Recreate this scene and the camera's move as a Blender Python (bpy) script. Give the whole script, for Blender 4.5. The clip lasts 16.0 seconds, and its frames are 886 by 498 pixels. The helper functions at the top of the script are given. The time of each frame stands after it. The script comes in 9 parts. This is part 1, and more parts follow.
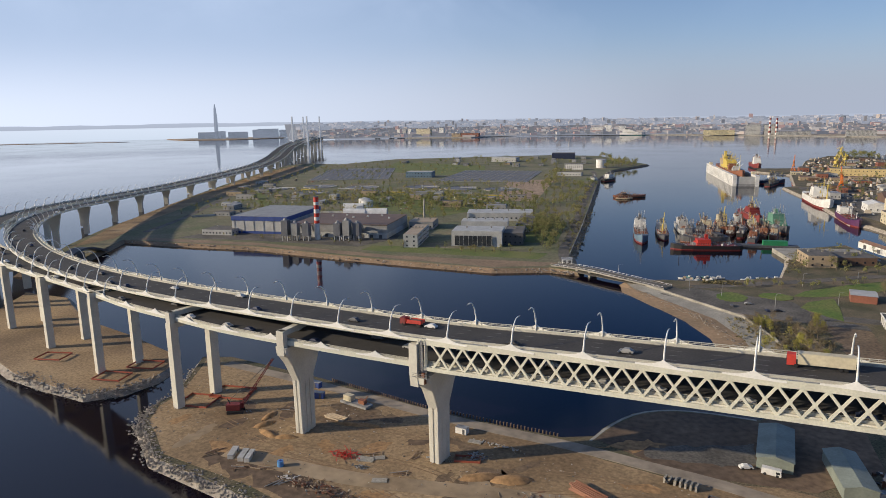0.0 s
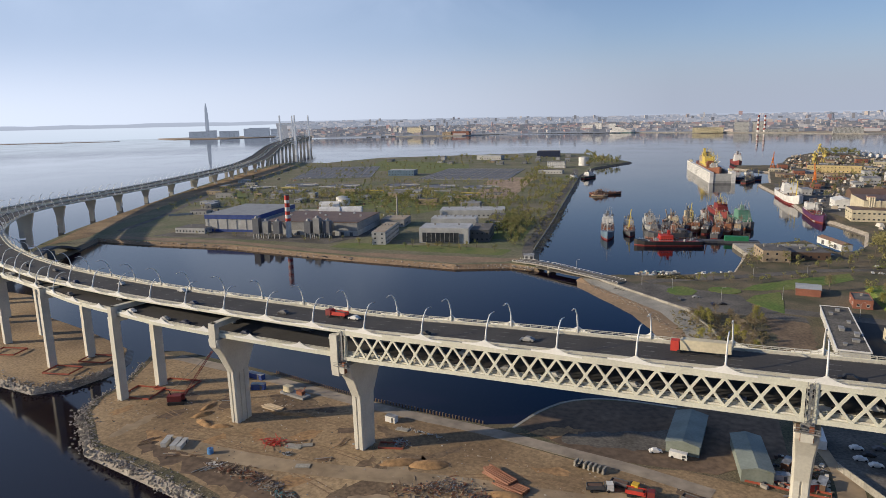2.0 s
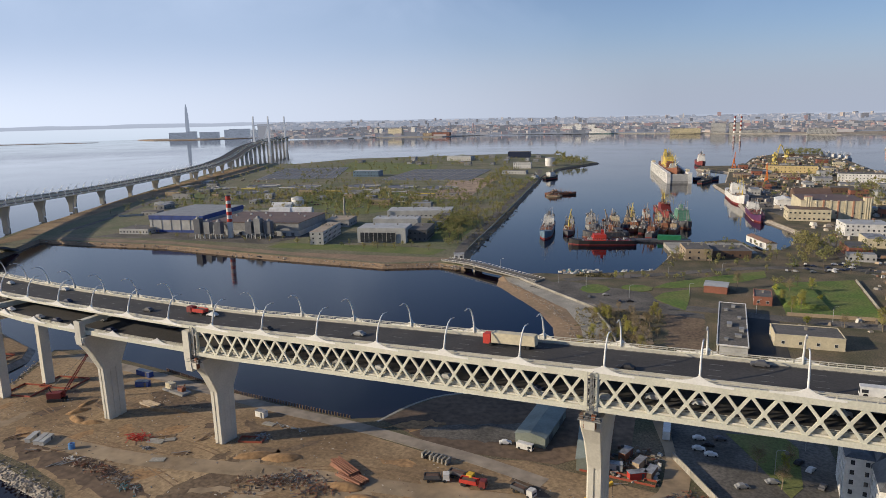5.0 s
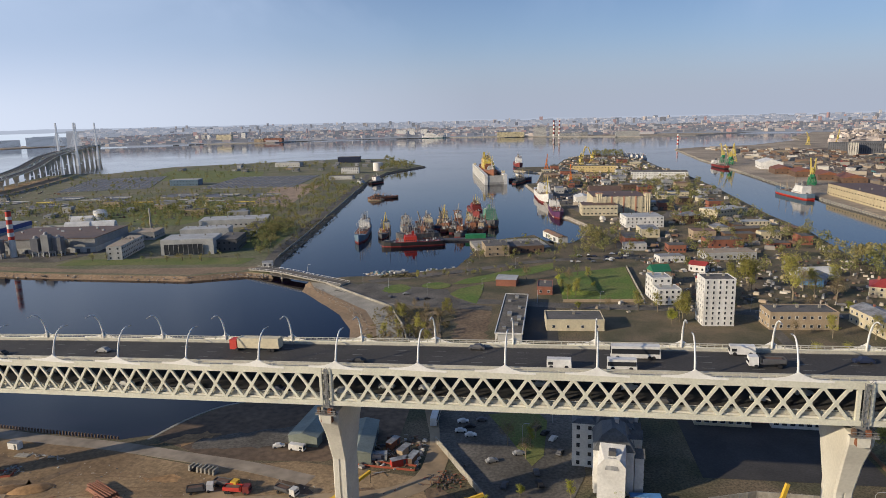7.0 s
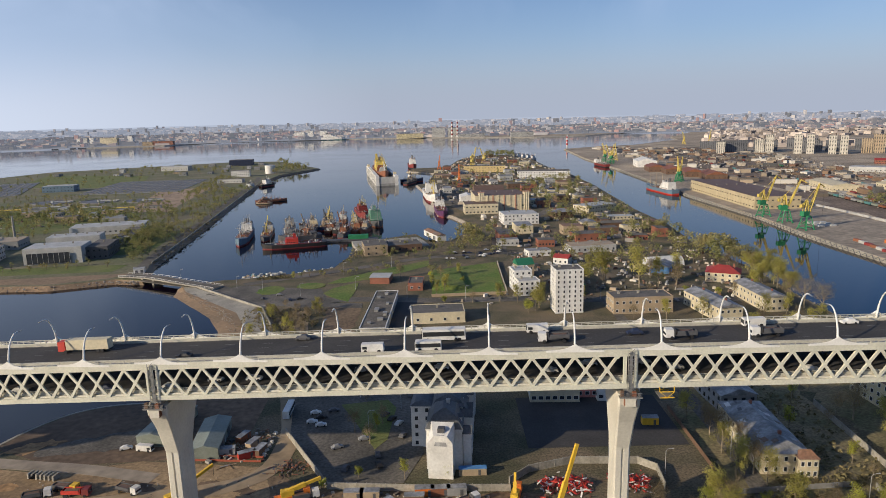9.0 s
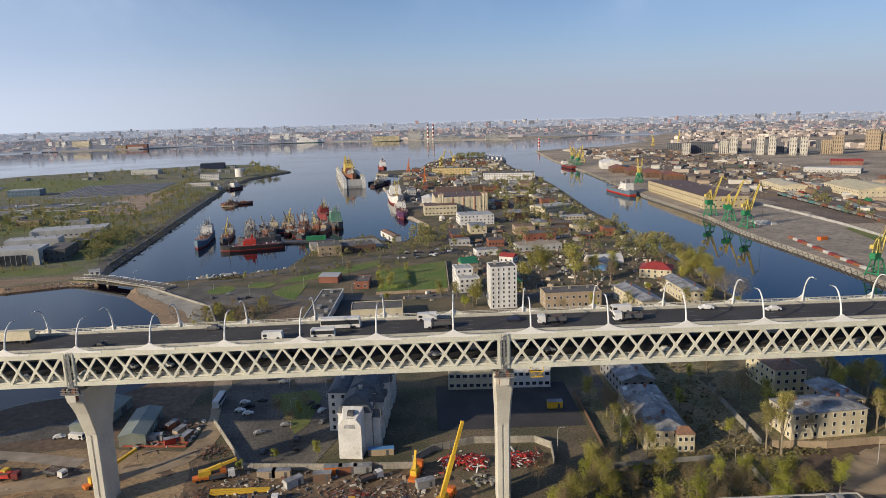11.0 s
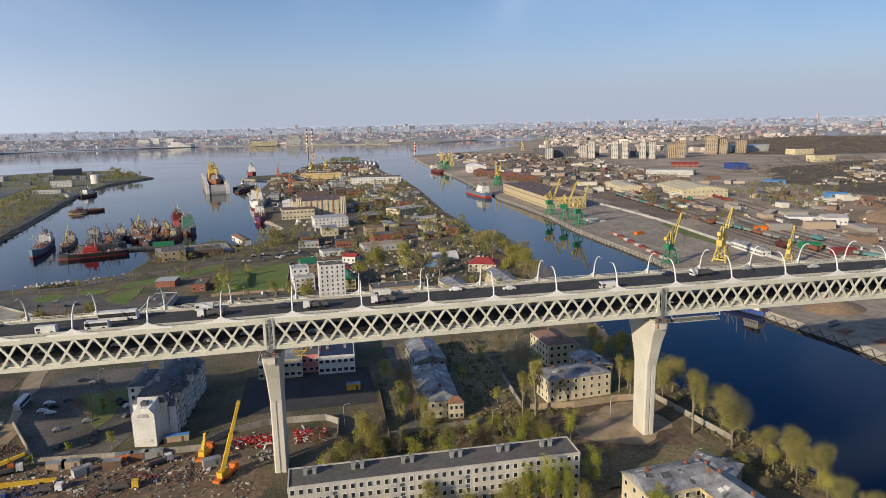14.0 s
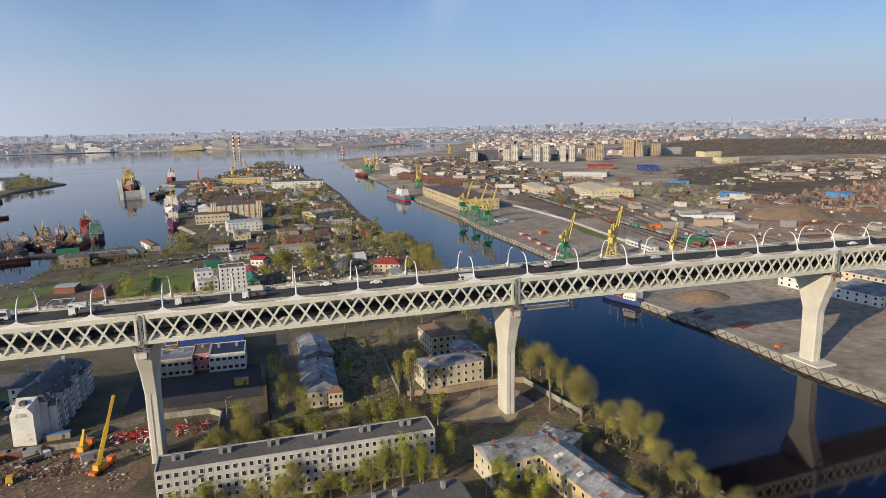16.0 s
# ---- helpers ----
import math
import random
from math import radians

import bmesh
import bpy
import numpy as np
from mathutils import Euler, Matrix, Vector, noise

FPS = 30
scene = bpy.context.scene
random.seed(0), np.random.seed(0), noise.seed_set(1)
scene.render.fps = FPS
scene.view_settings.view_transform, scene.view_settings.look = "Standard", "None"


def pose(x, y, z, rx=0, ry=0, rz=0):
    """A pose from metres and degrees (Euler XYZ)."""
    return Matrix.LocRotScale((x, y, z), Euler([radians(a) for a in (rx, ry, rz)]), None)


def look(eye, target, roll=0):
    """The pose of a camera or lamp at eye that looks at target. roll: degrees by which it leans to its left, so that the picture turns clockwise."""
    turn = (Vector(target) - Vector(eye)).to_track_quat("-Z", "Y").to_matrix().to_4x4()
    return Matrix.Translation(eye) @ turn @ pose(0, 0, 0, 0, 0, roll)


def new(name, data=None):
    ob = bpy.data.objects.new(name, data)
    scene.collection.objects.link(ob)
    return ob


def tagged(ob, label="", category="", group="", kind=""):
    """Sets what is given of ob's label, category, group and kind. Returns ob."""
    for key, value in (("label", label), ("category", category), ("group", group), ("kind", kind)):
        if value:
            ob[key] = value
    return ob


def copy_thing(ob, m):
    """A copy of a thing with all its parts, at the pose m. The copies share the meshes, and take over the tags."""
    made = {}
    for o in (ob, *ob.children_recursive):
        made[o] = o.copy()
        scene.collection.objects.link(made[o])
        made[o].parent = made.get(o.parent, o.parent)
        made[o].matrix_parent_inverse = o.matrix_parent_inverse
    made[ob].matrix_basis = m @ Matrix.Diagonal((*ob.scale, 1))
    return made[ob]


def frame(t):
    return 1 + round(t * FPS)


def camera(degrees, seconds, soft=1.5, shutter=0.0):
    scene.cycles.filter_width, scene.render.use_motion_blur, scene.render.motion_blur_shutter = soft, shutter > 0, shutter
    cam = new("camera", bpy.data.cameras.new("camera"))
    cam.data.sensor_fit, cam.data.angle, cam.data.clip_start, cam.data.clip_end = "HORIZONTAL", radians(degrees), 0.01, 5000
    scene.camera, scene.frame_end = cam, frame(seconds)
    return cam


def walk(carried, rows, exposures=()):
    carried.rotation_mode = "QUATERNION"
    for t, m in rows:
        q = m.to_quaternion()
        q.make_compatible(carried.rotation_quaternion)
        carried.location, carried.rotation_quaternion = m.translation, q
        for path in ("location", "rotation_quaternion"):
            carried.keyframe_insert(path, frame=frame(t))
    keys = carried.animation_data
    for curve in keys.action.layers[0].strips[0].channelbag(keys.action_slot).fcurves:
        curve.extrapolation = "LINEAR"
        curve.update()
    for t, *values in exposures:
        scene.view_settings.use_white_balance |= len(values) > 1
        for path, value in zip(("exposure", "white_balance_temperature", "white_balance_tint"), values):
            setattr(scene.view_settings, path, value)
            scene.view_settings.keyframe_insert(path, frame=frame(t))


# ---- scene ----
cam = camera(67.1, 16.0, soft=0.8)
PATH = [
    (0, (7.958, -4.523, 119.116), (7.190, -2.716, 118.727), -0.9),
    (0.5, (14.618, -4.545, 118.970), (13.853, -2.738, 118.579), -1.0),
    (1, (21.333, -4.345, 118.878), (20.572, -2.538, 118.486), -1.0),
    (1.5, (28.157, -3.919, 118.937), (27.394, -2.112, 118.544), -1.1),
    (2, (35.237, -2.953, 119.034), (34.481, -1.142, 118.640), -1.1),
    (2.5, (42.384, -1.158, 118.908), (41.632, 0.654, 118.514), -1.2),
    (3, (49.872, 1.022, 118.715), (49.126, 2.836, 118.321), -1.2),
    (5.5, (89.834, 10.297, 118.103), (89.127, 12.127, 117.714), -1.0),
    (6, (97.779, 10.691, 118.286), (97.167, 12.555, 117.899), -1.2),
    (6.5, (105.202, 10.369, 118.412), (104.725, 12.273, 118.027), -1.3),
    (7, (112.063, 9.238, 118.484), (111.782, 11.18, 118.097), -1.3),
    (7.5, (118.448, 7.276, 118.538), (118.322, 9.235, 118.151), -1.4),
    (8, (124.616, 4.549, 118.572), (124.557, 6.51, 118.183), -1.4),
    (8.5, (130.753, 1.192, 118.626), (130.73, 3.154, 118.237), -1.4),
    (9, (136.973, -2.764, 118.725), (136.969, -0.803, 118.336), -1.4),
    (11.5, (169.067, -25.918, 119.701), (169.152, -23.957, 119.318), -1.4),
    (12, (175.582, -30.784, 119.731), (175.714, -28.825, 119.349), -1.2),
    (12.5, (181.901, -35.72, 119.691), (182.086, -33.765, 119.311), -1.2),
    (13, (187.952, -40.673, 119.614), (188.186, -38.723, 119.234), -1.2),
    (13.5, (193.724, -45.73, 119.539), (194.019, -43.788, 119.16), -1.2),
    (14, (199.184, -50.95, 119.531), (199.563, -49.023, 119.153), -1.2),
    (14.5, (204.355, -56.449, 119.617), (204.794, -54.534, 119.242), -1.2),
    (15, (209.433, -62.404, 119.722), (209.925, -60.501, 119.349), -1.2),
    (15.5, (214.398, -68.662, 119.832), (214.919, -66.767, 119.459), -1.3),
    (16, (219.401, -75.11, 119.909), (219.965, -73.228, 119.538), -1.2),
]
walk(cam, [(t, look(eye, target, roll)) for t, eye, target, roll in PATH], exposures=[(0, -0.02, 5720, 15), (7.5, -0.05, 5720, 15), (14, 0.04, 5720, 15), (16, 0.04, 5720, 15)])

# ---- light ----
SUN_AZ, SUN_EL = 239.0, 19.5
world = bpy.data.worlds.new("sky")
scene.world = world
world.use_nodes = True
wn = world.node_tree.nodes
sky = wn.new("ShaderNodeTexSky")
sky.sky_type = "NISHITA"
sky.sun_disc = False
sky.sun_elevation, sky.sun_rotation = radians(SUN_EL), radians(SUN_AZ)
sky.altitude, sky.air_density, sky.dust_density, sky.ozone_density = 100, 1.0, 1.0, 3.0
wn["Background"].inputs[1].default_value = 0.082
soft_sky = wn.new("ShaderNodeHueSaturation")
soft_sky.inputs["Hue"].default_value = 0.507
soft_sky.inputs["Saturation"].default_value = 1.32
world.node_tree.links.new(sky.outputs[0], soft_sky.inputs["Color"])
# thin broken cloud veil
veil, veil_range, veil_mix = wn.new("ShaderNodeTexNoise"), wn.new("ShaderNodeMapRange"), wn.new("ShaderNodeMix")
veil.inputs["Scale"].default_value, veil.inputs["Detail"].default_value, veil.inputs["Distortion"].default_value = 3.4, 7, 0.7
veil_range.inputs[1].default_value, veil_range.inputs[2].default_value, veil_range.inputs[3].default_value, veil_range.inputs[4].default_value = 0.47, 0.68, 0.0, 0.45
veil_mix.data_type = "RGBA"
veil_mix.inputs[7].default_value = (6.4, 7.5, 8.7, 1)
world.node_tree.links.new(veil.outputs[0], veil_range.inputs[0])
# the haze is thicker towards the low sun in the west and near the horizon
sky_dir, west, west_range, west_add = wn.new("ShaderNodeTexCoord"), wn.new("ShaderNodeSeparateXYZ"), wn.new("ShaderNodeMapRange"), wn.new("ShaderNodeMath")
west_range.inputs[1].default_value, west_range.inputs[2].default_value, west_range.inputs[3].default_value, west_range.inputs[4].default_value = -0.80, 0.0, 0.50, 0.0
west_range.interpolation_type = "SMOOTHERSTEP"
west_add.operation, west_add.use_clamp = "ADD", True
world.node_tree.links.new(sky_dir.outputs["Generated"], west.inputs[0])
world.node_tree.links.new(west.outputs["X"], west_range.inputs[0])
low_range, low_add = wn.new("ShaderNodeMapRange"), wn.new("ShaderNodeMath")
low_range.interpolation_type = "SMOOTHERSTEP"
low_range.inputs[1].default_value, low_range.inputs[2].default_value, low_range.inputs[3].default_value, low_range.inputs[4].default_value = 0.0, 0.40, 0.50, 0.0
world.node_tree.links.new(west.outputs["Z"], low_range.inputs[0])
world.node_tree.links.new(low_range.outputs[0], low_add.inputs[0])
world.node_tree.links.new(west_range.outputs[0], low_add.inputs[1])
world.node_tree.links.new(low_add.outputs[0], west_add.inputs[0])
# the broken cloud stands above the horizon haze
cloud_rise, cloud_mul = wn.new("ShaderNodeMapRange"), wn.new("ShaderNodeMath")
cloud_rise.interpolation_type, cloud_mul.operation = "SMOOTHERSTEP", "MULTIPLY"
cloud_rise.inputs[1].default_value, cloud_rise.inputs[2].default_value, cloud_rise.inputs[3].default_value, cloud_rise.inputs[4].default_value = 0.08, 0.24, 0.12, 1.0
world.node_tree.links.new(west.outputs["Z"], cloud_rise.inputs[0])
world.node_tree.links.new(cloud_rise.outputs[0], cloud_mul.inputs[0])
world.node_tree.links.new(veil_range.outputs[0], cloud_mul.inputs[1])
world.node_tree.links.new(cloud_mul.outputs[0], west_add.inputs[1])
world.node_tree.links.new(west_add.outputs[0], veil_mix.inputs[0])
world.node_tree.links.new(soft_sky.outputs[0], veil_mix.inputs[6])
world.node_tree.links.new(veil_mix.outputs[2], wn["Background"].inputs[0])
sun_data = bpy.data.lights.new("sun", "SUN")
sun_data.energy, sun_data.angle, sun_data.color = 5.0, radians(0.6), (1.0, 0.80, 0.50)
sun = new("sun", sun_data)
sun_dir = Vector((math.sin(radians(SUN_AZ)) * math.cos(radians(SUN_EL)), math.cos(radians(SUN_AZ)) * math.cos(radians(SUN_EL)), math.sin(radians(SUN_EL))))
sun.matrix_world = look(sun_dir * 500, (0, 0, 0))
scene.view_settings.exposure = 0.0

# ---- materials ----
def material(name, c1, c2=None, rough=0.8, metal=0.0, scale=1.0, detail=0.0, bump=0.0, vary=0.0, island=False, fine=None):
    """Principled surface: two colours mixed by broad noise, a finer grain over it, optional bump and a shift of value from piece to piece."""
    m = bpy.data.materials.new(name)
    m.use_nodes = True
    nt = m.node_tree
    n, l = nt.nodes, nt.links
    p = n["Principled BSDF"]
    p.inputs["Roughness"].default_value, p.inputs["Metallic"].default_value = rough, metal
    c2 = c2 or tuple(v * 0.75 for v in c1)
    geo = n.new("ShaderNodeNewGeometry")
    broad = n.new("ShaderNodeTexNoise")
    broad.inputs["Scale"].default_value, broad.inputs["Detail"].default_value = scale, 5
    l.new(geo.outputs["Position"], broad.inputs["Vector"])
    ramp = n.new("ShaderNodeMapRange")
    ramp.inputs[1].default_value, ramp.inputs[2].default_value = 0.35, 0.65
    l.new(broad.outputs[0], ramp.inputs[0])
    mix = n.new("ShaderNodeMix")
    mix.data_type = "RGBA"
    mix.inputs[6].default_value, mix.inputs[7].default_value = (*c1, 1), (*c2, 1)
    l.new(ramp.outputs[0], mix.inputs[0])
    out = mix.outputs[2]
    grain = n.new("ShaderNodeTexNoise")
    grain.inputs["Scale"].default_value, grain.inputs["Detail"].default_value = fine or scale * 9, 7
    l.new(geo.outputs["Position"], grain.inputs["Vector"])
    if detail:
        r2 = n.new("ShaderNodeMapRange")
        r2.inputs[1].default_value, r2.inputs[2].default_value = 0.3, 0.7
        r2.inputs[3].default_value, r2.inputs[4].default_value = 1 - detail, 1 + detail
        l.new(grain.outputs[0], r2.inputs[0])
        hsv = n.new("ShaderNodeHueSaturation")
        l.new(r2.outputs[0], hsv.inputs["Value"])
        l.new(out, hsv.inputs["Color"])
        out = hsv.outputs[0]
    if vary:
        r3 = n.new("ShaderNodeMapRange")
        r3.inputs[3].default_value, r3.inputs[4].default_value = 1 - vary, 1 + vary
        if island:
            l.new(geo.outputs["Random Per Island"], r3.inputs[0])
        else:
            info = n.new("ShaderNodeObjectInfo")
            l.new(info.outputs["Random"], r3.inputs[0])
        h2 = n.new("ShaderNodeHueSaturation")
        l.new(r3.outputs[0], h2.inputs["Value"])
        l.new(out, h2.inputs["Color"])
        out = h2.outputs[0]
    l.new(out, p.inputs["Base Color"])
    if bump:
        b = n.new("ShaderNodeBump")
        b.inputs["Strength"].default_value, b.inputs["Distance"].default_value = min(1.0, bump), max(0.05, 0.5 / scale if scale > 1 else 0.3)
        l.new(grain.outputs[0], b.inputs["Height"])
        l.new(b.outputs[0], p.inputs["Normal"])
    return m


def water_material():
    m = bpy.data.materials.new("water")
    m.use_nodes = True
    n, l = m.node_tree.nodes, m.node_tree.links
    p = n["Principled BSDF"]
    p.inputs["Base Color"].default_value = (0.0045, 0.003, 0.009, 1)
    p.inputs["Roughness"].default_value, p.inputs["IOR"].default_value = 0.08, 1.33
    geo = n.new("ShaderNodeNewGeometry")
    w = n.new("ShaderNodeTexNoise")
    w.inputs["Scale"].default_value, w.inputs["Detail"].default_value = 0.35, 6
    l.new(geo.outputs["Position"], w.inputs["Vector"])
    b = n.new("ShaderNodeBump")
    b.inputs["Strength"].default_value, b.inputs["Distance"].default_value = 0.022, 0.3
    l.new(w.outputs[0], b.inputs["Height"])
    l.new(b.outputs[0], p.inputs["Normal"])
    calm = n.new("ShaderNodeTexNoise")
    calm.inputs["Scale"].default_value, calm.inputs["Detail"].default_value = 0.006, 3
    l.new(geo.outputs["Position"], calm.inputs["Vector"])
    r = n.new("ShaderNodeMapRange")
    r.inputs[1].default_value, r.inputs[2].default_value, r.inputs[3].default_value, r.inputs[4].default_value = 0.35, 0.65, 0.045, 0.095
    l.new(calm.outputs[0], r.inputs[0])
    l.new(r.outputs[0], p.inputs["Roughness"])
    return m


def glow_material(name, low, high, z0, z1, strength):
    """Distance: a plain band with haze painted as emission, from one colour below to another above."""
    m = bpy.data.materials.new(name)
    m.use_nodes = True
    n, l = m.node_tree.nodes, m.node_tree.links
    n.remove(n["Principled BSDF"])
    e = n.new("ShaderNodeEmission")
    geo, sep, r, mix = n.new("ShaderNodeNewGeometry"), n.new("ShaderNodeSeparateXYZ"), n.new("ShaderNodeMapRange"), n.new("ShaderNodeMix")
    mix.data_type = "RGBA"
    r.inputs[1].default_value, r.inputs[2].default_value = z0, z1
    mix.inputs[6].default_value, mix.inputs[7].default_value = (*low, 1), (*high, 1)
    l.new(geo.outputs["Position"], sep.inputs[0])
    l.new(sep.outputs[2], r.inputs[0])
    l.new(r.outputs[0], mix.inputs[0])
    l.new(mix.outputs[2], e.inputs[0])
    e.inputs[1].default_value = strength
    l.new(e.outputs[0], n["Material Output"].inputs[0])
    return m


WATER = water_material()
SOIL = material("dry_soil", (0.19, 0.128, 0.067), (0.37, 0.265, 0.145), 0.95, scale=0.022, detail=0.32, bump=0.1, fine=0.8)
CLAY = material("rusty_clay", (0.38, 0.28, 0.19), (0.28, 0.205, 0.14), 0.95, scale=0.08, detail=0.3, bump=0.2, fine=0.2)
EARTH = material("town_earth", (0.17, 0.13, 0.078), (0.07, 0.07, 0.034), 0.95, scale=0.05, detail=0.5, bump=0.3, fine=1.3)
YARD = material("industrial_yard", (0.42, 0.345, 0.25), (0.23, 0.19, 0.14), 0.95, scale=0.012, detail=0.4, fine=0.3)
GRASS = material("spring_grass", (0.11, 0.145, 0.03), (0.16, 0.165, 0.05), 0.95, scale=0.05, detail=0.3, bump=0.4, fine=0.9)
MEADOW = material("dry_meadow", (0.19, 0.165, 0.10), (0.115, 0.13, 0.058), 0.95, scale=0.02, detail=0.3, bump=0.4, fine=0.5)
SAND = material("beach_sand", (0.29, 0.20, 0.12), (0.20, 0.145, 0.09), 0.9, scale=0.04, detail=0.2, bump=0.2, fine=0.5)
ASPHALT = material("asphalt", (0.038, 0.036, 0.035), (0.055, 0.052, 0.049), 0.9, scale=0.08, detail=0.2, fine=1.5)
OLD_ASPHALT = material("old_asphalt", (0.155, 0.139, 0.115), (0.078, 0.071, 0.058), 0.9, scale=0.06, detail=0.4, fine=0.9)
CONCRETE = material("concrete", (0.60, 0.575, 0.485), (0.52, 0.495, 0.42), 0.85, scale=0.12, detail=0.07, bump=0.1, fine=1.5)
PALE_CONCRETE = material("pale_concrete", (0.34, 0.32, 0.27), (0.25, 0.235, 0.20), 0.9, scale=0.1, detail=0.2, fine=1.2, vary=0.15)
CREAM_STEEL = material("cream_painted_steel", (0.64, 0.63, 0.51), (0.55, 0.54, 0.44), 0.55, scale=0.15, detail=0.1, fine=2.0)
WHITE_STEEL = material("white_painted_steel", (0.80, 0.79, 0.74), (0.72, 0.71, 0.66), 0.5, scale=0.2, detail=0.06, fine=2.0)
GREY_STEEL = material("grey_steel", (0.33, 0.33, 0.32), (0.25, 0.25, 0.24), 0.5, 0.3, scale=0.3, detail=0.15, fine=2.0)
MARKING = material("worn_road_paint", (0.22, 0.22, 0.21), (0.12, 0.12, 0.115), 0.8, scale=0.5)
BOULDER = material("bank_boulders", (0.37, 0.33, 0.27), (0.23, 0.20, 0.165), 0.95, scale=0.3, detail=0.2, fine=2.0, vary=0.35, island=True)
BARK = material("bark", (0.16, 0.13, 0.10), (0.10, 0.08, 0.06), 0.95, scale=0.8, detail=0.2)
BUD = material("yellow_spring_buds", (0.40, 0.355, 0.115), (0.26, 0.24, 0.075), 0.85, scale=0.08, detail=0.3, fine=0.8, vary=0.2)
LEAF = material("spring_leaf", (0.44, 0.405, 0.09), (0.32, 0.295, 0.07), 0.8, scale=0.08, detail=0.3, fine=0.8, vary=0.25)
LEAF_GREEN = material("fresh_green_leaf", (0.43, 0.43, 0.065), (0.29, 0.31, 0.045), 0.8, scale=0.08, detail=0.3, fine=0.8, vary=0.25)
BARK_PALE = material("pale_bark", (0.30, 0.25, 0.17), (0.19, 0.155, 0.105), 0.95, scale=0.8, detail=0.2)
TWIG = material("bare_twigs", (0.30, 0.23, 0.12), (0.21, 0.165, 0.085), 0.95, scale=0.1, detail=0.25, fine=0.8, vary=0.2)
GLASS = material("window_glass", (0.025, 0.03, 0.04), (0.05, 0.055, 0.065), 0.12, scale=0.2)
TAR_ROOF = material("tar_roof", (0.10, 0.095, 0.085), (0.14, 0.13, 0.12), 0.95, scale=0.08, detail=0.2, fine=0.8)
TIN_ROOF = material("tin_roof", (0.36, 0.365, 0.365), (0.17, 0.17, 0.17), 0.6, 0.2, scale=0.22, detail=0.25, fine=1.0)
RUSTY_ROOF = material("rusty_tin_roof", (0.24, 0.13, 0.08), (0.18, 0.14, 0.11), 0.8, scale=0.1, detail=0.25, fine=1.0)


def paint(name, c, rough=0.6, vary=0.0, metal=0.0):
    return material(name, c, tuple(v * 0.78 for v in c), rough, metal, scale=0.15, detail=0.12, fine=1.2, vary=vary)


PAINT = {k: paint(k + "_paint", c) for k, c in {
    "white": (0.74, 0.73, 0.69), "cream": (0.62, 0.55, 0.38), "yellow_wall": (0.60, 0.47, 0.22), "pale_yellow": (0.66, 0.58, 0.36), "grey": (0.30, 0.30, 0.29), "pale_grey": (0.47, 0.47, 0.45),
    "dark_grey": (0.10, 0.10, 0.105), "blue": (0.035, 0.07, 0.26), "sky_blue": (0.12, 0.30, 0.60), "red": (0.55, 0.05, 0.03), "dark_red": (0.22, 0.035, 0.03), "orange": (0.62, 0.17, 0.02), "yellow": (0.70, 0.45, 0.03),
    "slate_wall": (0.15, 0.155, 0.17), "bus_glass": (0.018, 0.02, 0.024), "crane_yellow": (0.62, 0.48, 0.10), "green": (0.03, 0.22, 0.09), "pale_green": (0.13, 0.28, 0.20), "black": (0.02, 0.02, 0.022), "brick": (0.30, 0.12, 0.075), "brown": (0.16, 0.10, 0.065), "tan": (0.42, 0.33, 0.22),
    "net_red": (0.36, 0.09, 0.05), "shed_green": (0.24, 0.27, 0.23), "ochre": (0.50, 0.42, 0.26), "slate": (0.13, 0.20, 0.27), "purple": (0.10, 0.03, 0.10), "teal": (0.10, 0.24, 0.24), "rust": (0.25, 0.10, 0.05), "green_roof": (0.03, 0.17, 0.09), "red_roof": (0.35, 0.05, 0.04), "navy": (0.02, 0.03, 0.07), "pink": (0.55, 0.22, 0.20), "panel_white": (0.56, 0.53, 0.46), "wood": (0.28, 0.19, 0.11)}.items()}
BALLAST = material("ballast", (0.20, 0.155, 0.115), (0.13, 0.10, 0.08), 0.95, scale=0.05, detail=0.2)
CITY_TREES = material("far_trees", (0.29, 0.235, 0.17), (0.20, 0.165, 0.12), 0.95, scale=0.02, vary=0.10, island=True)
CITY_WALL = material("city_walls", (0.56, 0.49, 0.43), (0.27, 0.235, 0.215), 0.9, scale=0.004, vary=0.45, island=True)


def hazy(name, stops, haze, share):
    """Far-off surface with its own colours, one to each piece, and painted haze mixed in as emission."""
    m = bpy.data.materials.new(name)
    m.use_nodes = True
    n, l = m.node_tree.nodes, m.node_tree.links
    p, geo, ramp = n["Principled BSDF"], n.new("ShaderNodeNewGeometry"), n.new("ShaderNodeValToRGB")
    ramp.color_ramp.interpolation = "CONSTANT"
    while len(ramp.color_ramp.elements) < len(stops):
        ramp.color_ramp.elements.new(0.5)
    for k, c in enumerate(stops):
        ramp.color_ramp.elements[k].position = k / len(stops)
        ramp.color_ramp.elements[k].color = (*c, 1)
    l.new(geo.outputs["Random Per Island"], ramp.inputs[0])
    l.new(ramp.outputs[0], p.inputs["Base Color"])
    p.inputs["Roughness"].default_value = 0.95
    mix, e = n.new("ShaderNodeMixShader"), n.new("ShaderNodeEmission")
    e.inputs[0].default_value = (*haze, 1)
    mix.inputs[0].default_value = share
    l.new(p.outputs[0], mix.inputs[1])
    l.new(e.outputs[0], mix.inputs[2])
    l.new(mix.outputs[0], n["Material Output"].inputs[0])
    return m


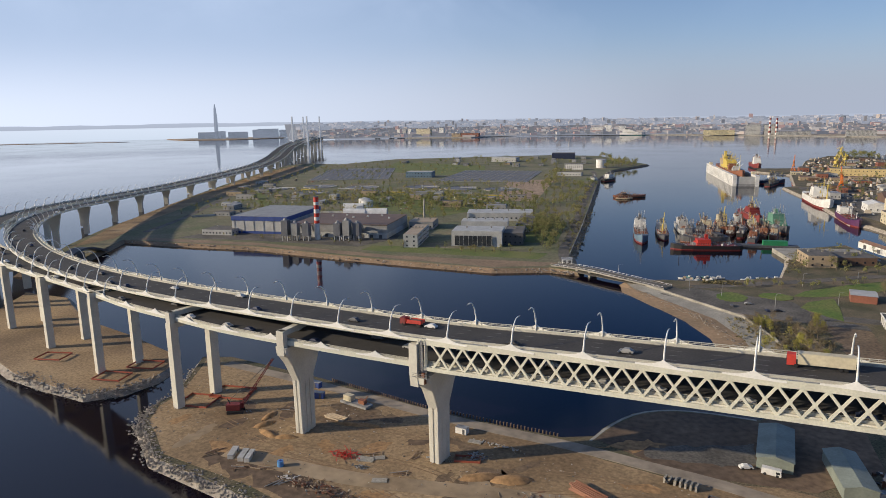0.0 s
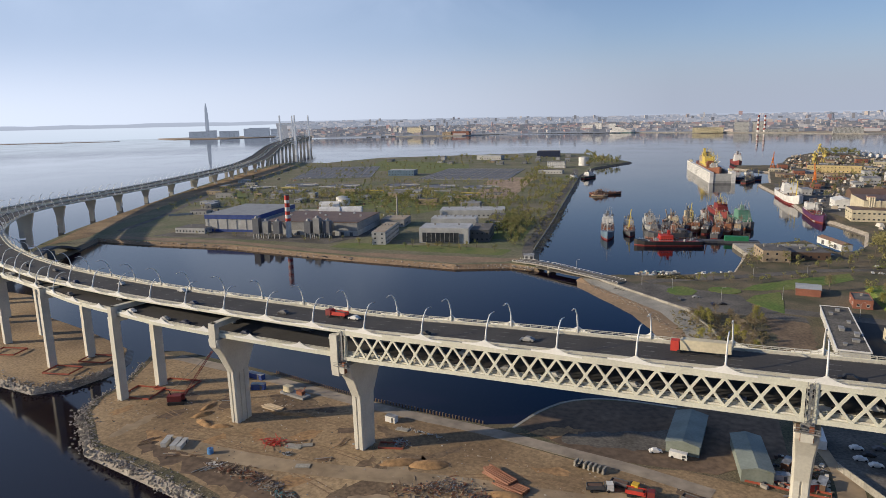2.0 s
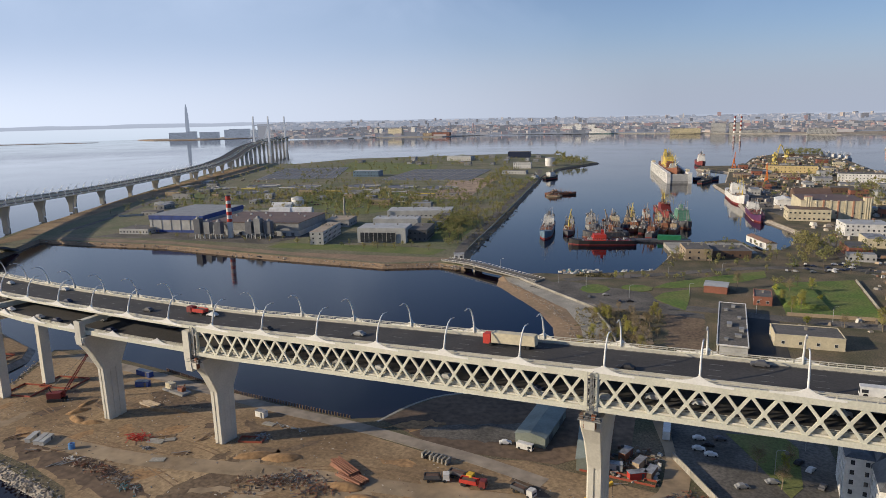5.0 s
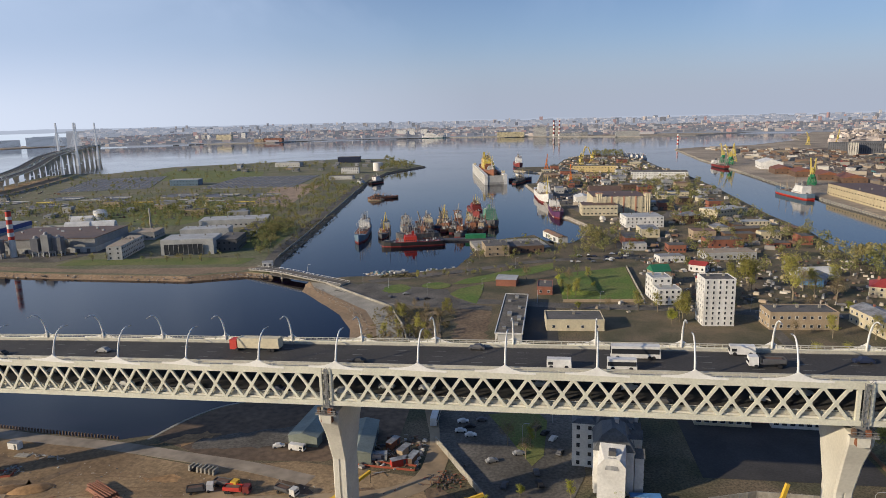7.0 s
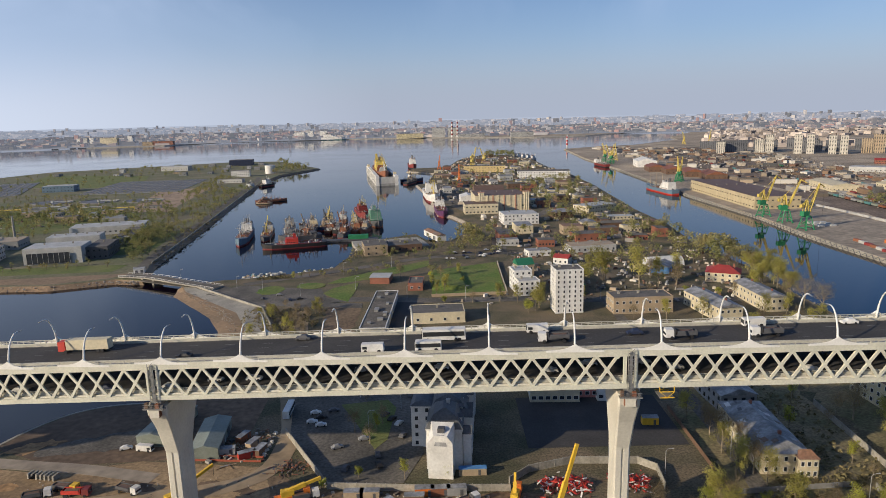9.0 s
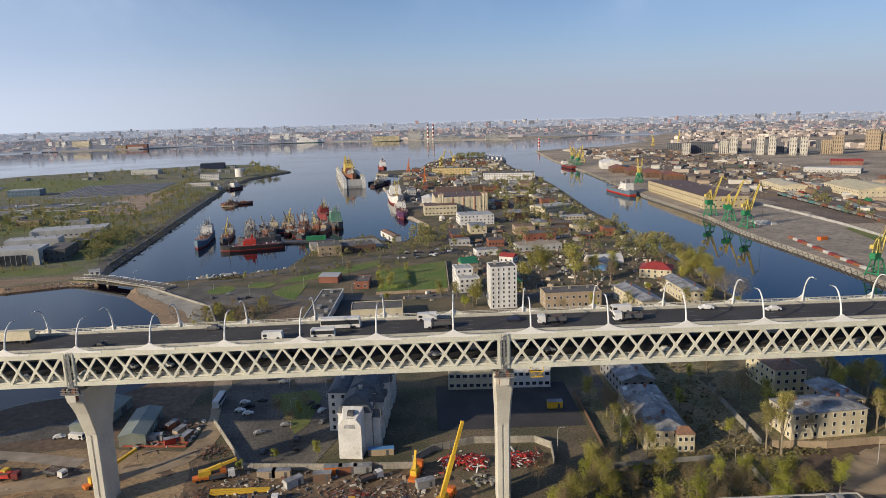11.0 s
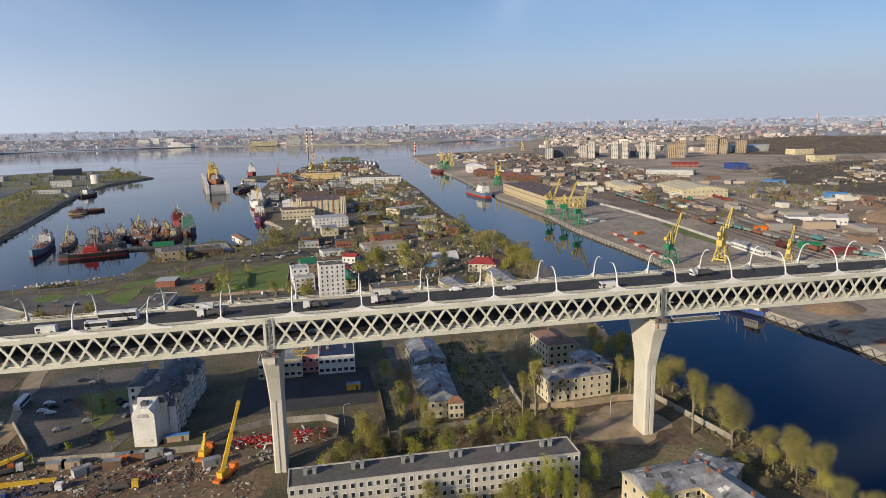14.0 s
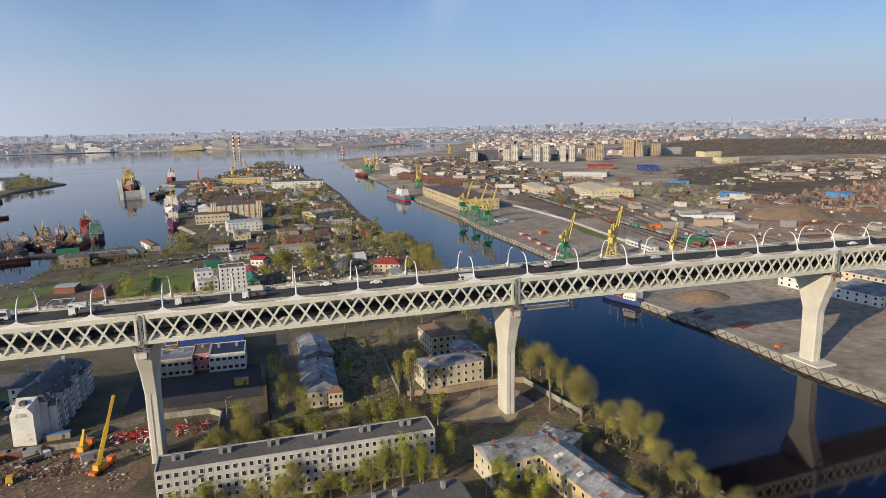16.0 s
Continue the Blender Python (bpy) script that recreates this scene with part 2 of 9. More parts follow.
CLUTTER = hazy("yard_clutter", ((0.40, 0.32, 0.23), (0.13, 0.11, 0.09), (0.60, 0.57, 0.50), (0.22, 0.15, 0.10), (0.30, 0.28, 0.25), (0.17, 0.10, 0.07), (0.48, 0.42, 0.33), (0.10, 0.10, 0.10), (0.36, 0.33, 0.28), (0.25, 0.21, 0.16)), (0, 0, 0), 0.0)
# distance haze painted as emission over the city's own colours
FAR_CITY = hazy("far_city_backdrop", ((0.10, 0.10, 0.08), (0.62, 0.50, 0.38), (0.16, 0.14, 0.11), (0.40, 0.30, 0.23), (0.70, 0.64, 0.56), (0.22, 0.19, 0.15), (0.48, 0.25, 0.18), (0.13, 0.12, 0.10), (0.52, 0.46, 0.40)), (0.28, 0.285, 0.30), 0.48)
LAWN = material("town_lawn", (0.095, 0.155, 0.022), (0.15, 0.17, 0.04), 0.95, scale=0.06, detail=0.35, bump=0.3, fine=0.7)
GARDEN = material("garden_soil", (0.235, 0.185, 0.10), (0.125, 0.12, 0.052), 0.95, scale=0.07, detail=0.4, bump=0.3, fine=0.9)
SPUR = material("spur_dirt", (0.165, 0.112, 0.07), (0.10, 0.07, 0.046), 0.95, scale=0.03, detail=0.35, bump=0.2, fine=0.4)
MUD = material("churned_mud", (0.13, 0.09, 0.055), (0.19, 0.135, 0.08), 0.95, scale=0.09, detail=0.4, bump=0.4, fine=0.6)
RUT = material("rutted_soil", (0.215, 0.14, 0.075), (0.26, 0.175, 0.095), 0.95, scale=0.2, detail=0.3, bump=0.3, fine=1.0)
HEAP_SAND = material("orange_sand", (0.36, 0.22, 0.10), (0.27, 0.165, 0.075), 0.95, scale=0.1, detail=0.35, bump=0.4, fine=0.6)
RAIL_PAINT = material("pale_rail_paint", (0.50, 0.48, 0.40), (0.40, 0.385, 0.32), 0.6, scale=0.3, detail=0.15, fine=2.0)
# far ground and hazier blocks: a larger part of the colour is emitted haze
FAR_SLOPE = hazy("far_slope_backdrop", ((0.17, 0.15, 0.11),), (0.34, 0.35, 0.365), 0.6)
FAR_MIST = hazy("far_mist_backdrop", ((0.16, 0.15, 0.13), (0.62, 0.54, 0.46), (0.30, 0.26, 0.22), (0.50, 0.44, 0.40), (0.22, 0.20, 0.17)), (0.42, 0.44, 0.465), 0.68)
# concrete and dark walls lightened by emitted haze colour
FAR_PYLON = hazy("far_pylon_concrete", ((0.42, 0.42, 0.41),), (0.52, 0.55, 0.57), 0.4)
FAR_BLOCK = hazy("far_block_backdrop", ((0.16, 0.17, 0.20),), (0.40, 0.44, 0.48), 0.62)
APRON = material("quay_concrete", (0.34, 0.285, 0.215), (0.25, 0.21, 0.16), 0.92, scale=0.03, detail=0.3, fine=0.2)
TRACK = material("dusty_track", (0.36, 0.28, 0.18), (0.27, 0.20, 0.12), 0.95, scale=0.05, detail=0.3, fine=0.2)
WOODS = material("spring_woods", (0.36, 0.31, 0.125), (0.20, 0.225, 0.075), 0.9, scale=0.035, detail=0.3, fine=0.5, vary=0.10, island=True)

def let_light_through(m, share):
    """Thin leaves: part of the light passes and shows on the other side."""
    n, l = m.node_tree.nodes, m.node_tree.links
    p, mix, thin = n["Principled BSDF"], n.new("ShaderNodeMixShader"), n.new("ShaderNodeBsdfTranslucent")
    l.new(p.inputs["Base Color"].links[0].from_socket, thin.inputs["Color"])
    mix.inputs[0].default_value = share
    l.new(p.outputs[0], mix.inputs[1])
    l.new(thin.outputs[0], mix.inputs[2])
    l.new(mix.outputs[0], n["Material Output"].inputs[0])


for leaf_mat in (CITY_TREES, BUD, LEAF, LEAF_GREEN, TWIG, WOODS):
    let_light_through(leaf_mat, 0.42)

# ---- mesh tools ----
from mathutils.geometry import tessellate_polygon


class Shape:
    """Gathers vertices and faces of one mesh."""

    def __init__(self):
        self.v, self.f = [], []

    def add(self, verts, faces):
        k = len(self.v)
        self.v += [tuple(p) for p in verts]
        self.f += [tuple(i + k for i in f) for f in faces]
        return self

    def box(self, x, y, z, w, d, h, turn=0.0, taper=1.0):
        c, s = math.cos(radians(turn)), math.sin(radians(turn))
        pts = []
        for k, q in ((0, 1.0), (h, taper)):
            for a, b in ((-1, -1), (1, -1), (1, 1), (-1, 1)):
                u, v = a * w / 2 * q, b * d / 2 * q
                pts.append((x + u * c - v * s, y + u * s + v * c, z + k))
        return self.add(pts, [(3, 2, 1, 0), (4, 5, 6, 7), (0, 1, 5, 4), (1, 2, 6, 5), (2, 3, 7, 6), (3, 0, 4, 7)])

    def prism(self, poly, z0, z1):
        n = len(poly)
        tri = tessellate_polygon([[Vector((p[0], p[1], 0)) for p in poly]])
        area = sum(poly[i - 1][0] * poly[i][1] - poly[i][0] * poly[i - 1][1] for i in range(n))
        if area < 0:
            poly = poly[::-1]
            tri = [tuple(n - 1 - i for i in t) for t in tri]
        faces = []
        for t in tri:
            a, b, c = (Vector(poly[i]).to_2d() for i in t)
            t = t if (b - a).cross(c - a) > 0 else t[::-1]
            faces += [tuple(i + n for i in t), tuple(t[::-1])]
        faces += [(i, (i + 1) % n, (i + 1) % n + n, i + n) for i in range(n)]
        return self.add([(p[0], p[1], z0) for p in poly] + [(p[0], p[1], z1) for p in poly], faces)

    def gable(self, x, y, z, w, d, h, turn=0.0, over=0.3, hip=0.0):
        """A pitched roof; the ridge runs along w. hip: how far the ridge's ends draw in."""
        c, s = math.cos(radians(turn)), math.sin(radians(turn))
        w, d = w + 2 * over, d + 2 * over
        pts = [(-w / 2, -d / 2, 0), (w / 2, -d / 2, 0), (w / 2, d / 2, 0), (-w / 2, d / 2, 0), (-w / 2 + hip, 0, h), (w / 2 - hip, 0, h)]
        pts = [(x + u * c - v * s, y + u * s + v * c, z + k) for u, v, k in pts]
        return self.add(pts, [(3, 2, 1, 0), (0, 1, 5, 4), (2, 3, 4, 5), (3, 0, 4), (1, 2, 5)])

    def tube(self, pts, r, n=6, r2=None):
        pts = [Vector(p) for p in pts]
        k0, m = len(self.v), len(pts)
        for i, p in enumerate(pts):
            d = (pts[min(i + 1, m - 1)] - pts[max(i - 1, 0)]).normalized()
            a = d.orthogonal().normalized() if abs(d.z) > 0.95 else d.cross(Vector((0, 0, 1))).normalized()
            b = d.cross(a)
            q = r if r2 is None else r + (r2 - r) * i / max(1, m - 1)
            for j in range(n):
                t = 2 * math.pi * j / n
                self.v.append(tuple(p + (a * math.cos(t) + b * math.sin(t)) * q))
        for i in range(m - 1):
            for j in range(n):
                a, b = k0 + i * n + j, k0 + i * n + (j + 1) % n
                self.f.append((a, a + n, b + n, b))
        self.f += [tuple(range(k0, k0 + n)), tuple(range(k0 + m * n - 1, k0 + (m - 1) * n - 1, -1))]
        return self

    def cyl(self, x, y, z0, z1, r, r2=None, n=12):
        return self.tube([(x, y, z0), (x, y, z1)], r, n, r if r2 is None else r2)

    def beam(self, a, b, w, h):
        """A square bar from a to b, w wide across and h high."""
        a, b = Vector(a), Vector(b)
        d = (b - a).normalized()
        s = d.cross(Vector((0, 0, 1)))
        s = s.normalized() if s.length > 1e-4 else Vector((1, 0, 0))
        u = s.cross(d)
        pts = [p + s * (i * w / 2) + u * (j * h / 2) for p in (a, b) for i, j in ((-1, -1), (1, -1), (1, 1), (-1, 1))]
        return self.add(pts, [(0, 1, 2, 3), (7, 6, 5, 4), (0, 4, 5, 1), (1, 5, 6, 2), (2, 6, 7, 3), (3, 7, 4, 0)])

    def sweep(self, frames, profile):
        """A closed cross-section (offset across, height) drawn along frames (place, side)."""
        k0, n = len(self.v), len(profile)
        for p, s in frames:
            self.v += [(p.x + s.x * o, p.y + s.y * o, p.z + h) for o, h in profile]
        for i in range(len(frames) - 1):
            for j in range(n):
                a, b = k0 + i * n + j, k0 + i * n + (j + 1) % n
                self.f.append((a, b, b + n, a + n))
        self.f += [tuple(range(k0 + n - 1, k0 - 1, -1)), tuple(range(k0 + (len(frames) - 1) * n, k0 + len(frames) * n))]
        return self

    def loft(self, rings, cap=True):
        k0, n = len(self.v), len(rings[0])
        for r in rings:
            self.v += [tuple(p) for p in r]
        for i in range(len(rings) - 1):
            for j in range(n):
                a, b = k0 + i * n + j, k0 + i * n + (j + 1) % n
                self.f.append((a, b, b + n, a + n))
        if cap:
            self.f += [tuple(range(k0 + n - 1, k0 - 1, -1)), tuple(range(k0 + (len(rings) - 1) * n, k0 + len(rings) * n))]
        return self

    def mesh(self, name, mat, smooth=False):
        me = bpy.data.meshes.new(name)
        me.from_pydata(self.v, [], self.f)
        if smooth:
            me.polygons.foreach_set("use_smooth", [True] * len(me.polygons))
        me.materials.append(mat)
        me.update()
        return me


def part(name, shape, mat, parent=None, label="", smooth=False, m=None):
    """One mesh object under a thing or a part. shape: a Shape, or a mesh to share."""
    ob = new(name, shape.mesh(name, mat, smooth) if isinstance(shape, Shape) else shape)
    ob.parent = parent
    if m is not None:
        ob.matrix_basis = m
    return tagged(ob, label)


def thing(name, label, category, m=None, group="", kind=""):
    ob = new(name)
    ob.empty_display_size = 1.0
    if m is not None:
        ob.matrix_basis = m
    return tagged(ob, label, category, group, kind)


def structure(name, shape, mat, label="", category=""):
    return tagged(new(name, shape.mesh(name, mat)), label or name.replace("_", " "), category or name.split("_")[0], kind="structure")


def at(x, y, z=3.0, turn=0.0):
    return pose(x, y, z, 0, 0, turn)


def spline(pts, step):
    """A smooth line through the points, as evenly spaced places."""
    pts = [Vector(p) for p in pts]
    dense = []
    for i in range(len(pts) - 1):
        a, b, c, d = pts[max(i - 1, 0)], pts[i], pts[i + 1], pts[min(i + 2, len(pts) - 1)]
        for k in range(24):
            t = k / 24
            dense.append(0.5 * (2 * b + (c - a) * t + (2 * a - 5 * b + 4 * c - d) * t * t + (3 * b - a - 3 * c + d) * t ** 3))
    dense.append(pts[-1])
    run = [0.0]
    for a, b in zip(dense, dense[1:]):
        run.append(run[-1] + (b - a).length)
    out, j = [], 0
    for k in range(int(run[-1] / step) + 1):
        while j < len(run) - 2 and run[j + 1] < k * step:
            j += 1
        u = (k * step - run[j]) / max(1e-6, run[j + 1] - run[j])
        out.append(dense[j].lerp(dense[j + 1], u))
    return out


def frames_of(line):
    """Places with the level direction to their left."""
    out = []
    for i, p in enumerate(line):
        d = line[min(i + 1, len(line) - 1)] - line[max(i - 1, 0)]
        out.append((p, Vector((-d.y, d.x, 0)).normalized()))
    return out

# ---- water and land ----
structure("water", Shape().add([(-6000, -900, 0), (6500, -900, 0), (6500, 7000, 0), (-6000, 7000, 0)], [(0, 1, 2, 3)]), WATER, "calm dark blue harbour and gulf water", "water")


def land(name, poly, top, mat, bank, bank_mat, label):
    """Land with a sloped bank down into the water."""
    n = len(poly)
    area = sum(poly[i - 1][0] * poly[i][1] - poly[i][0] * poly[i - 1][1] for i in range(n))
    if area < 0:
        poly = poly[::-1]
    structure(name, Shape().prism(poly, -2.0, top), mat, label, "ground")
    rings = [[], []]
    for i in range(n):
        a, b, c = (Vector(poly[j % n]).to_2d() for j in (i - 1, i, i + 1))
        d = ((b - a).normalized() + (c - b).normalized()).normalized()
        o = Vector((d.y, -d.x))
        rings[0].append((b.x - o.x * 0.4, b.y - o.y * 0.4, top + 0.05))
        rings[1].append((b.x + o.x * bank, b.y + o.y * bank, -0.6))
    s = Shape()
    k = n
    s.add(rings[0] + rings[1], [(i, i + k, (i + 1) % n + k, (i + 1) % n) for i in range(n)])
    structure(name + "_bank", s, bank_mat, "sloped bank of " + label, "bank")


TOWN = [(-60, -700), (-70, 60), (-85, 120), (-107, 143), (-137, 149), (-171, 155), (-186, 166), (-198, 174), (-205, 187), (-207, 203), (-221, 229), (-228, 241), (-214, 246), (-156, 238),
        (-99, 226), (-63, 222), (-42, 221), (-31, 226), (-27, 239), (-20, 251), (-9, 259), (5, 262), (26, 262), (50, 300), (44, 325), (34, 365), (20, 400), (-8, 426), (-40, 456), (-48, 470), (-29, 481),
        (-14, 483), (21, 498), (49, 514), (57, 568), (60, 605), (69, 632), (108, 662), (126, 612), (144, 623), (155, 652), (167, 720), (147, 786), (132, 800), (117, 990), (92, 1161), (110, 1180), (120, 1400),
        (60, 1470), (70, 1540), (150, 1560), (180, 1800), (250, 2000), (345, 1990), (372, 1807), (372, 1500), (386, 1303), (384, 1091), (369, 796), (371, 689), (358, 569), (365, 481), (360, 416), (357, 304), (350, 239), (352, 182), (357, 106), (357, -700)]
land("ground", TOWN, 3.0, EARTH, 3.5, BOULDER, "brown-green earth of the harbour town")
PLANT = [(-92, 487), (-114, 493), (-155, 476), (-239, 478), (-294, 481), (-390, 491), (-482, 481), (-545, 478), (-518, 425), (-500, 390), (-488, 352), (-505, 340), (-545, 400), (-575, 440), (-622, 520), (-693, 670), (-760, 800), (-830, 950),
         (-965, 1256), (-1030, 1440), (-1010, 1500), (-909, 1480), (-856, 1697), (-651, 1832), (-469, 1949), (-330, 1930), (-245, 1769), (-162, 1619), (-215, 1440), (-209, 1242), (-150, 843), (-126, 672), (-110, 545)]
land("ground_plant", PLANT, 3.0, MEADOW, 6.0, SAND, "dry grass ground of the treatment works")
SPIT = [(-300, 193), (-271, 189), (-244, 187), (-234, 197), (-231, 212), (-235, 228), (-246, 240), (-296, 256), (-345, 268), (-400, 300), (-440, 300), (-400, 240), (-350, 210)]
land("ground_spit", SPIT, 2.4, SOIL, 4.0, BOULDER, "sandy construction spit under the viaduct")
PORT = [(470, -700), (474, 127), (469, 158), (470, 231), (462, 310), (476, 444), (475, 612), (483, 731), (480, 930), (484, 969), (502, 1377), (510, 1751), (545, 2250), (640, 2330), (830, 2420), (1110, 2783), (1180, 3080), (1600, 3900), (2200, 4300), (4000, 4000), (5600, 2000), (5600, -700)]
land("ground_port", PORT, 3.0, YARD, 1.0, PALE_CONCRETE, "dusty grey-brown ground of the port and rail yards")
CITY = [(-3100, 3750), (-2655, 4000), (-2012, 3981), (-1700, 3500), (-1324, 3560), (-1150, 3950), (-487, 3950), (195, 3750), (628, 3480), (892, 3560), (1300, 4000), (2300, 4360), (3200, 5200), (-3500, 5600)]
land("ground_city", CITY, 4.0, YARD, 8.0, PALE_CONCRETE, "hazy ground of the far city waterfront")

# ---- viaduct ----
def right_part(x):
    """Centre line of the upper roadway over the straight truss spans."""
    return (x, 165.5 + 1.5e-4 * (x - 330) ** 2, 60.9 - 7.0e-5 * (x - 330) ** 2)


LEFT = [(-1500, 2330, 47), (-1322, 1960, 47), (-1157, 1640, 42), (-1066, 1480, 35), (-978, 1330, 28.5), (-890, 1150, 23.5), (-818, 960, 22), (-765.3, 800.3, 21.5), (-715.4, 670.2, 24.1), (-661.1, 565.2, 28.8), (-598.4, 458.2, 34.4), (-541.8, 387.6, 38), (-475.6, 326.6, 39.3), (-408, 283.5, 40.5), (-346, 253.5, 41.8), (-288.2, 231.9, 43.3), (-247.9, 220.5, 44.4), (-215.8, 212.7, 45.4), (-185.9, 206, 46.4), (-139.7, 198.9, 47.6)]
UPPER = spline(LEFT + [right_part(x) for x in (-77, -30, 57, 120, 184, 250, 317, 390, 470, 550, 640, 720)], 3.7)
LOWER_LEFT = [(-1535, 2320, 47), (-1357, 1950, 47), (-1192, 1640, 42), (-1101, 1480, 35), (-1013, 1330, 28.5), (-922, 1150, 23.5), (-850, 965, 22), (-798, 812, 21.5), (-746.5, 686, 24.1), (-694.5, 577.3, 28.7), (-635.1, 464.6, 33.8), (-577, 382.1, 37), (-510.3, 321.3, 39.1), (-435.7, 273.2, 39.8), (-351.2, 246.3, 39.8), (-277.8, 224.6, 40.8), (-227.2, 208.6, 41.1), (-195.2, 201.4, 41.4), (-153.3, 193.8, 41.6)]
LOWER = spline(LOWER_LEFT + [(x, right_part(x)[1], right_part(x)[2] - 8.5) for x in (-77, -30, 57, 120, 184, 250, 317, 390, 470, 550, 640, 720)], 3.7)
UF, LF = frames_of(UPPER), frames_of(LOWER)


def near_x(fr, x):
    return min(range(len(fr)), key=lambda i: abs(fr[i][0].x - x))


SPLIT = -78.0
iu, il = near_x(UF, SPLIT), near_x(LF, SPLIT)
viaduct = thing("viaduct", "long cream double-deck road viaduct on tall concrete piers", "bridge", kind="")


def ring(o0, o1, h0, h1):
    return [(o0, h0), (o1, h0), (o1, h1), (o0, h1)]


part("upper_deck", Shape().sweep(UF, [(-10.2, -0.8), (-6, -1.6), (6, -1.6), (10.2, -0.8), (10.2, -0.1), (-10.2, -0.1)]), CONCRETE, viaduct)
part("upper_roadway", Shape().sweep(UF, ring(-7.8, 7.8, -0.1, 0.0)), ASPHALT, viaduct, "dark asphalt carriageway")
WALK_PAVING = material("pale_walkway", (0.47, 0.45, 0.40), (0.38, 0.365, 0.32), 0.85, scale=0.3, detail=0.2, fine=2.0)
for o in (-9.0, 9.0):
    part("walkway", Shape().sweep(UF, ring(o - 0.95, o + 0.95, -0.1, 0.06)), WALK_PAVING, viaduct, "pale concrete service walkway")
part("lower_deck", Shape().sweep(LF, [(-9.6, -1.2), (-6, -2.0), (6, -2.0), (9.6, -1.2), (9.6, -0.1), (-9.6, -0.1)]), CONCRETE, viaduct)
part("lower_roadway", Shape().sweep(LF, ring(-8.3, 8.3, -0.1, 0.0)), ASPHALT, viaduct, "shaded asphalt carriageway")
for o in (-10.2, 10.2):
    s = 1 if o > 0 else -1
    part("fascia", Shape().sweep(UF, ring(o - 0.25 * s, o + 0.15 * s, -0.8, 0.3)[::s]), CREAM_STEEL, viaduct, "cream edge beam")
    part("handrail", Shape().sweep(UF, ring(o - 0.09, o + 0.09, 1.08, 1.28)), RAIL_PAINT, viaduct)
    part("midrail", Shape().sweep(UF, ring(o - 0.05, o + 0.05, 0.66, 0.80)), RAIL_PAINT, viaduct)
    part("crash_barrier", Shape().sweep(UF, ring(o - 2.2 * s - 0.14, o - 2.2 * s + 0.14, -0.1, 0.7)), RAIL_PAINT, viaduct)
for o in (-9.6, 9.6):
    s = 1 if o > 0 else -1
    part("fascia", Shape().sweep(LF[:il], ring(o - 0.25 * s, o + 0.15 * s, -1.4, 0.45)[::s]), CREAM_STEEL, viaduct, "cream edge beam")
    part("handrail", Shape().sweep(LF, ring(o - 0.06 - 0.5 * s, o + 0.06 - 0.5 * s, 1.10, 1.28)), RAIL_PAINT, viaduct)
    part("midrail", Shape().sweep(LF, ring(o - 0.04 - 0.5 * s, o + 0.04 - 0.5 * s, 0.6, 0.72)), RAIL_PAINT, viaduct)
for o in (-8.9, 8.9):
    part("crash_barrier", Shape().sweep(LF, ring(o - 0.15, o + 0.15, -0.05, 0.85)), RAIL_PAINT, viaduct, "pale steel parapet of the lower roadway")
TF = UF[iu:]
for o in (-9.9, 9.9):
    part("top_chord", Shape().sweep(TF, ring(o - 0.4, o + 0.4, -1.65, -0.75)), CREAM_STEEL, viaduct)
    part("bottom_chord", Shape().sweep(TF, ring(o - 0.45, o + 0.45, -10.3, -9.0)), CREAM_STEEL, viaduct)

STEP = 3.7


def along(fr, k):
    """Place and side at a fractional index of the line."""
    i = max(0, min(len(fr) - 2, int(k)))
    u = k - i
    return fr[i][0].lerp(fr[i + 1][0], u), fr[i][1].lerp(fr[i + 1][1], u).normalized()


def index_at(fr, x):
    i = near_x(fr, x)
    j = i + 1 if fr[i][0].x < x else i - 1
    return i + (x - fr[i][0].x) / (fr[j][0].x - fr[i][0].x) * (j - i)


# cross braces, four to each lamp bay
BAY = 21.75
ANCHOR = index_at(UF, 105.0)
brace = Shape()
H0, H1 = -9.05, -1.5
for a, b in (((-2.7, H0), (2.7, H1)), ((-2.7, H1), (2.7, H0))):
    brace.beam((a[0], 0, a[1]), (b[0], 0, b[1]), 0.5, 0.7)
for h, q in ((H0, 1), (H1, -1)):
    for e in (-2.7, 2.7):
        brace.loft([[(e - 0.75, -0.2, h - 0.25 * q), (e + 0.75, -0.2, h - 0.25 * q), (e + 0.75, 0.2, h - 0.25 * q), (e - 0.75, 0.2, h - 0.25 * q)], [(e - 0.3, -0.2, h + 0.75 * q), (e + 0.3, -0.2, h + 0.75 * q), (e + 0.3, 0.2, h + 0.75 * q), (e - 0.3, 0.2, h + 0.75 * q)]])
mid = (H0 + H1) / 2
brace.loft([[(-0.62, y, mid), (0, y, mid - 0.85), (0.62, y, mid), (0, y, mid + 0.85)] for y in (-0.29, 0.29)])
brace_mesh = brace.mesh("cross_brace", CREAM_STEEL)
k = -40
while True:
    c = ANCHOR + (k + 0.5) * BAY / 4 / STEP
    k += 1
    if c < iu + 1.2:
        continue
    if c > len(UF) - 2:
        break
    p, side = along(UF, c)
    d = UF[int(c) + 1][0] - UF[int(c)][0]
    if any(abs(p.x - q) < 1.6 for q in (57, 185, 317.5, 475, 615)):
        continue
    for o in (-9.9, 9.9):
        part("cross_brace", brace_mesh, None, viaduct, m=Matrix.Translation(p + side * o) @ Matrix.Rotation(math.atan2(d.y, d.x), 4, "Z") @ Matrix.Rotation(-math.atan2(d.z, d.to_2d().length), 4, "Y"))

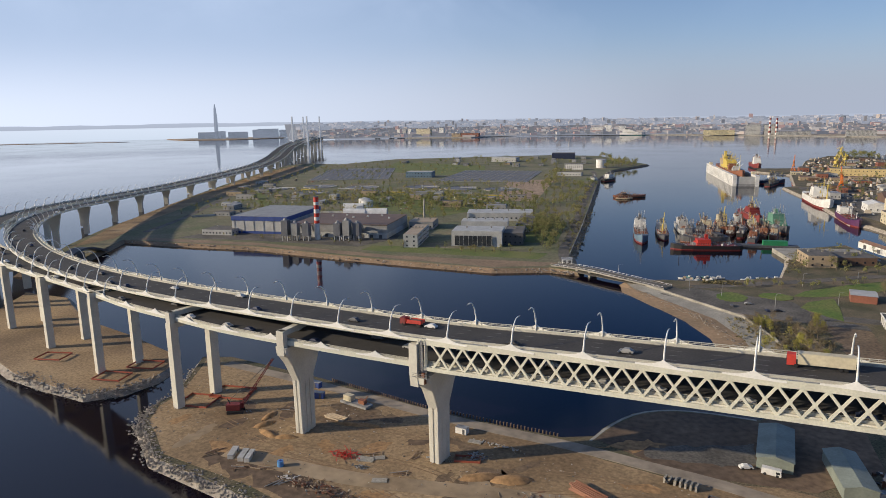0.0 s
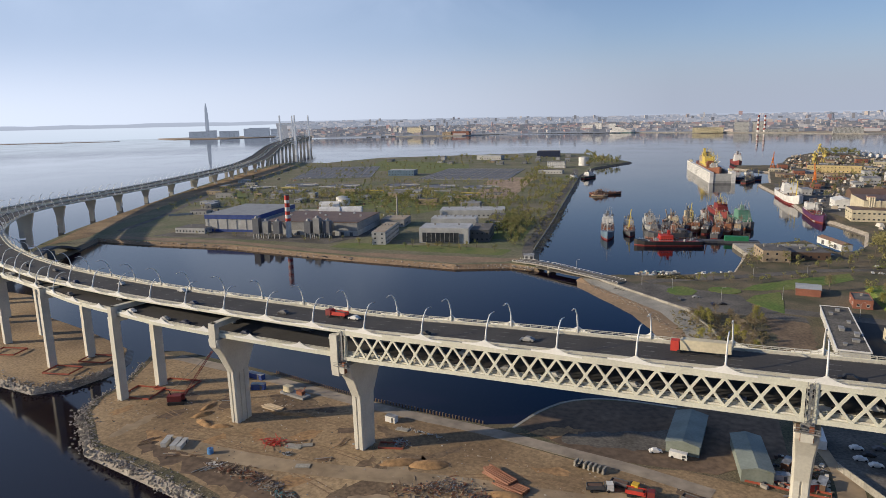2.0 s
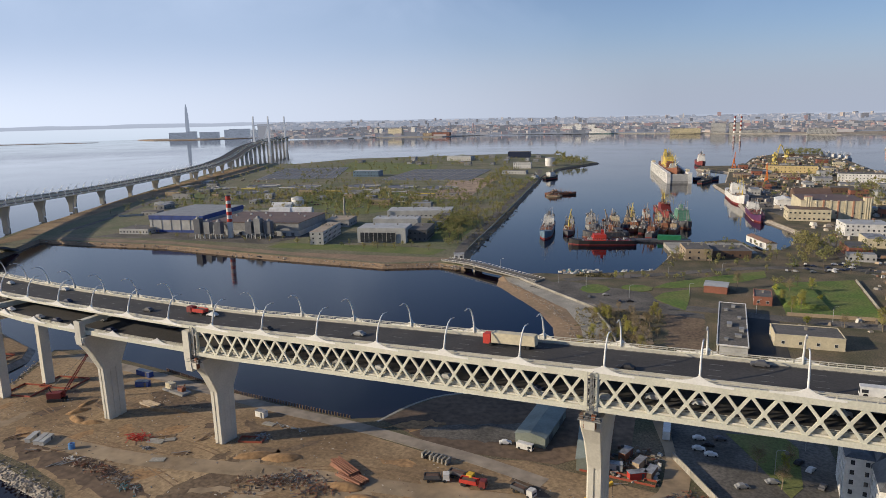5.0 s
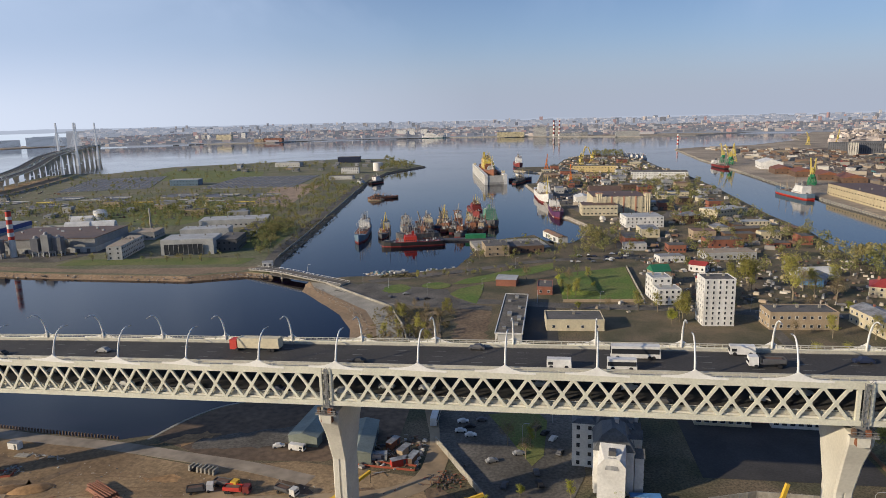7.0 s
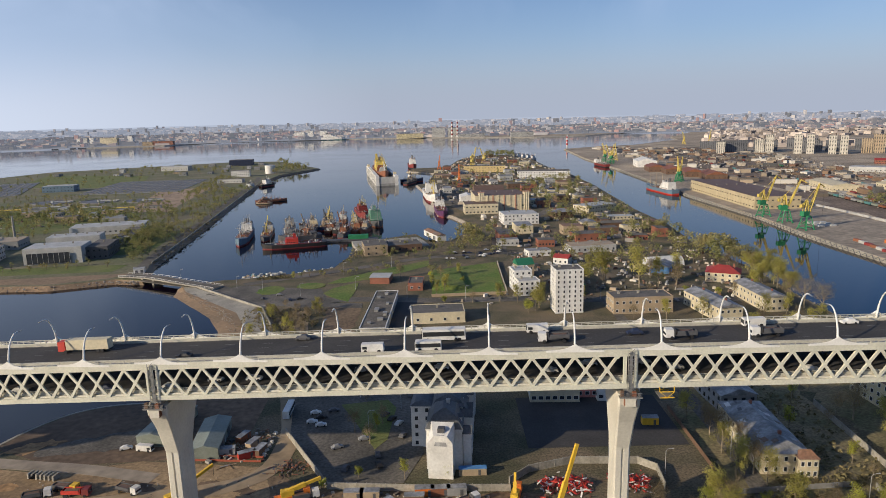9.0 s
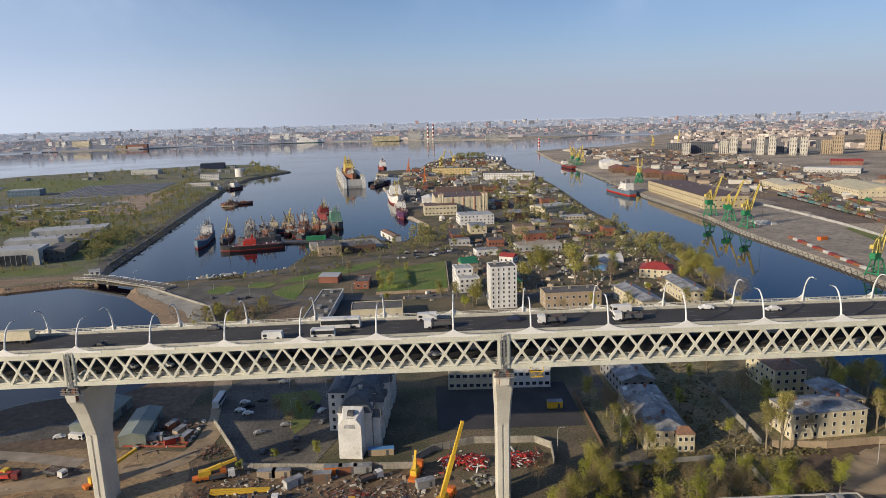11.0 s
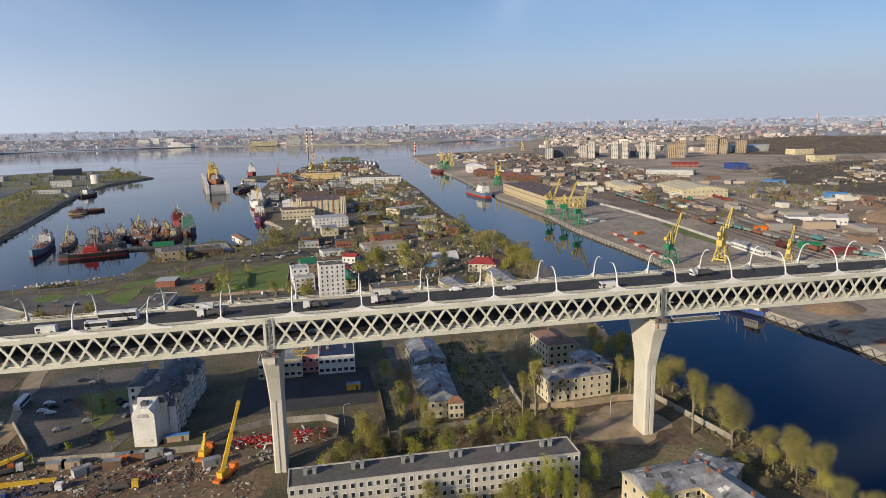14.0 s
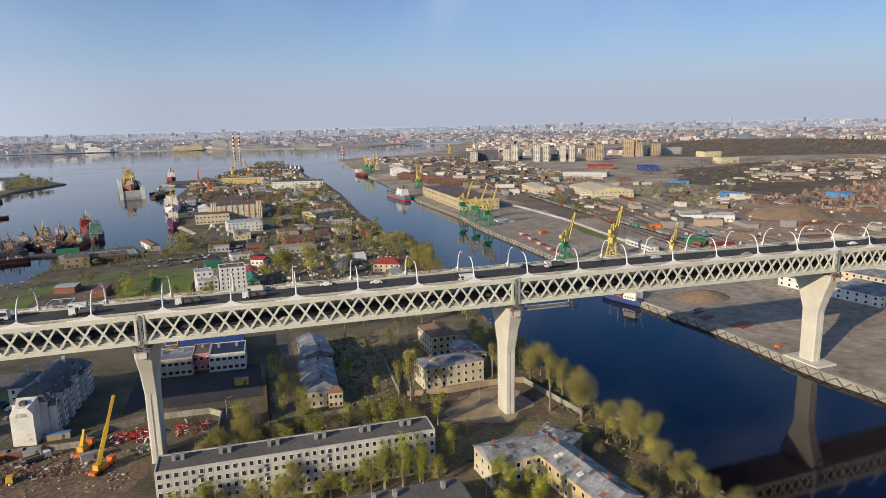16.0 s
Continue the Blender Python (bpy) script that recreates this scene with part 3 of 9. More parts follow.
# rail posts
for o in (-10.2, 10.2):
    s = Shape()
    for i in range(near_x(UF, -420), len(UF)):
        p, n = UF[i]
        s.box(p.x + n.x * o, p.y + n.y * o, p.z, 0.24, 0.2, 1.25)
        q = UF[min(i + 1, len(UF) - 1)][0]
        m2 = (p + q) / 2
        s.box(m2.x + n.x * o, m2.y + n.y * o, m2.z, 0.12, 0.12, 1.2)
    tagged(part("rail_posting", s, RAIL_PAINT, viaduct), kind="stuff")
for o in (-9.1, 9.1):
    s = Shape()
    for i in range(near_x(LF, -420), len(LF)):
        p, n = LF[i]
        s.box(p.x + n.x * o, p.y + n.y * o, p.z, 0.14, 0.14, 1.2)
    tagged(part("rail_posting", s, RAIL_PAINT, viaduct), kind="stuff")

# lane lines
for o in (-7.4, 7.4):
    part("edge_line", Shape().sweep(UF, ring(o - 0.1, o + 0.1, 0.004, 0.012)), MARKING, viaduct)
dashes = Shape()
for o in (-3.9, 0.0, 3.9):
    for i in range(near_x(UF, -500), len(UF) - 1, 3):
        a, b = UF[i][0] + UF[i][1] * o, UF[i + 1][0] + UF[i + 1][1] * o
        dashes.beam(a + Vector((0, 0, 0.008)), a.lerp(b, 0.8) + Vector((0, 0, 0.008)), 0.16, 0.01)
tagged(part("lane_marking", dashes, MARKING, viaduct), kind="stuff")


# piers
def pier_wall(base_y, top_y, height, thick=3.9):
    """Slender slab that flares towards the deck from mid-height, with a slot up the middle of both narrow faces."""
    s = Shape()
    rows = [(0, base_y, 0.5, 0.32), (height * 0.585, base_y + 0.3, 0.5, 0.32), (height * 0.60, base_y + 0.4, 0.5, 0.0), (height * 0.80, base_y * 0.45 + top_y * 0.55, 0.56, 0.0), (height * 0.93, top_y, 0.66, 0.0), (height, top_y + 0.3, 0.68, 0.0)]
    rings = []
    for z, hy, k, slot in rows:
        hx, c, g = thick * k, 0.45, 0.28
        half = [(-hx, -hy + c, z), (-hx + c, -hy, z), (-g, -hy, z), (-g + 0.05, -hy + slot, z), (g - 0.05, -hy + slot, z), (g, -hy, z), (hx - c, -hy, z), (hx, -hy + c, z)]
        rings.append(half + [(-x, -y, z) for x, y, z in half])
    s.loft(rings)
    return s


def pier_ribs(parent, base_y, height):
    """Raised bands on the broad faces, up to where the flare begins."""
    for q in (-1, 1):
        for e in (-1.3, 1.3):
            part("rib", Shape().box(q * 2.1, e, 0.0, 0.22, 0.7, height * 0.58), CONCRETE, parent)


def deck_pose(fr, i, z=0.0):
    p, n = fr[i]
    return Matrix.Translation((p.x, p.y, z)) @ Matrix.Rotation(math.atan2(-n.x, n.y), 4, "Z")


GROUND = 3.0
for x, half in ((-77, 3.6), (57, 4.0), (185, 3.8), (317.5, 4.4), (475, 4.0), (615, 4.0)):
    i = near_x(UF, x)
    top = UF[i][0].z - 11.9
    pr = part("pier", pier_wall(half, 10.0, top - GROUND + 1.0, 5.0 if x > 400 else 4.3), CONCRETE, viaduct, "tall flared concrete pier", m=deck_pose(UF, i, GROUND - 1.0))
    pier_ribs(pr, half, top - GROUND + 1.0)
    for o in (-8.6, 8.6):
        part("bearing", Shape().box(0, o, top - GROUND + 1.0, 3.0, 2.6, 1.6), GREY_STEEL, pr)
    part("bearing_platform", Shape().box(0, -11.0, top - GROUND + 0.4, 5.8, 1.6, 0.25), GREY_STEEL, pr)
    part("platform_rail", Shape().beam((-2.8, -11.7, top - GROUND + 1.7), (2.8, -11.7, top - GROUND + 1.7), 0.12, 0.12).beam((-2.8, -11.7, top - GROUND + 1.1), (2.8, -11.7, top - GROUND + 1.1), 0.1, 0.1), GREY_STEEL, pr)
    corbel = part("bearing_corbel", Shape().box(0, -10.6, top - GROUND - 2.0, 2.6, 1.5, 2.3, 0, 1.08), CONCRETE, pr, "cream corbel under the bearing")
    for e in (-1.42, 1.42):
        part("rust_stain", Shape().box(e, -10.6, top - GROUND - 1.8, 0.12, 1.4, 1.9), PAINT["rust"], corbel, "rusty brown side plate")
    # paired end posts of the truss
    for e in (-1.4, 1.4):
        for o in (-9.9, 9.9):
            part("end_post", Shape().box(e, o, UF[i][0].z - 9.9 - (GROUND - 1.0), 0.8, 0.9, 9.0), CREAM_STEEL, pr)
    part("access_ladder", Shape().box(0.0, -10.6, UF[i][0].z - 10.5 - (GROUND - 1.0), 0.7, 0.25, 10.2), GREY_STEEL, pr)
    joint = Shape()
    z0 = UF[i][0].z - 10.4 - (GROUND - 1.0)
    for e in (-0.75, 0.75):
        joint.box(e, -11.0, z0, 0.16, 0.16, 10.6)
    for k in range(7):
        joint.box(0, -11.0, z0 + 0.6 + 1.5 * k, 1.7, 0.14, 0.12)
        joint.beam((-0.75, -11.0, z0 + 0.6 + 1.5 * k), (0.75, -11.0, z0 + 2.0 + 1.5 * k), 0.09, 0.09)
    part("inspection_scaffold", joint, GREY_STEEL, pr, "grey lattice scaffold on the truss joint")
    for e, w, h, mat in ((-2.1, 0.9, 1.5, PAINT["brown"]), (-0.7, 0.8, 1.0, PAINT["dark_grey"]), (0.9, 1.1, 1.3, PAINT["rust"]), (2.2, 0.7, 0.9, PAINT["dark_grey"])):
        part("bearing_gear", Shape().box(e, -10.9, top - GROUND + 0.65, w, 0.9, h, 0, 0.9), mat, pr, "dark oily gear beside the bearing")
    if x == -77:
        part("upstand", Shape().loft([[(-1.5 + q, -11.6, z), (1.5 + q, -11.6, z), (1.5 + q, -9.4, z), (-1.5 + q, -9.4, z)] for q, z in ((-2.2, top - GROUND - 3), (-2.6, top - GROUND + 1.5), (-2.6, UF[i][0].z - 3.6))]), CONCRETE, pr, "concrete upstand beside the roadway")
part("footing", Shape().box(0, 0, -1.0, 13, 21, 5.0, 0, 0.93), CONCRETE, viaduct, "broad concrete footing", m=deck_pose(UF, near_x(UF, 475), 0.0))

# portal piers where the lower roadway swings out
for x in (-135, -193, -258, -313, -367, -428):
    i, j = near_x(UF, x), near_x(LF, x)
    ul, n = UF[i]
    lo = LF[j][0]
    m = deck_pose(LF, j, 0.0)
    g = 2.0
    near, far = -10.9, 9.0
    lt, ut = lo.z - 2.0, ul.z - 2.2
    if x == -135:
        pr = part("pier", pier_wall(4.0, 11.4, lt - g, 3.8), CONCRETE, viaduct, "tall flared concrete pier", m=deck_pose(LF, j, g))
        pier_ribs(pr, 4.0, lt - g)
        part("portal_column", Shape().box(0, near + 0.2, lt - 3, 3.0, 2.2, ut - lt + 3), CONCRETE, viaduct, "slender concrete column", m=m)
    else:
        part("portal_column", Shape().box(0, near + 0.4, g, 3.3, 3.4, lt - g).box(0, near + 0.1, lt, 2.8, 2.4, ut - lt), CONCRETE, viaduct, "slender concrete column", m=m)
        part("portal_column", Shape().box(0, far - 1.5, g, 3.2, 4.0, lt - g), CONCRETE, viaduct, "slender concrete column", m=m)
        part("portal_beam", Shape().box(0, (near + far) / 2, lt - 2.2, 2.8, far - near - 1, 2.2), CONCRETE, viaduct, m=m)
    part("portal_beam", Shape().box(0, near / 2 + 6, ut - 2.0, 2.4, abs(near) + 13, 2.0), CONCRETE, viaduct, m=m)
for fr in (UF, LF):
    run, last = 0.0, None
    for i in range(len(fr) - 1, 0, -1):
        p = fr[i][0]
        if p.x > -455:
            continue
        if last is None or (p - last).length > 84:
            last = p
            h = p.z - 2.2 - 1.0
            if p.y > 2300:
                continue
            rings = [[(-a, -b, z), (a, -b, z), (a, b, z), (-a, b, z)] for a, b, z in ((1.6, 2.6, 0), (1.6, 2.8, h * 0.5), (1.6, 5.2, h * 0.85), (1.6, 6.5, h))]
            part("pier", Shape().loft(rings), CONCRETE, viaduct, "flared concrete pier", m=deck_pose(fr, i, 1.0))

# inspection gantries hung under the truss
def hung_gantry(x0, x1, paint, label):
    i, j = near_x(UF, x0), near_x(UF, x1)
    a, b = UF[i][0] - Vector((0, 0, 11.2)), UF[j][0] - Vector((0, 0, 11.2))
    t = thing("inspection_gantry", label, "gantry")
    for o in (-11.0, -6.0):
        for z in (0.0, -1.6):
            part("rail", Shape().beam(a + UF[i][1] * o + Vector((0, 0, z)), b + UF[j][1] * o + Vector((0, 0, z)), 0.18, 0.22), PAINT[paint], t)
        n = max(2, int((b - a).length / 1.6))
        for k in range(n):
            u, v = k / n, (k + 1) / n
            p, q = (a + UF[i][1] * o).lerp(b + UF[j][1] * o, u), (a + UF[i][1] * o).lerp(b + UF[j][1] * o, v)
            part("brace", Shape().beam(p + Vector((0, 0, -1.6 * (k % 2))), q + Vector((0, 0, -1.6 * ((k + 1) % 2))), 0.12, 0.12), PAINT[paint], t)
    part("walkway", Shape().beam(a + UF[i][1] * -8.5 + Vector((0, 0, -1.7)), b + UF[j][1] * -8.5 + Vector((0, 0, -1.7)), 5.0, 0.15), GREY_STEEL, t)
    for p, n in ((a, UF[i][1]), (b, UF[j][1])):
        part("hanger", Shape().beam(p + n * -10.6 + Vector((0, 0, 1.2)), p + n * -10.6 + Vector((0, 0, -0.1)), 0.2, 0.2), PAINT[paint], t)


hung_gantry(321, 338, "pale_grey", "pale grey lattice inspection platform under the truss")
hung_gantry(190, 195, "yellow", "small yellow inspection cradle under the truss")

t = thing("inspection_cabin", "small red and white inspection cabin in the truss", "cabin", at(384, 157.2, 51.2, 0))
part("body", Shape().box(0, 0, 0, 3.4, 1.4, 2.8), PAINT["white"], t)
part("panel", Shape().box(0, -0.75, 0.5, 2.2, 0.1, 1.8), PAINT["red"], t, "red front panel")
# ---- street lamps along both edges ----
def street_lamp():
    t = thing("street_lamp", "tall white arched street lamp on a flared parapet fin", "street lamp", group="lamps along the viaduct")
    s = Shape()
    n = 12
    low, high = [], []
    for k in range(-n, n + 1):
        u = k / n
        low.append((u * 7.4, -0.12))
        high.append((u * 7.4, 0.34 + 1.65 * (1 - abs(u)) ** 3.6 + 0.18 * (1 - abs(u))))
    k = len(low)
    outer = [(a, -0.12, b) for a, b in low] + [(a, -0.12, b) for a, b in high]
    inner = [(a, 0.12, b) for a, b in low] + [(a, 0.12, b) for a, b in high]
    fs = []
    for i in range(k - 1):
        fs += [(i, i + 1, i + 1 + k, i + k), (i + 2 * k + 1, i + 2 * k, i + 3 * k, i + 3 * k + 1), (i + k, i + k + 1, i + 3 * k + 1, i + 3 * k), (i + 1, i, i + 2 * k, i + 2 * k + 1)]
    part("fin", s.add(outer + inner, fs), WHITE_STEEL, t, "concave white parapet fin")
    pts = [(0, 0.35 + 4.6 * (1 - math.cos(u * 1.72)), 8.9 * math.sin(u * 1.72)) for u in [k / 12 for k in range(13)]]
    pole = part("pole", Shape().tube(pts, 0.30, 7, 0.15), WHITE_STEEL, t, smooth=True)
    e = Vector(pts[-1])
    part("lamp_head", Shape().beam(e + Vector((0, -0.2, 0)), e + Vector((0, 1.2, -0.05)), 0.4, 0.16), GREY_STEEL, pole)
    return t


lamp = street_lamp()
first = True
fin_mesh = [o for o in lamp.children if o.name.startswith("fin")][0].data
for fr, o, turn in ((UF, -10.35, 0.0), (UF, 10.35, 180.0), (LF, -9.75, 0.0)):
    base = ANCHOR if fr is UF else index_at(LF, -96.0)
    for k in range(-70, 40):
        c = base + k * BAY / STEP
        if not 1 < c < len(fr) - 2:
            continue
        p, n = along(fr, c)
        if p.y > 1150 or (fr is LF and p.x > -90):
            continue
        m = Matrix.Translation(p + n * o) @ Matrix.Rotation(math.atan2(-n.x, n.y) + radians(turn), 4, "Z")
        if fr is LF and p.x > -225:
            part("parapet_fin", fin_mesh, None, viaduct, "concave white parapet fin", m=m)
        elif first:
            lamp.matrix_basis, first = m, False
        else:
            copy_thing(lamp, m)

# ---- kit: buildings, trees, vehicles, ships, cranes ----
WINDOWS = {}


def window_mesh(w, h, frame):
    key = (round(w, 1), round(h, 1), frame.name)
    if key not in WINDOWS:
        w, h = key[:2]
        x, z, f = w / 2, h, 0.12
        front = [(-x - f, -0.1, -f), (x + f, -0.1, -f), (x + f, -0.1, z + f), (-x - f, -0.1, z + f)]
        inner = [(-x, -0.1, 0), (x, -0.1, 0), (x, -0.1, z), (-x, -0.1, z)]
        pane = [(p[0], 0.02, p[2]) for p in inner]
        back = [(p[0], 0.06, p[2]) for p in front]
        fs = []
        for i in range(4):
            j = (i + 1) % 4
            fs += [(i, j, j + 4, i + 4), (i + 4, j + 4, j + 8, i + 8), (j, i, i + 12, j + 12)]
        me = bpy.data.meshes.new("window")
        me.from_pydata(front + inner + pane + back, [], fs + [(8, 9, 10, 11)])
        me.materials.append(frame)
        me.materials.append(GLASS)
        me.polygons[len(fs)].material_index = 1
        me.update()
        WINDOWS[key] = me
    return WINDOWS[key]


def facade(t, x, y, length, z0, h, turn, storeys, bays, single, frame, wide=1.4, skip=0.0, tall=1.5, joined=None):
    """Rows of windows along a wall whose outer face starts at (x, y) and runs along turn."""
    c, s = math.cos(radians(turn)), math.sin(radians(turn))
    step, rise = length / bays, h / storeys
    for r in range(storeys):
        for b in range(bays):
            if skip and random.random() < skip:
                continue
            u = (b + 0.5) * step
            px, py, pz = x + u * c, y + u * s, z0 + r * rise + rise * 0.28
            hh = min(tall, rise * 0.55)
            if single:
                part("window", window_mesh(wide, hh, frame), None, t, m=pose(px, py, pz, 0, 0, turn))
            else:
                joined.box(px, py, pz, wide, 0.16, hh, turn)


def building(label, x, y, w, d, h, turn=0, wall="pale_grey", roof="flat", roof_mat=None, storeys=2, bays=6, side=3, single=False, pitch=2.5, z=3.0, wide=1.4, name="building", category="building", skip=0.0, vents=2, group=""):
    t = thing(name, label, category, at(x, y, z, turn), group)
    mat = PAINT[wall] if isinstance(wall, str) else wall
    rm = roof_mat or (TAR_ROOF if roof == "flat" else TIN_ROOF)
    s = Shape().box(0, 0, -0.5, w, d, h + 0.5)
    s.box(0, 0, -0.5, w + 0.24, d + 0.24, 1.1)
    part("wall", s, mat, t)
    if roof == "flat":
        r = Shape().box(0, 0, h, w - 0.5, d - 0.5, 0.12)
        rp = part("roof", r, rm, t)
        p = Shape()
        for a, b, ww, dd in () if not single else ((0, -d / 2 + 0.15, w + 0.1, 0.4), (0, d / 2 - 0.15, w + 0.1, 0.4), (-w / 2 + 0.15, 0, 0.4, d - 0.3), (w / 2 - 0.15, 0, 0.4, d - 0.3)):
            p.box(a, b, h, ww, dd, 0.45)
        if single:
            part("parapet", p, mat, t)
        for k in range(vents):
            part("roof_vent", Shape().box(-w / 2 + (k + 0.5) * w / vents, d * 0.12, h, 1.2, 1.0, 1.5).box(-w / 2 + (k + 0.5) * w / vents, d * 0.12, h + 1.5, 1.5, 1.3, 0.15), PALE_CONCRETE, rp)
    else:
        along = w >= d
        g = Shape().gable(0, 0, h, max(w, d), min(w, d), pitch, 0 if along else 90, 0.5, min(w, d) * 0.45 if roof == "hip" else 0.0)
        rp = part("roof", g, rm, t)
        for k in range(vents):
            u = -max(w, d) * 0.3 + k * max(w, d) * 0.6 / max(1, vents - 1)
            part("chimney", Shape().box(u if along else 1.0, 1.0 if along else u, h + pitch * 0.3, 1.0, 0.8, pitch * 0.7 + 0.9), PAINT["brick"], rp)
    e = 0.04
    fm = PAINT["white"]
    panes = Shape()
    facade(t, -w / 2, -d / 2 - e, w, 0, h, 0, storeys, bays, single, fm, wide, skip, joined=panes)
    if side:
        facade(t, w / 2 + e, -d / 2, d, 0, h, 90, storeys, side, single, fm, wide, skip, joined=panes)
        facade(t, -w / 2 - e, d / 2, d, 0, h, -90, storeys, side, single, fm, wide, skip, joined=panes)
    if panes.v:
        tagged(part("glazing", panes, GLASS, t), kind="stuff")
    return t


def shed(label, x, y, w, d, h, turn=0, wall="pale_grey", roof_mat=None, pitch=1.5, z=3.0, name="shed", doors=2, round_top=False):
    t = thing(name, label, name, at(x, y, z, turn))
    mat = PAINT[wall] if isinstance(wall, str) else wall
    if round_top:
        n, rings = 10, []
        for u in (-w / 2, w / 2):
            rings.append([(u, math.cos(math.pi * k / n) * d / 2, math.sin(math.pi * k / n) * h) for k in range(n + 1)])
        part("shell", Shape().loft(rings), mat, t)
    else:
        part("wall", Shape().box(0, 0, -0.4, w, d, h + 0.4), mat, t)
        part("roof", Shape().gable(0, 0, h, w, d, pitch, 0, 0.35), roof_mat or TIN_ROOF, t)
        for k in range(doors):
            part("door", Shape().box(-w / 2 + (k + 0.5) * w / doors, -d / 2 - 0.05, 0, min(4, w / doors * 0.5), 0.12, h * 0.7), PAINT["dark_grey"], t)
    return t


def tree_kind(label, leaf, height, spread, count, size, droop=0.0, column=0.0):
    """A tapered trunk, limbs and a loose crown of small leaf tufts gathered on the limbs' ends."""
    t = thing("tree", label, "tree", group="trees of the town")
    tr = Shape()
    pts = [(random.uniform(-0.15, 0.15) * k, random.uniform(-0.15, 0.15) * k, height * 0.82 * k / 4) for k in range(5)]
    tr.tube(pts, height * 0.020 + 0.06, 6, 0.05)
    tips = []
    for k in range(16):
        z0 = height * random.uniform(0.22, 0.75)
        a = random.uniform(0, 2 * math.pi)
        reach = spread * random.uniform(0.45, 1.0) * (1.05 - 0.55 * z0 / height)
        rise = height * random.uniform(0.12, 0.30) * (1 + column)
        mid = Vector((math.cos(a) * reach * 0.5, math.sin(a) * reach * 0.5, z0 + rise * 0.45))
        tip = Vector((math.cos(a) * reach, math.sin(a) * reach, min(height, z0 + rise)))
        tr.tube([(0, 0, z0), mid, tip], height * 0.007 + 0.02, 4, 0.02)
        tips += [tip, mid.lerp(tip, 0.5)]
        for q in range(3):
            e = mid.lerp(tip, random.uniform(0.2, 0.9))
            o = e + Vector((random.uniform(-1, 1), random.uniform(-1, 1), random.uniform(0.2, 1.2))) * spread * 0.3
            tr.tube([e, o], 0.035, 3, 0.012)
            tips.append(o)
    tips.append(Vector((0, 0, height * 0.95)))
    part("trunk", tr, BARK_PALE, t)
    s = Shape()
    core = Vector((0, 0, height * 0.5))
    for k in range(count):
        c = random.choice(tips)
        g = Vector((random.gauss(0, 1), random.gauss(0, 1), random.gauss(0, 0.9))) * spread * 0.16
        p = c + g - Vector((0, 0, droop * g.length))
        n = ((p - core).normalized() + Vector((random.gauss(0, 1), random.gauss(0, 1), random.gauss(0, 1))) * 0.55).normalized()
        a = n.orthogonal().normalized()
        b = n.cross(a)
        w = random.uniform(0, 6.28)
        r = size * random.uniform(0.6, 1.25)
        s.add([p + (a * math.cos(w + q) + b * math.sin(w + q)) * r for q in (0.0, 1.9, 4.1)], [(0, 1, 2)])
    part("crown", s, leaf, t)
    return t


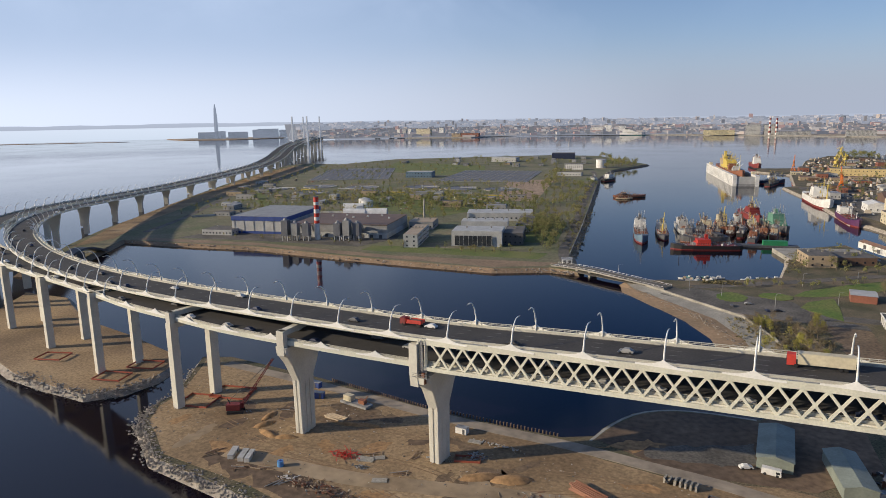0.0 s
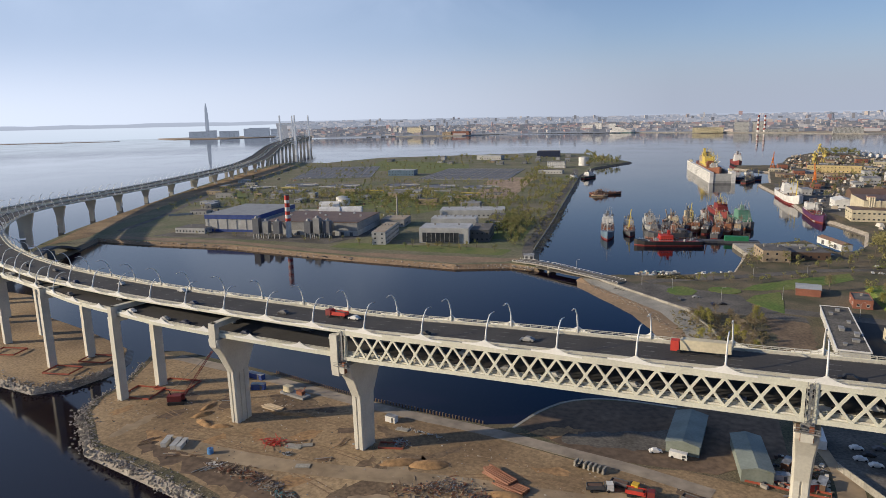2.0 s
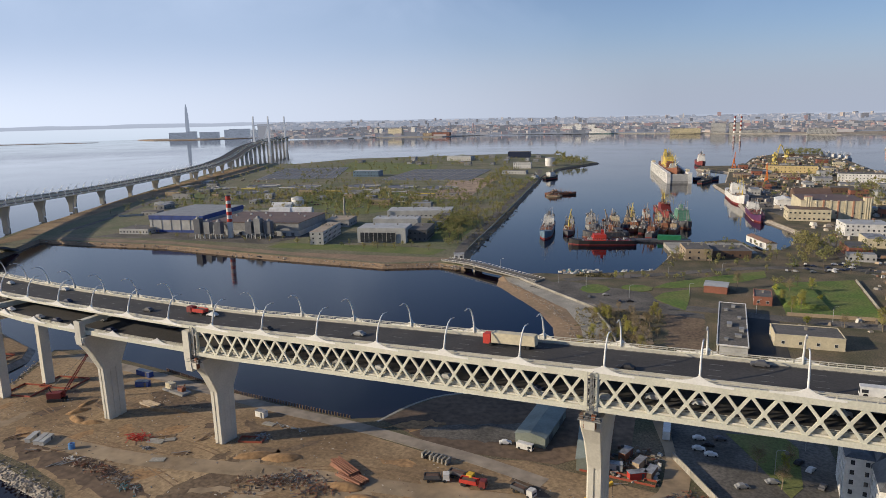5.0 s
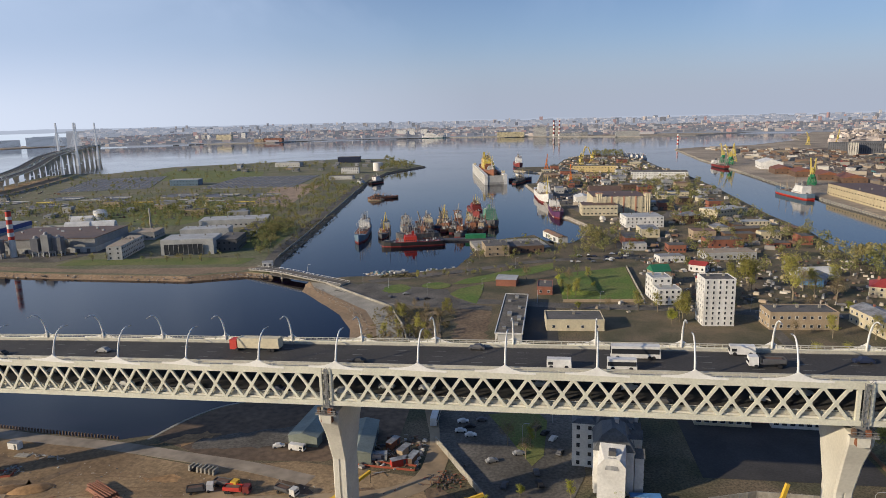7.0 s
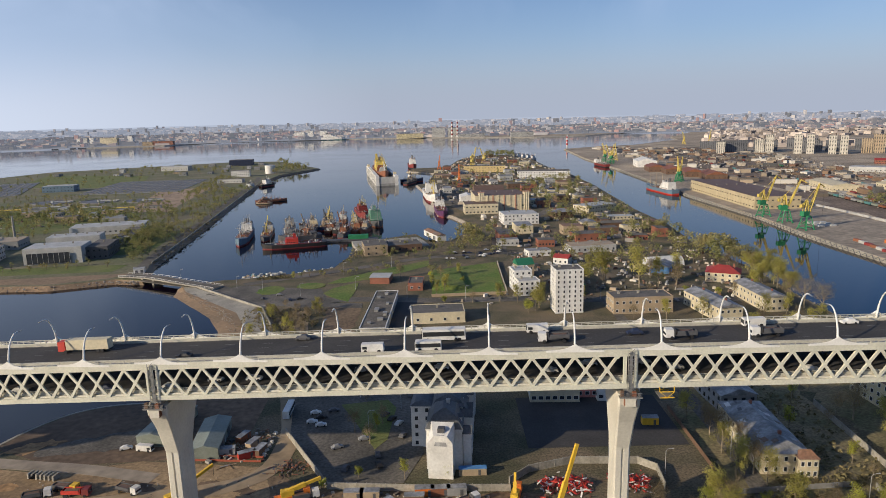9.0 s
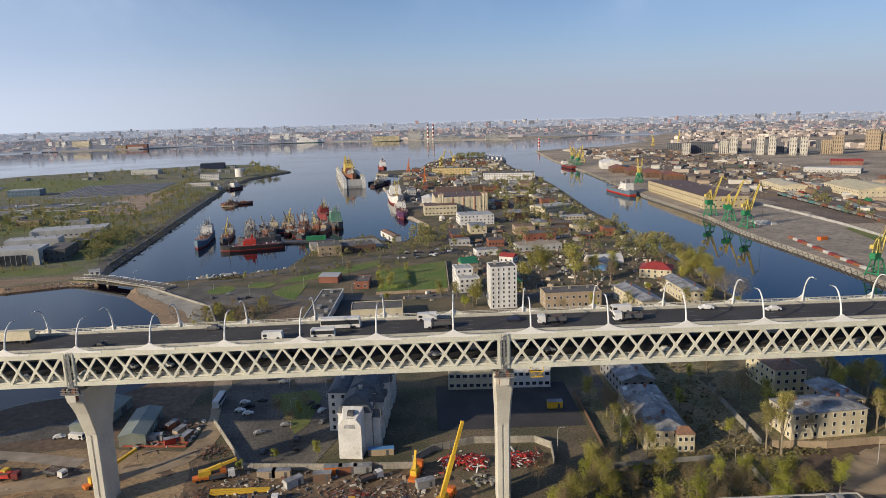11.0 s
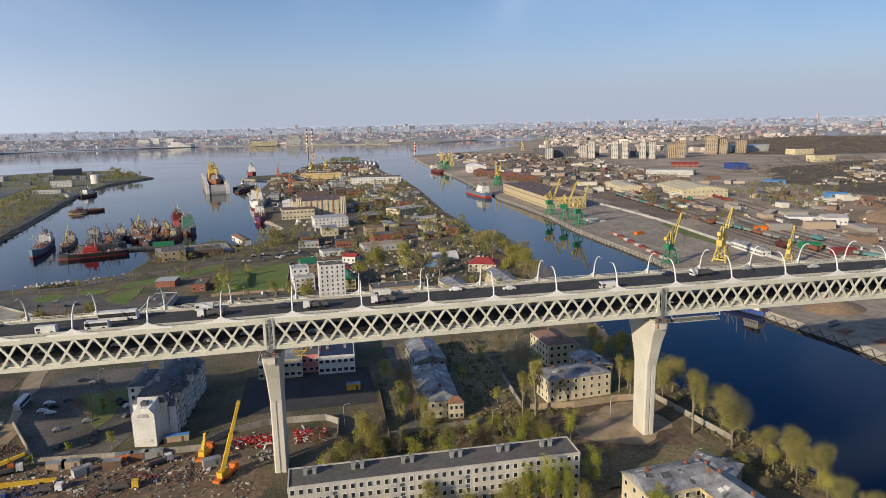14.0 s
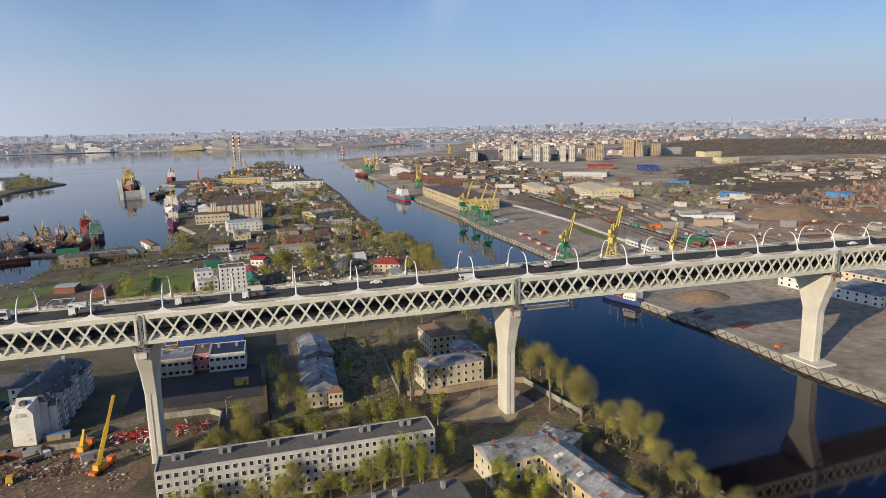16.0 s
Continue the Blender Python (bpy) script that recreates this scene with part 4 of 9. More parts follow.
def vehicle(name, label, body, L, W, H, cargo=None):
    """Car, van, bus or lorry; runs along x."""
    t = thing(name, label, name, group="traffic")
    m = PAINT[body]
    if cargo is None and H < 1.8:
        rings = []
        prof = [(-L / 2, 0.35, 0.55), (-L / 2 + 0.1, 0.3, 0.95), (-L * 0.36, 0.3, 1.0), (-L * 0.24, 0.3, H), (L * 0.10, 0.3, H), (L * 0.24, 0.3, 0.95), (L / 2 - 0.25, 0.3, 0.85), (L / 2, 0.35, 0.55)]
        for x, z0, z1 in prof:
            k = W / 2 * (0.8 if z1 > 1.2 else 1.0)
            rings.append([(x, -W / 2, z0), (x, W / 2, z0), (x, W / 2, min(z1, 0.9)), (x, k, z1), (x, -k, z1), (x, -W / 2, min(z1, 0.9))])
        part("body", Shape().loft(rings), m, t)
        part("glazing", Shape().box(-L * 0.07, 0, 0.95, L * 0.36, W * 0.93, (H - 0.95) * 0.75, 0, 0.9), GLASS, t)
    elif cargo is None:
        part("body", Shape().box(0, 0, 0.4, L, W, H - 0.4, 0, 0.97), m, t)
        if name == "van":
            part("side_window", Shape().box(L * 0.33, 0, H * 0.46, L * 0.2, W + 0.06, H * 0.3), PAINT["bus_glass"], t)
        else:
            part("glazing", Shape().box(0, 0, H * 0.44, L * 0.95, W + 0.08, H * 0.37), PAINT["bus_glass"], t)
        part("windscreen", Shape().box(L / 2 - 0.02, 0, H * 0.42, 0.14, W * 0.88, H * 0.40), PAINT["bus_glass"], t)
    else:
        part("cab", Shape().box(L / 2 - 1.1, 0, 0.6, 2.2, W, H * 0.72, 0, 0.94), m, t)
        part("windscreen", Shape().box(L / 2 + 0.0, 0, H * 0.42, 0.12, W * 0.82, H * 0.2), GLASS, t)
        if L < 12.5:
            part("tipper_body", Shape().loft([[(u, -W / 2 * k, z), (u, W / 2 * k, z), (u, W / 2 * k, z + 0.25), (u, -W / 2 * k, z + 0.25)] for u, k, z in ((-L / 2 + 0.2, 0.9, 1.3), (-L / 2 + 0.5, 1.0, 1.1), (L / 2 - 2.8, 1.0, 1.0), (L / 2 - 2.5, 0.95, 1.3))]).box(-1.3, W / 2 - 0.05, 1.1, L - 3.4, 0.1, 1.25).box(-1.3, -W / 2 + 0.05, 1.1, L - 3.4, 0.1, 1.25).box(L / 2 - 2.6, 0, 1.1, 0.1, W, 1.6).box(-L / 2 + 0.3, 0, 1.2, 0.1, W, 1.0), PAINT[cargo], t)
            part("load", Shape().box(-1.3, 0, 1.3, L - 3.5, W - 0.3, 0.8, 0, 0.8), PAINT["brown"], t)
        else:
            part("cargo_box", Shape().box(-1.2, 0, 1.0, L - 2.7, W + 0.05, H - 1.0), PAINT[cargo], t)
        part("chassis", Shape().box(-0.3, 0, 0.55, L - 0.8, W * 0.5, 0.4), PAINT["black"], t)
    r = 0.34 if H < 1.8 else 0.5
    axles = (-L * 0.3, L * 0.31) if L < 9 else (-L * 0.36, -L * 0.28, L * 0.36)
    for a in axles:
        s = Shape()
        for q in (-1, 1):
            s.tube([(a, q * (W / 2 - 0.22), r), (a, q * (W / 2 + 0.03), r)], r, 10)
        part("axle", s.beam((a, -W / 2 + 0.2, r), (a, W / 2 - 0.2, r), 0.14, 0.14), PAINT["black"], t, "pair of black wheels")
    return t


def ship(label, a, b, beam, side, hull="dark_grey", boot="dark_red", house="white", house_at=-0.3, house_len=0.2, house_h=7.0, masts=2, mast="crane_yellow", deck="rust", cranes=0, name="ship", funnel="dark_grey"):
    """A ship from stern a to bow b, lying on the water."""
    ax, ay = a
    L = math.hypot(b[0] - ax, b[1] - ay)
    t = thing(name, label, "ship", pose((ax + b[0]) / 2, (ay + b[1]) / 2, 0, 0, 0, math.degrees(math.atan2(b[1] - ay, b[0] - ax))))

    def rings(z0, z1, grow0, grow1):
        out = []
        for u, k, sh in ((-0.5, 0.72, 0.12), (-0.46, 0.9, 0.08), (-0.3, 1.0, 0.0), (0.2, 1.0, 0.0), (0.36, 0.78, 0.12), (0.46, 0.34, 0.3), (0.5, 0.03, 0.42)):
            y = beam / 2 * k
            out.append([(u * L, -y * grow0, z0), (u * L, y * grow0, z0), (u * L, y * grow1, z1 + side * sh), (u * L, -y * grow1, z1 + side * sh)])
        return out
    part("boot_top", Shape().loft(rings(-1.0, side * 0.25, 0.9, 0.98)), PAINT[boot], t)
    part("hull", Shape().loft(rings(side * 0.25, side, 0.985, 1.03)), PAINT[hull], t)
    part("deck", Shape().loft([[(u * L, -beam * k, side + 0.05), (u * L, beam * k, side + 0.05), (u * L, beam * k, side + 0.25), (u * L, -beam * k, side + 0.25)] for u, k in ((-0.47, 0.40), (-0.3, 0.47), (0.2, 0.47), (0.38, 0.3))]), PAINT[deck], t)
    hx, hl = house_at * L, house_len * L
    lv = max(1, int(house_h / 2.6))
    for k in range(lv):
        tier = part("deckhouse", Shape().box(hx - hl * 0.04 * k, 0, side + 0.2 + k * 2.6, hl * (1 - 0.08 * k), beam * (0.86 - 0.035 * k), 2.6), PAINT[house], t)
    wd = Shape()
    for k in range(lv):
        for q in (-1, 1):
            for j in range(max(2, int(hl / 2.2))):
                wd.box(hx - hl * 0.04 * k + (j + 0.5 - max(2, int(hl / 2.2)) / 2) * hl * (0.8 - 0.1 * k) / max(2, int(hl / 2.2)), q * beam * (0.43 - 0.035 * k), side + 1.4 + k * 2.6, 1.0, 0.12, 0.8)
    tagged(part("porthole_row", wd, GLASS, tier), kind="stuff")
    part("funnel", Shape().box(hx - hl * 0.25, 0, side + house_h * 0.8, max(1.4, hl * 0.2), beam * 0.22, house_h * 0.55, 0, 0.85), PAINT[funnel], t)
    for k in range(masts):
        u = (-0.05 + 0.42 * k / max(1, masts - 1)) * L if masts > 1 else 0.1 * L
        part("mast", Shape().tube([(u, 0, side), (u, 0, side + house_h * 1.7)], 0.35, 6, 0.15).beam((u, -beam * 0.3, side + house_h * 1.2), (u, beam * 0.3, side + house_h * 1.2), 0.2, 0.2), PAINT[mast], t)
    for k in range(cranes):
        u = (0.05 + 0.3 * k) * L
        part("derrick", Shape().cyl(u, 0, side, side + 8, 0.9, 0.7, 8).beam((u, 0, side + 7), (u - L * 0.13, beam * 0.15, side + 18), 0.7, 0.9), PAINT[mast], t)
    for k in range(3):
        u = (-0.12 + 0.14 * k) * L
        part("hatch", Shape().box(u, random.uniform(-0.1, 0.1) * beam, side + 0.2, L * 0.05, beam * random.uniform(0.3, 0.6), random.uniform(0.8, 2.0)), PAINT[random.choice(("grey", "rust", "brown", deck))], t)
    if L > 22:
        for c, n in ((mast, 9), (random.choice(("grey", "rust", "dark_grey")), 26), (random.choice(("tan", "pale_grey", "brown")), 16)):
            gear = Shape()
            for k in range(n):
                u, v = random.uniform(-0.42, 0.3) * L, random.uniform(-0.36, 0.36) * beam
                z = side + 0.2 if abs(u - hx) > hl * 0.5 else side + house_h * 0.9
                kind = random.random()
                if c == mast or kind < 0.25:
                    gear.beam((u, v, z), (u + random.gauss(0, 1.6), v + random.gauss(0, 0.8), z + random.uniform(2, 7) * (0.6 + house_h / 12)), 0.22, 0.22)
                else:
                    gear.box(u, v, z, random.uniform(0.6, 2.6), random.uniform(0.5, 2.0), random.uniform(0.5, 2.2), random.uniform(0, 90), random.uniform(0.6, 1))
            tagged(part("deck_gear", gear, PAINT[c], t), kind="stuff")
    rail = Shape()
    for q in (-1, 1):
        rail.beam((-0.46 * L, q * beam * 0.46, side + 1.2), (0.2 * L, q * beam * 0.5, side + 1.2), 0.12, 0.12)
        rail.beam((0.2 * L, q * beam * 0.5, side + 1.2), (0.46 * L, q * beam * 0.17, side + 1.2 + side * 0.3), 0.12, 0.12)
    part("railing", rail, PAINT["pale_grey"], t)
    return t


def portal_crane(leg="green", jib="crane_yellow", rise=67, label=""):
    t = thing("portal_crane", label or "green harbour portal crane with a yellow jib", "crane", group="quay cranes")
    p = Shape()
    for a in (-1, 1):
        for b in (-1, 1):
            part("leg", Shape().beam((a * 5.2, b * 5.2, 0), (a * 2.6, b * 2.6, 13), 0.9, 0.9).box(a * 5.2, b * 5.2, -0.1, 1.6, 1.2, 1.2), PAINT[leg], t)
        p.beam((a * 5.0, -5.0, 2.2), (a * 5.0, 5.0, 2.2), 0.7, 0.9)
        p.beam((-4, a * 4, 6), (4, a * 4, 6), 0.5, 0.6)
        p.beam((a * 5, -5, 2.2), (a * 3.2, 3.2, 10), 0.35, 0.35).beam((a * 5, 5, 2.2), (a * 3.2, -3.2, 10), 0.35, 0.35)
    p.cyl(0, 0, 12.4, 13.6, 4.0, 4.0, 12)
    part("portal_frame", p, PAINT[leg], t)
    part("machine_house", Shape().box(-3.0, 0, 13.6, 7.5, 4.6, 4.6), PAINT[leg], t)
    part("cab", Shape().box(2.6, 2.6, 14.6, 2.2, 2.0, 2.4), PAINT["cream"], t)
    tower = Shape()
    for q in (-1.6, 1.6):
        tower.beam((0.5, q, 13.6), (-1.5, q * 0.5, 29), 0.9, 0.9).beam((-4.5, q, 18), (-1.5, q * 0.5, 29), 0.7, 0.7)
    for z in (17, 20, 23, 26):
        tower.beam((-0.6, -1.4, z), (-0.6, 1.4, z), 0.3, 0.3).beam((-2.6, -1.2, z), (-0.3, 1.2, z), 0.25, 0.25)
    part("tower", tower, PAINT[jib], t)
    r = radians(rise)
    ex, ez = 2 + 29 * math.cos(r), 17 + 29 * math.sin(r)
    j = Shape()
    for q in (-1.5, 1.5):
        j.beam((2, q, 17), (ex, q * 0.25, ez), 0.8, 1.1)
    for k in range(1, 9):
        u = k / 9
        x0, z0 = 2 + (ex - 2) * u, 17 + (ez - 17) * u
        w = 1.5 * (1 - 0.75 * u)
        j.beam((x0, -w, z0), (x0 + 0.8, w, z0 + 1.3), 0.22, 0.22)
    j.beam((ex, 0, ez), (ex + 6.5, 0, ez - 3.5), 0.6, 0.9).beam((-1.5, 0, 29), (ex, 0, ez), 0.28, 0.28).beam((-1.5, 0, 29), (-7.5, 0, 24), 0.6, 0.9)
    part("jib", j, PAINT[jib], t)
    part("counterweight", Shape().box(-7.5, 0, 22, 2.4, 3, 3), PAINT[jib], t)
    part("hoist_rope", Shape().tube([(ex + 6.3, 0, ez - 3.6), (ex + 6.3, 0, 9)], 0.08, 4), PAINT["black"], t)
    return t


def scatter(poly, n, seed, gap=3.0):
    """Random places inside a polygon, no two closer than gap."""
    rnd = random.Random(seed)
    xs, ys = [p[0] for p in poly], [p[1] for p in poly]
    out, tries = [], 0
    while len(out) < n and tries < n * 40:
        tries += 1
        x, y = rnd.uniform(min(xs), max(xs)), rnd.uniform(min(ys), max(ys))
        inside = False
        for i in range(len(poly)):
            (x0, y0), (x1, y1) = poly[i - 1][:2], poly[i][:2]
            if (y0 > y) != (y1 > y) and x < (x1 - x0) * (y - y0) / (y1 - y0) + x0:
                inside = not inside
        if inside and all((x - a) ** 2 + (y - b) ** 2 > gap * gap for a, b in out):
            out.append((x, y))
    return out


def patch(name, poly, mat, label, z=3.0, thick=0.06, category="pavement"):
    return structure(name, Shape().prism(poly, z - 0.3, z + thick), mat, label, category)


def rough(poly, amp=1.2, step=3.0, seed=1):
    """The same outline with a ragged edge."""
    rnd, out = random.Random(seed), []
    for (x0, y0), (x1, y1) in zip(poly, poly[1:] + poly[:1]):
        n = max(1, int(math.hypot(x1 - x0, y1 - y0) / step))
        out += [(x0 + (x1 - x0) * k / n + rnd.gauss(0, amp), y0 + (y1 - y0) * k / n + rnd.gauss(0, amp)) for k in range(n)]
    return out


def strip(name, line, width, mat, label, z=3.0, thick=0.08, category="road"):
    fr = frames_of(spline([(x, y, z) for x, y in line], 6.0))
    return structure(name, Shape().sweep(fr, ring(-width / 2, width / 2, -0.3, thick)), mat, label, category)


def wall_line(name, pts, h, mat, label, thick=0.3, z=3.0, panel=3.0, category="wall"):
    """A wall of separate upright panels."""
    t = thing(name, label, category)
    meshes = {}
    for (x0, y0), (x1, y1) in zip(pts, pts[1:]):
        L = math.hypot(x1 - x0, y1 - y0)
        n = max(1, round(L / panel))
        a = math.degrees(math.atan2(y1 - y0, x1 - x0))
        key = round(L / n, 2)
        if key not in meshes:
            meshes[key] = Shape().box(0, 0, -0.3, key - 0.06, thick, h + 0.3).box(-key / 2, 0, -0.3, 0.3, thick + 0.14, h + 0.4).mesh("panel", mat)
        for k in range(n):
            u = (k + 0.5) / n
            part("panel", meshes[key], None, t, m=pose(x0 + (x1 - x0) * u, y0 + (y1 - y0) * u, z, 0, 0, a))
    return t

# ---- ground patches ----
patch("building_site", [(-128, 152), (-171, 158), (-184, 168), (-196, 176), (-203, 188), (-205, 203), (-218, 229), (-224, 240), (-150, 232), (-99, 221), (-45, 214), (0, 205), (30, 212), (74, 206), (80, 190), (84, 150), (70, 120), (20, 100), (-60, 90), (-80, 125), (-105, 146)], SOIL, "bare tan soil of the building site", category="ground")
patch("works_ground", rough([(78, 200), (98, 190), (168, 186), (182, 160), (178, 146), (120, 140), (78, 140)], 1.0, 3, 9), MUD, "trodden grey-brown ground of a works yard", thick=0.055, category="ground")
patch("spur_ground", [(-30, 224), (-25, 238), (-18, 250), (-8, 257), (5, 260), (26, 260), (40, 285), (60, 285), (62, 235), (40, 213), (0, 210)], SPUR, "grey compacted spur of the shore under the viaduct", thick=0.08, category="ground")
beach = Shape()
upper_edge = [(52, 300), (46, 325), (36, 365), (22, 400), (-6, 426), (-38, 456), (-50, 470)]
lower_edge = [(24, 290), (10, 335), (2, 366), (-12, 392), (-32, 418), (-54, 446), (-58, 466)]
n = len(upper_edge)
beach.add([(x, y, 3.15) for x, y in upper_edge] + [((a + c) / 2, (b + d) / 2, 2.0) for (a, b), (c, d) in zip(upper_edge, lower_edge)] + [(x, y, -0.5) for x, y in lower_edge], [(r * n + k, r * n + k + 1, (r + 1) * n + k + 1, (r + 1) * n + k) for r in (0, 1) for k in range(n - 1)])
structure("beach", beach, SAND, "tan sand beach sloping into the inlet", "ground")
stone = Shape()
rows = [[(a + (c - a) * f, b + (d - b) * f, 3.15 - 2.3 * f + 0.14) for (a, b), (c, d) in zip(upper_edge, lower_edge)] for f in (0.0, 0.22, 0.44)]
stone.add([p for row in rows for p in row], [(r * n + k, r * n + k + 1, (r + 1) * n + k + 1, (r + 1) * n + k) for r in (0, 1) for k in range(1, n - 1)])
structure("stone_embankment", stone, PALE_CONCRETE, "worn pale stone embankment above the beach", "embankment")
strip("promenade", [(-36, 460), (-8, 434), (18, 412), (31, 380), (43, 352), (50, 330)], 4.0, APRON, "pale paved promenade above the beach", thick=0.12)
strip("surf_edge", [(-31.5, 222), (-26, 238.5), (-18.6, 251), (-8.4, 258.2), (5, 261.2), (26, 261.2)], 1.1, PALE_CONCRETE, "pale line of shells and foam along the spur", thick=0.06, category="shore")
strip("causeway_road", [(-210, 238), (-152, 231), (-84, 220), (-41, 216), (-7, 210.5), (14, 207), (40, 200)], 6.2, APRON, "grey concrete haul road along the inlet", thick=0.12)
strip("haul_road", [(-150, 168), (-100, 168), (-40, 178), (20, 185), (70, 197), (78, 225), (72, 255), (66, 280), (60, 330), (48, 395)], 8, TRACK, "dusty pale dirt track", thick=0.10)
patch("car_park", [(78, 227), (72, 262), (78, 285), (115, 285), (126, 255), (128, 213), (122, 194), (98, 194)], OLD_ASPHALT, "worn asphalt car park", thick=0.14)
patch("lawn", [(93, 255), (112, 259), (116, 251), (114.5, 224), (110.5, 216.5), (99, 243)], GRASS, "dark green triangular lawn", thick=0.22, category="lawn")
patch("school_yard", [(165, 215), (165, 258), (222, 258), (222, 215)], ASPHALT, "dark asphalt school yard", thick=0.08)
patch("square_lawn", [(127, 497), (178, 522), (177, 424), (128, 421)], LAWN, "bright spring lawn", thick=0.10, category="lawn")
patch("corner_lawn", [(54, 435), (59.5, 450), (75, 464), (75.5, 440), (74, 413), (67, 419)], LAWN, "green verge lawn", thick=0.16, category="lawn")
patch("verge_lawn", [(52, 462), (60, 478), (88, 505), (124, 534), (124, 514), (108, 496), (84, 474), (64, 464)], LAWN, "green roadside verge", thick=0.09, category="lawn")
strip("shore_road", [(-90, 490), (-60, 474), (-28, 460), (6, 436), (52, 419), (85, 418), (130, 412), (190, 410), (260, 402), (345, 398)], 11, OLD_ASPHALT, "grey asphalt road", thick=0.11)
strip("harbour_road", [(-8, 466), (28, 487), (62, 507), (108, 537), (160, 554), (240, 556), (330, 560)], 9, OLD_ASPHALT, "grey harbour road", thick=0.12)
strip("dockyard_road", [(185, 560), (190, 640), (200, 720), (262, 800), (290, 1000), (300, 1300), (300, 1700)], 12, OLD_ASPHALT, "grey road through the dockyard", thick=0.10)
patch("dock_apron", [(118, 990), (165, 800), (190, 800), (180, 1000), (178, 1180), (112, 1165)], OLD_ASPHALT, "grey concrete quay apron", thick=0.10)
strip("town_lane", [(232, 170), (236, 230), (236, 300), (238, 398)], 6, OLD_ASPHALT, "narrow grey lane", thick=0.08)
strip("bank_lane", [(335, 60), (338, 160), (335, 240), (340, 398)], 5, EARTH, "trodden bank path", thick=0.06)
patch("garden_ground", rough([(226, 146), (280, 146), (283, 190), (282, 288), (242, 290), (226, 240)], 1.5, 3, 21), GARDEN, "rank olive grass of neglected gardens", thick=0.045, category="ground")
patch("garden_ground", rough([(284, 130), (344, 136), (340, 196), (332, 290), (286, 292), (286, 196)], 1.5, 3, 22), GARDEN, "bare twiggy ground of neglected gardens", thick=0.04, category="ground")
patch("pier_clearing", rough([(285, 150), (330, 150), (342, 195), (300, 192), (275, 172)], 1.5, 3, 8), SPUR, "bare brown clearing round a pier", thick=0.05, category="ground")

patch("soil_patch", rough([(290, 168), (300, 180), (312, 189), (328, 191), (331, 168), (316, 157), (298, 158)], 1.2, 2.5, 23), TRACK, "dry tan soil of the clearing", thick=0.085, category="ground")
patch("spur_slab", rough([(-13, 223), (4, 231), (22, 240), (24, 224), (0, 218), (-12, 216)], 0.7, 3, 6), OLD_ASPHALT, "worn concrete slab yard on the spur", thick=0.12)
patch("spur_sand", rough([(-28, 219), (-20, 227), (-6, 230), (-13, 220)], 0.9, 2, 5), HEAP_SAND, "orange sand spread on the spur", thick=0.14, category="ground")
patch("roundabout", [(-9, 463), (51, 447), (63, 412), (84, 408), (85, 398), (38, 405), (18, 411), (-27, 441)], OLD_ASPHALT, "wide worn asphalt junction", thick=0.13)
for x, y, w, d in ((16, 447, 9.5, 12), (42, 457.5, 10, 9)):
    patch("traffic_island", rough([(x + w * math.cos(q * 0.3927), y + d * math.sin(q * 0.3927)) for q in range(16)], 0.4, 2, 41), LAWN, "grassy traffic island", thick=0.24, category="lawn")
patch("dark_yard", [(99, 345), (103, 418), (123, 410), (123, 345)], ASPHALT, "dark asphalt yard beside a garage", thick=0.09)
patch("brown_yard", rough([(63, 402), (84, 405), (86, 345), (68, 345)], 1.2, 3, 7), MUD, "trodden brown earth", thick=0.06, category="ground")
patch("mud_track", rough([(-75, 150), (-70, 163), (-66, 178), (-61, 190), (-52, 194), (-55, 180), (-52, 162), (-55, 150)], 1.3, 2.5, 2), MUD, "dark churned wheel track", thick=0.075, category="ground")
patch("work_pit", rough([(-135, 211), (-137, 218), (-117, 218), (-103, 214), (-102, 210), (-128, 205)], 1.2, 2.2, 3), MUD, "dark damp digging beside a pier", thick=0.08, category="ground")
for k, line in enumerate(([(-160, 170), (-120, 172), (-80, 172), (-58, 168)], [(-158, 176), (-118, 181), (-84, 182), (-62, 176)], [(-176, 190), (-140, 178), (-100, 168), (-70, 158)], [(-60, 192), (-90, 200), (-120, 203), (-150, 206)], [(-56, 190), (-30, 196), (0, 194), (30, 186)], [(-62, 160), (-40, 164), (-10, 166), (40, 176)], [(-52, 175), (-20, 188), (10, 187), (44, 190)], [(-185, 200), (-160, 196), (-130, 196), (-100, 205)])):
    for o in (0, 2.1):
        strip("wheel_rut", [(x, y + o) for x, y in line], 0.55, RUT, "faint wheel rut in the soil", thick=0.068 + 0.004 * (k % 3), category="ground")
patch("gravel_bed", rough([(-155, 160), (-152, 169), (-125, 163), (-98, 160), (-74, 151), (-90, 146), (-110, 150), (-137, 154)], 1.4, 2.5, 4), SPUR, "grey gravel along the rock bank", thick=0.07, category="ground")

RNP = random.Random(61)
for k, (x, y) in enumerate(scatter([(-195, 190), (-170, 165), (-100, 155), (-20, 160), (60, 170), (66, 196), (0, 198), (-60, 205), (-150, 222)], 34, 62, 13)):
    a, w, d = RNP.uniform(0, 3.14), RNP.uniform(4, 11), RNP.uniform(1.5, 4.5)
    pts = [(x + w * math.cos(q) * math.cos(a) - d * math.sin(q) * math.sin(a), y + w * math.cos(q) * math.sin(a) + d * math.sin(q) * math.cos(a)) for q in [i * math.pi / 8 for i in range(16)]]
    patch("soil_patch", rough(pts, 0.7, 1.6, k), (MUD, HEAP_SAND, TRACK, SPUR, HEAP_SAND)[k % 5], "patch of differently coloured trodden soil", thick=0.062 + 0.004 * (k % 7), category="ground")
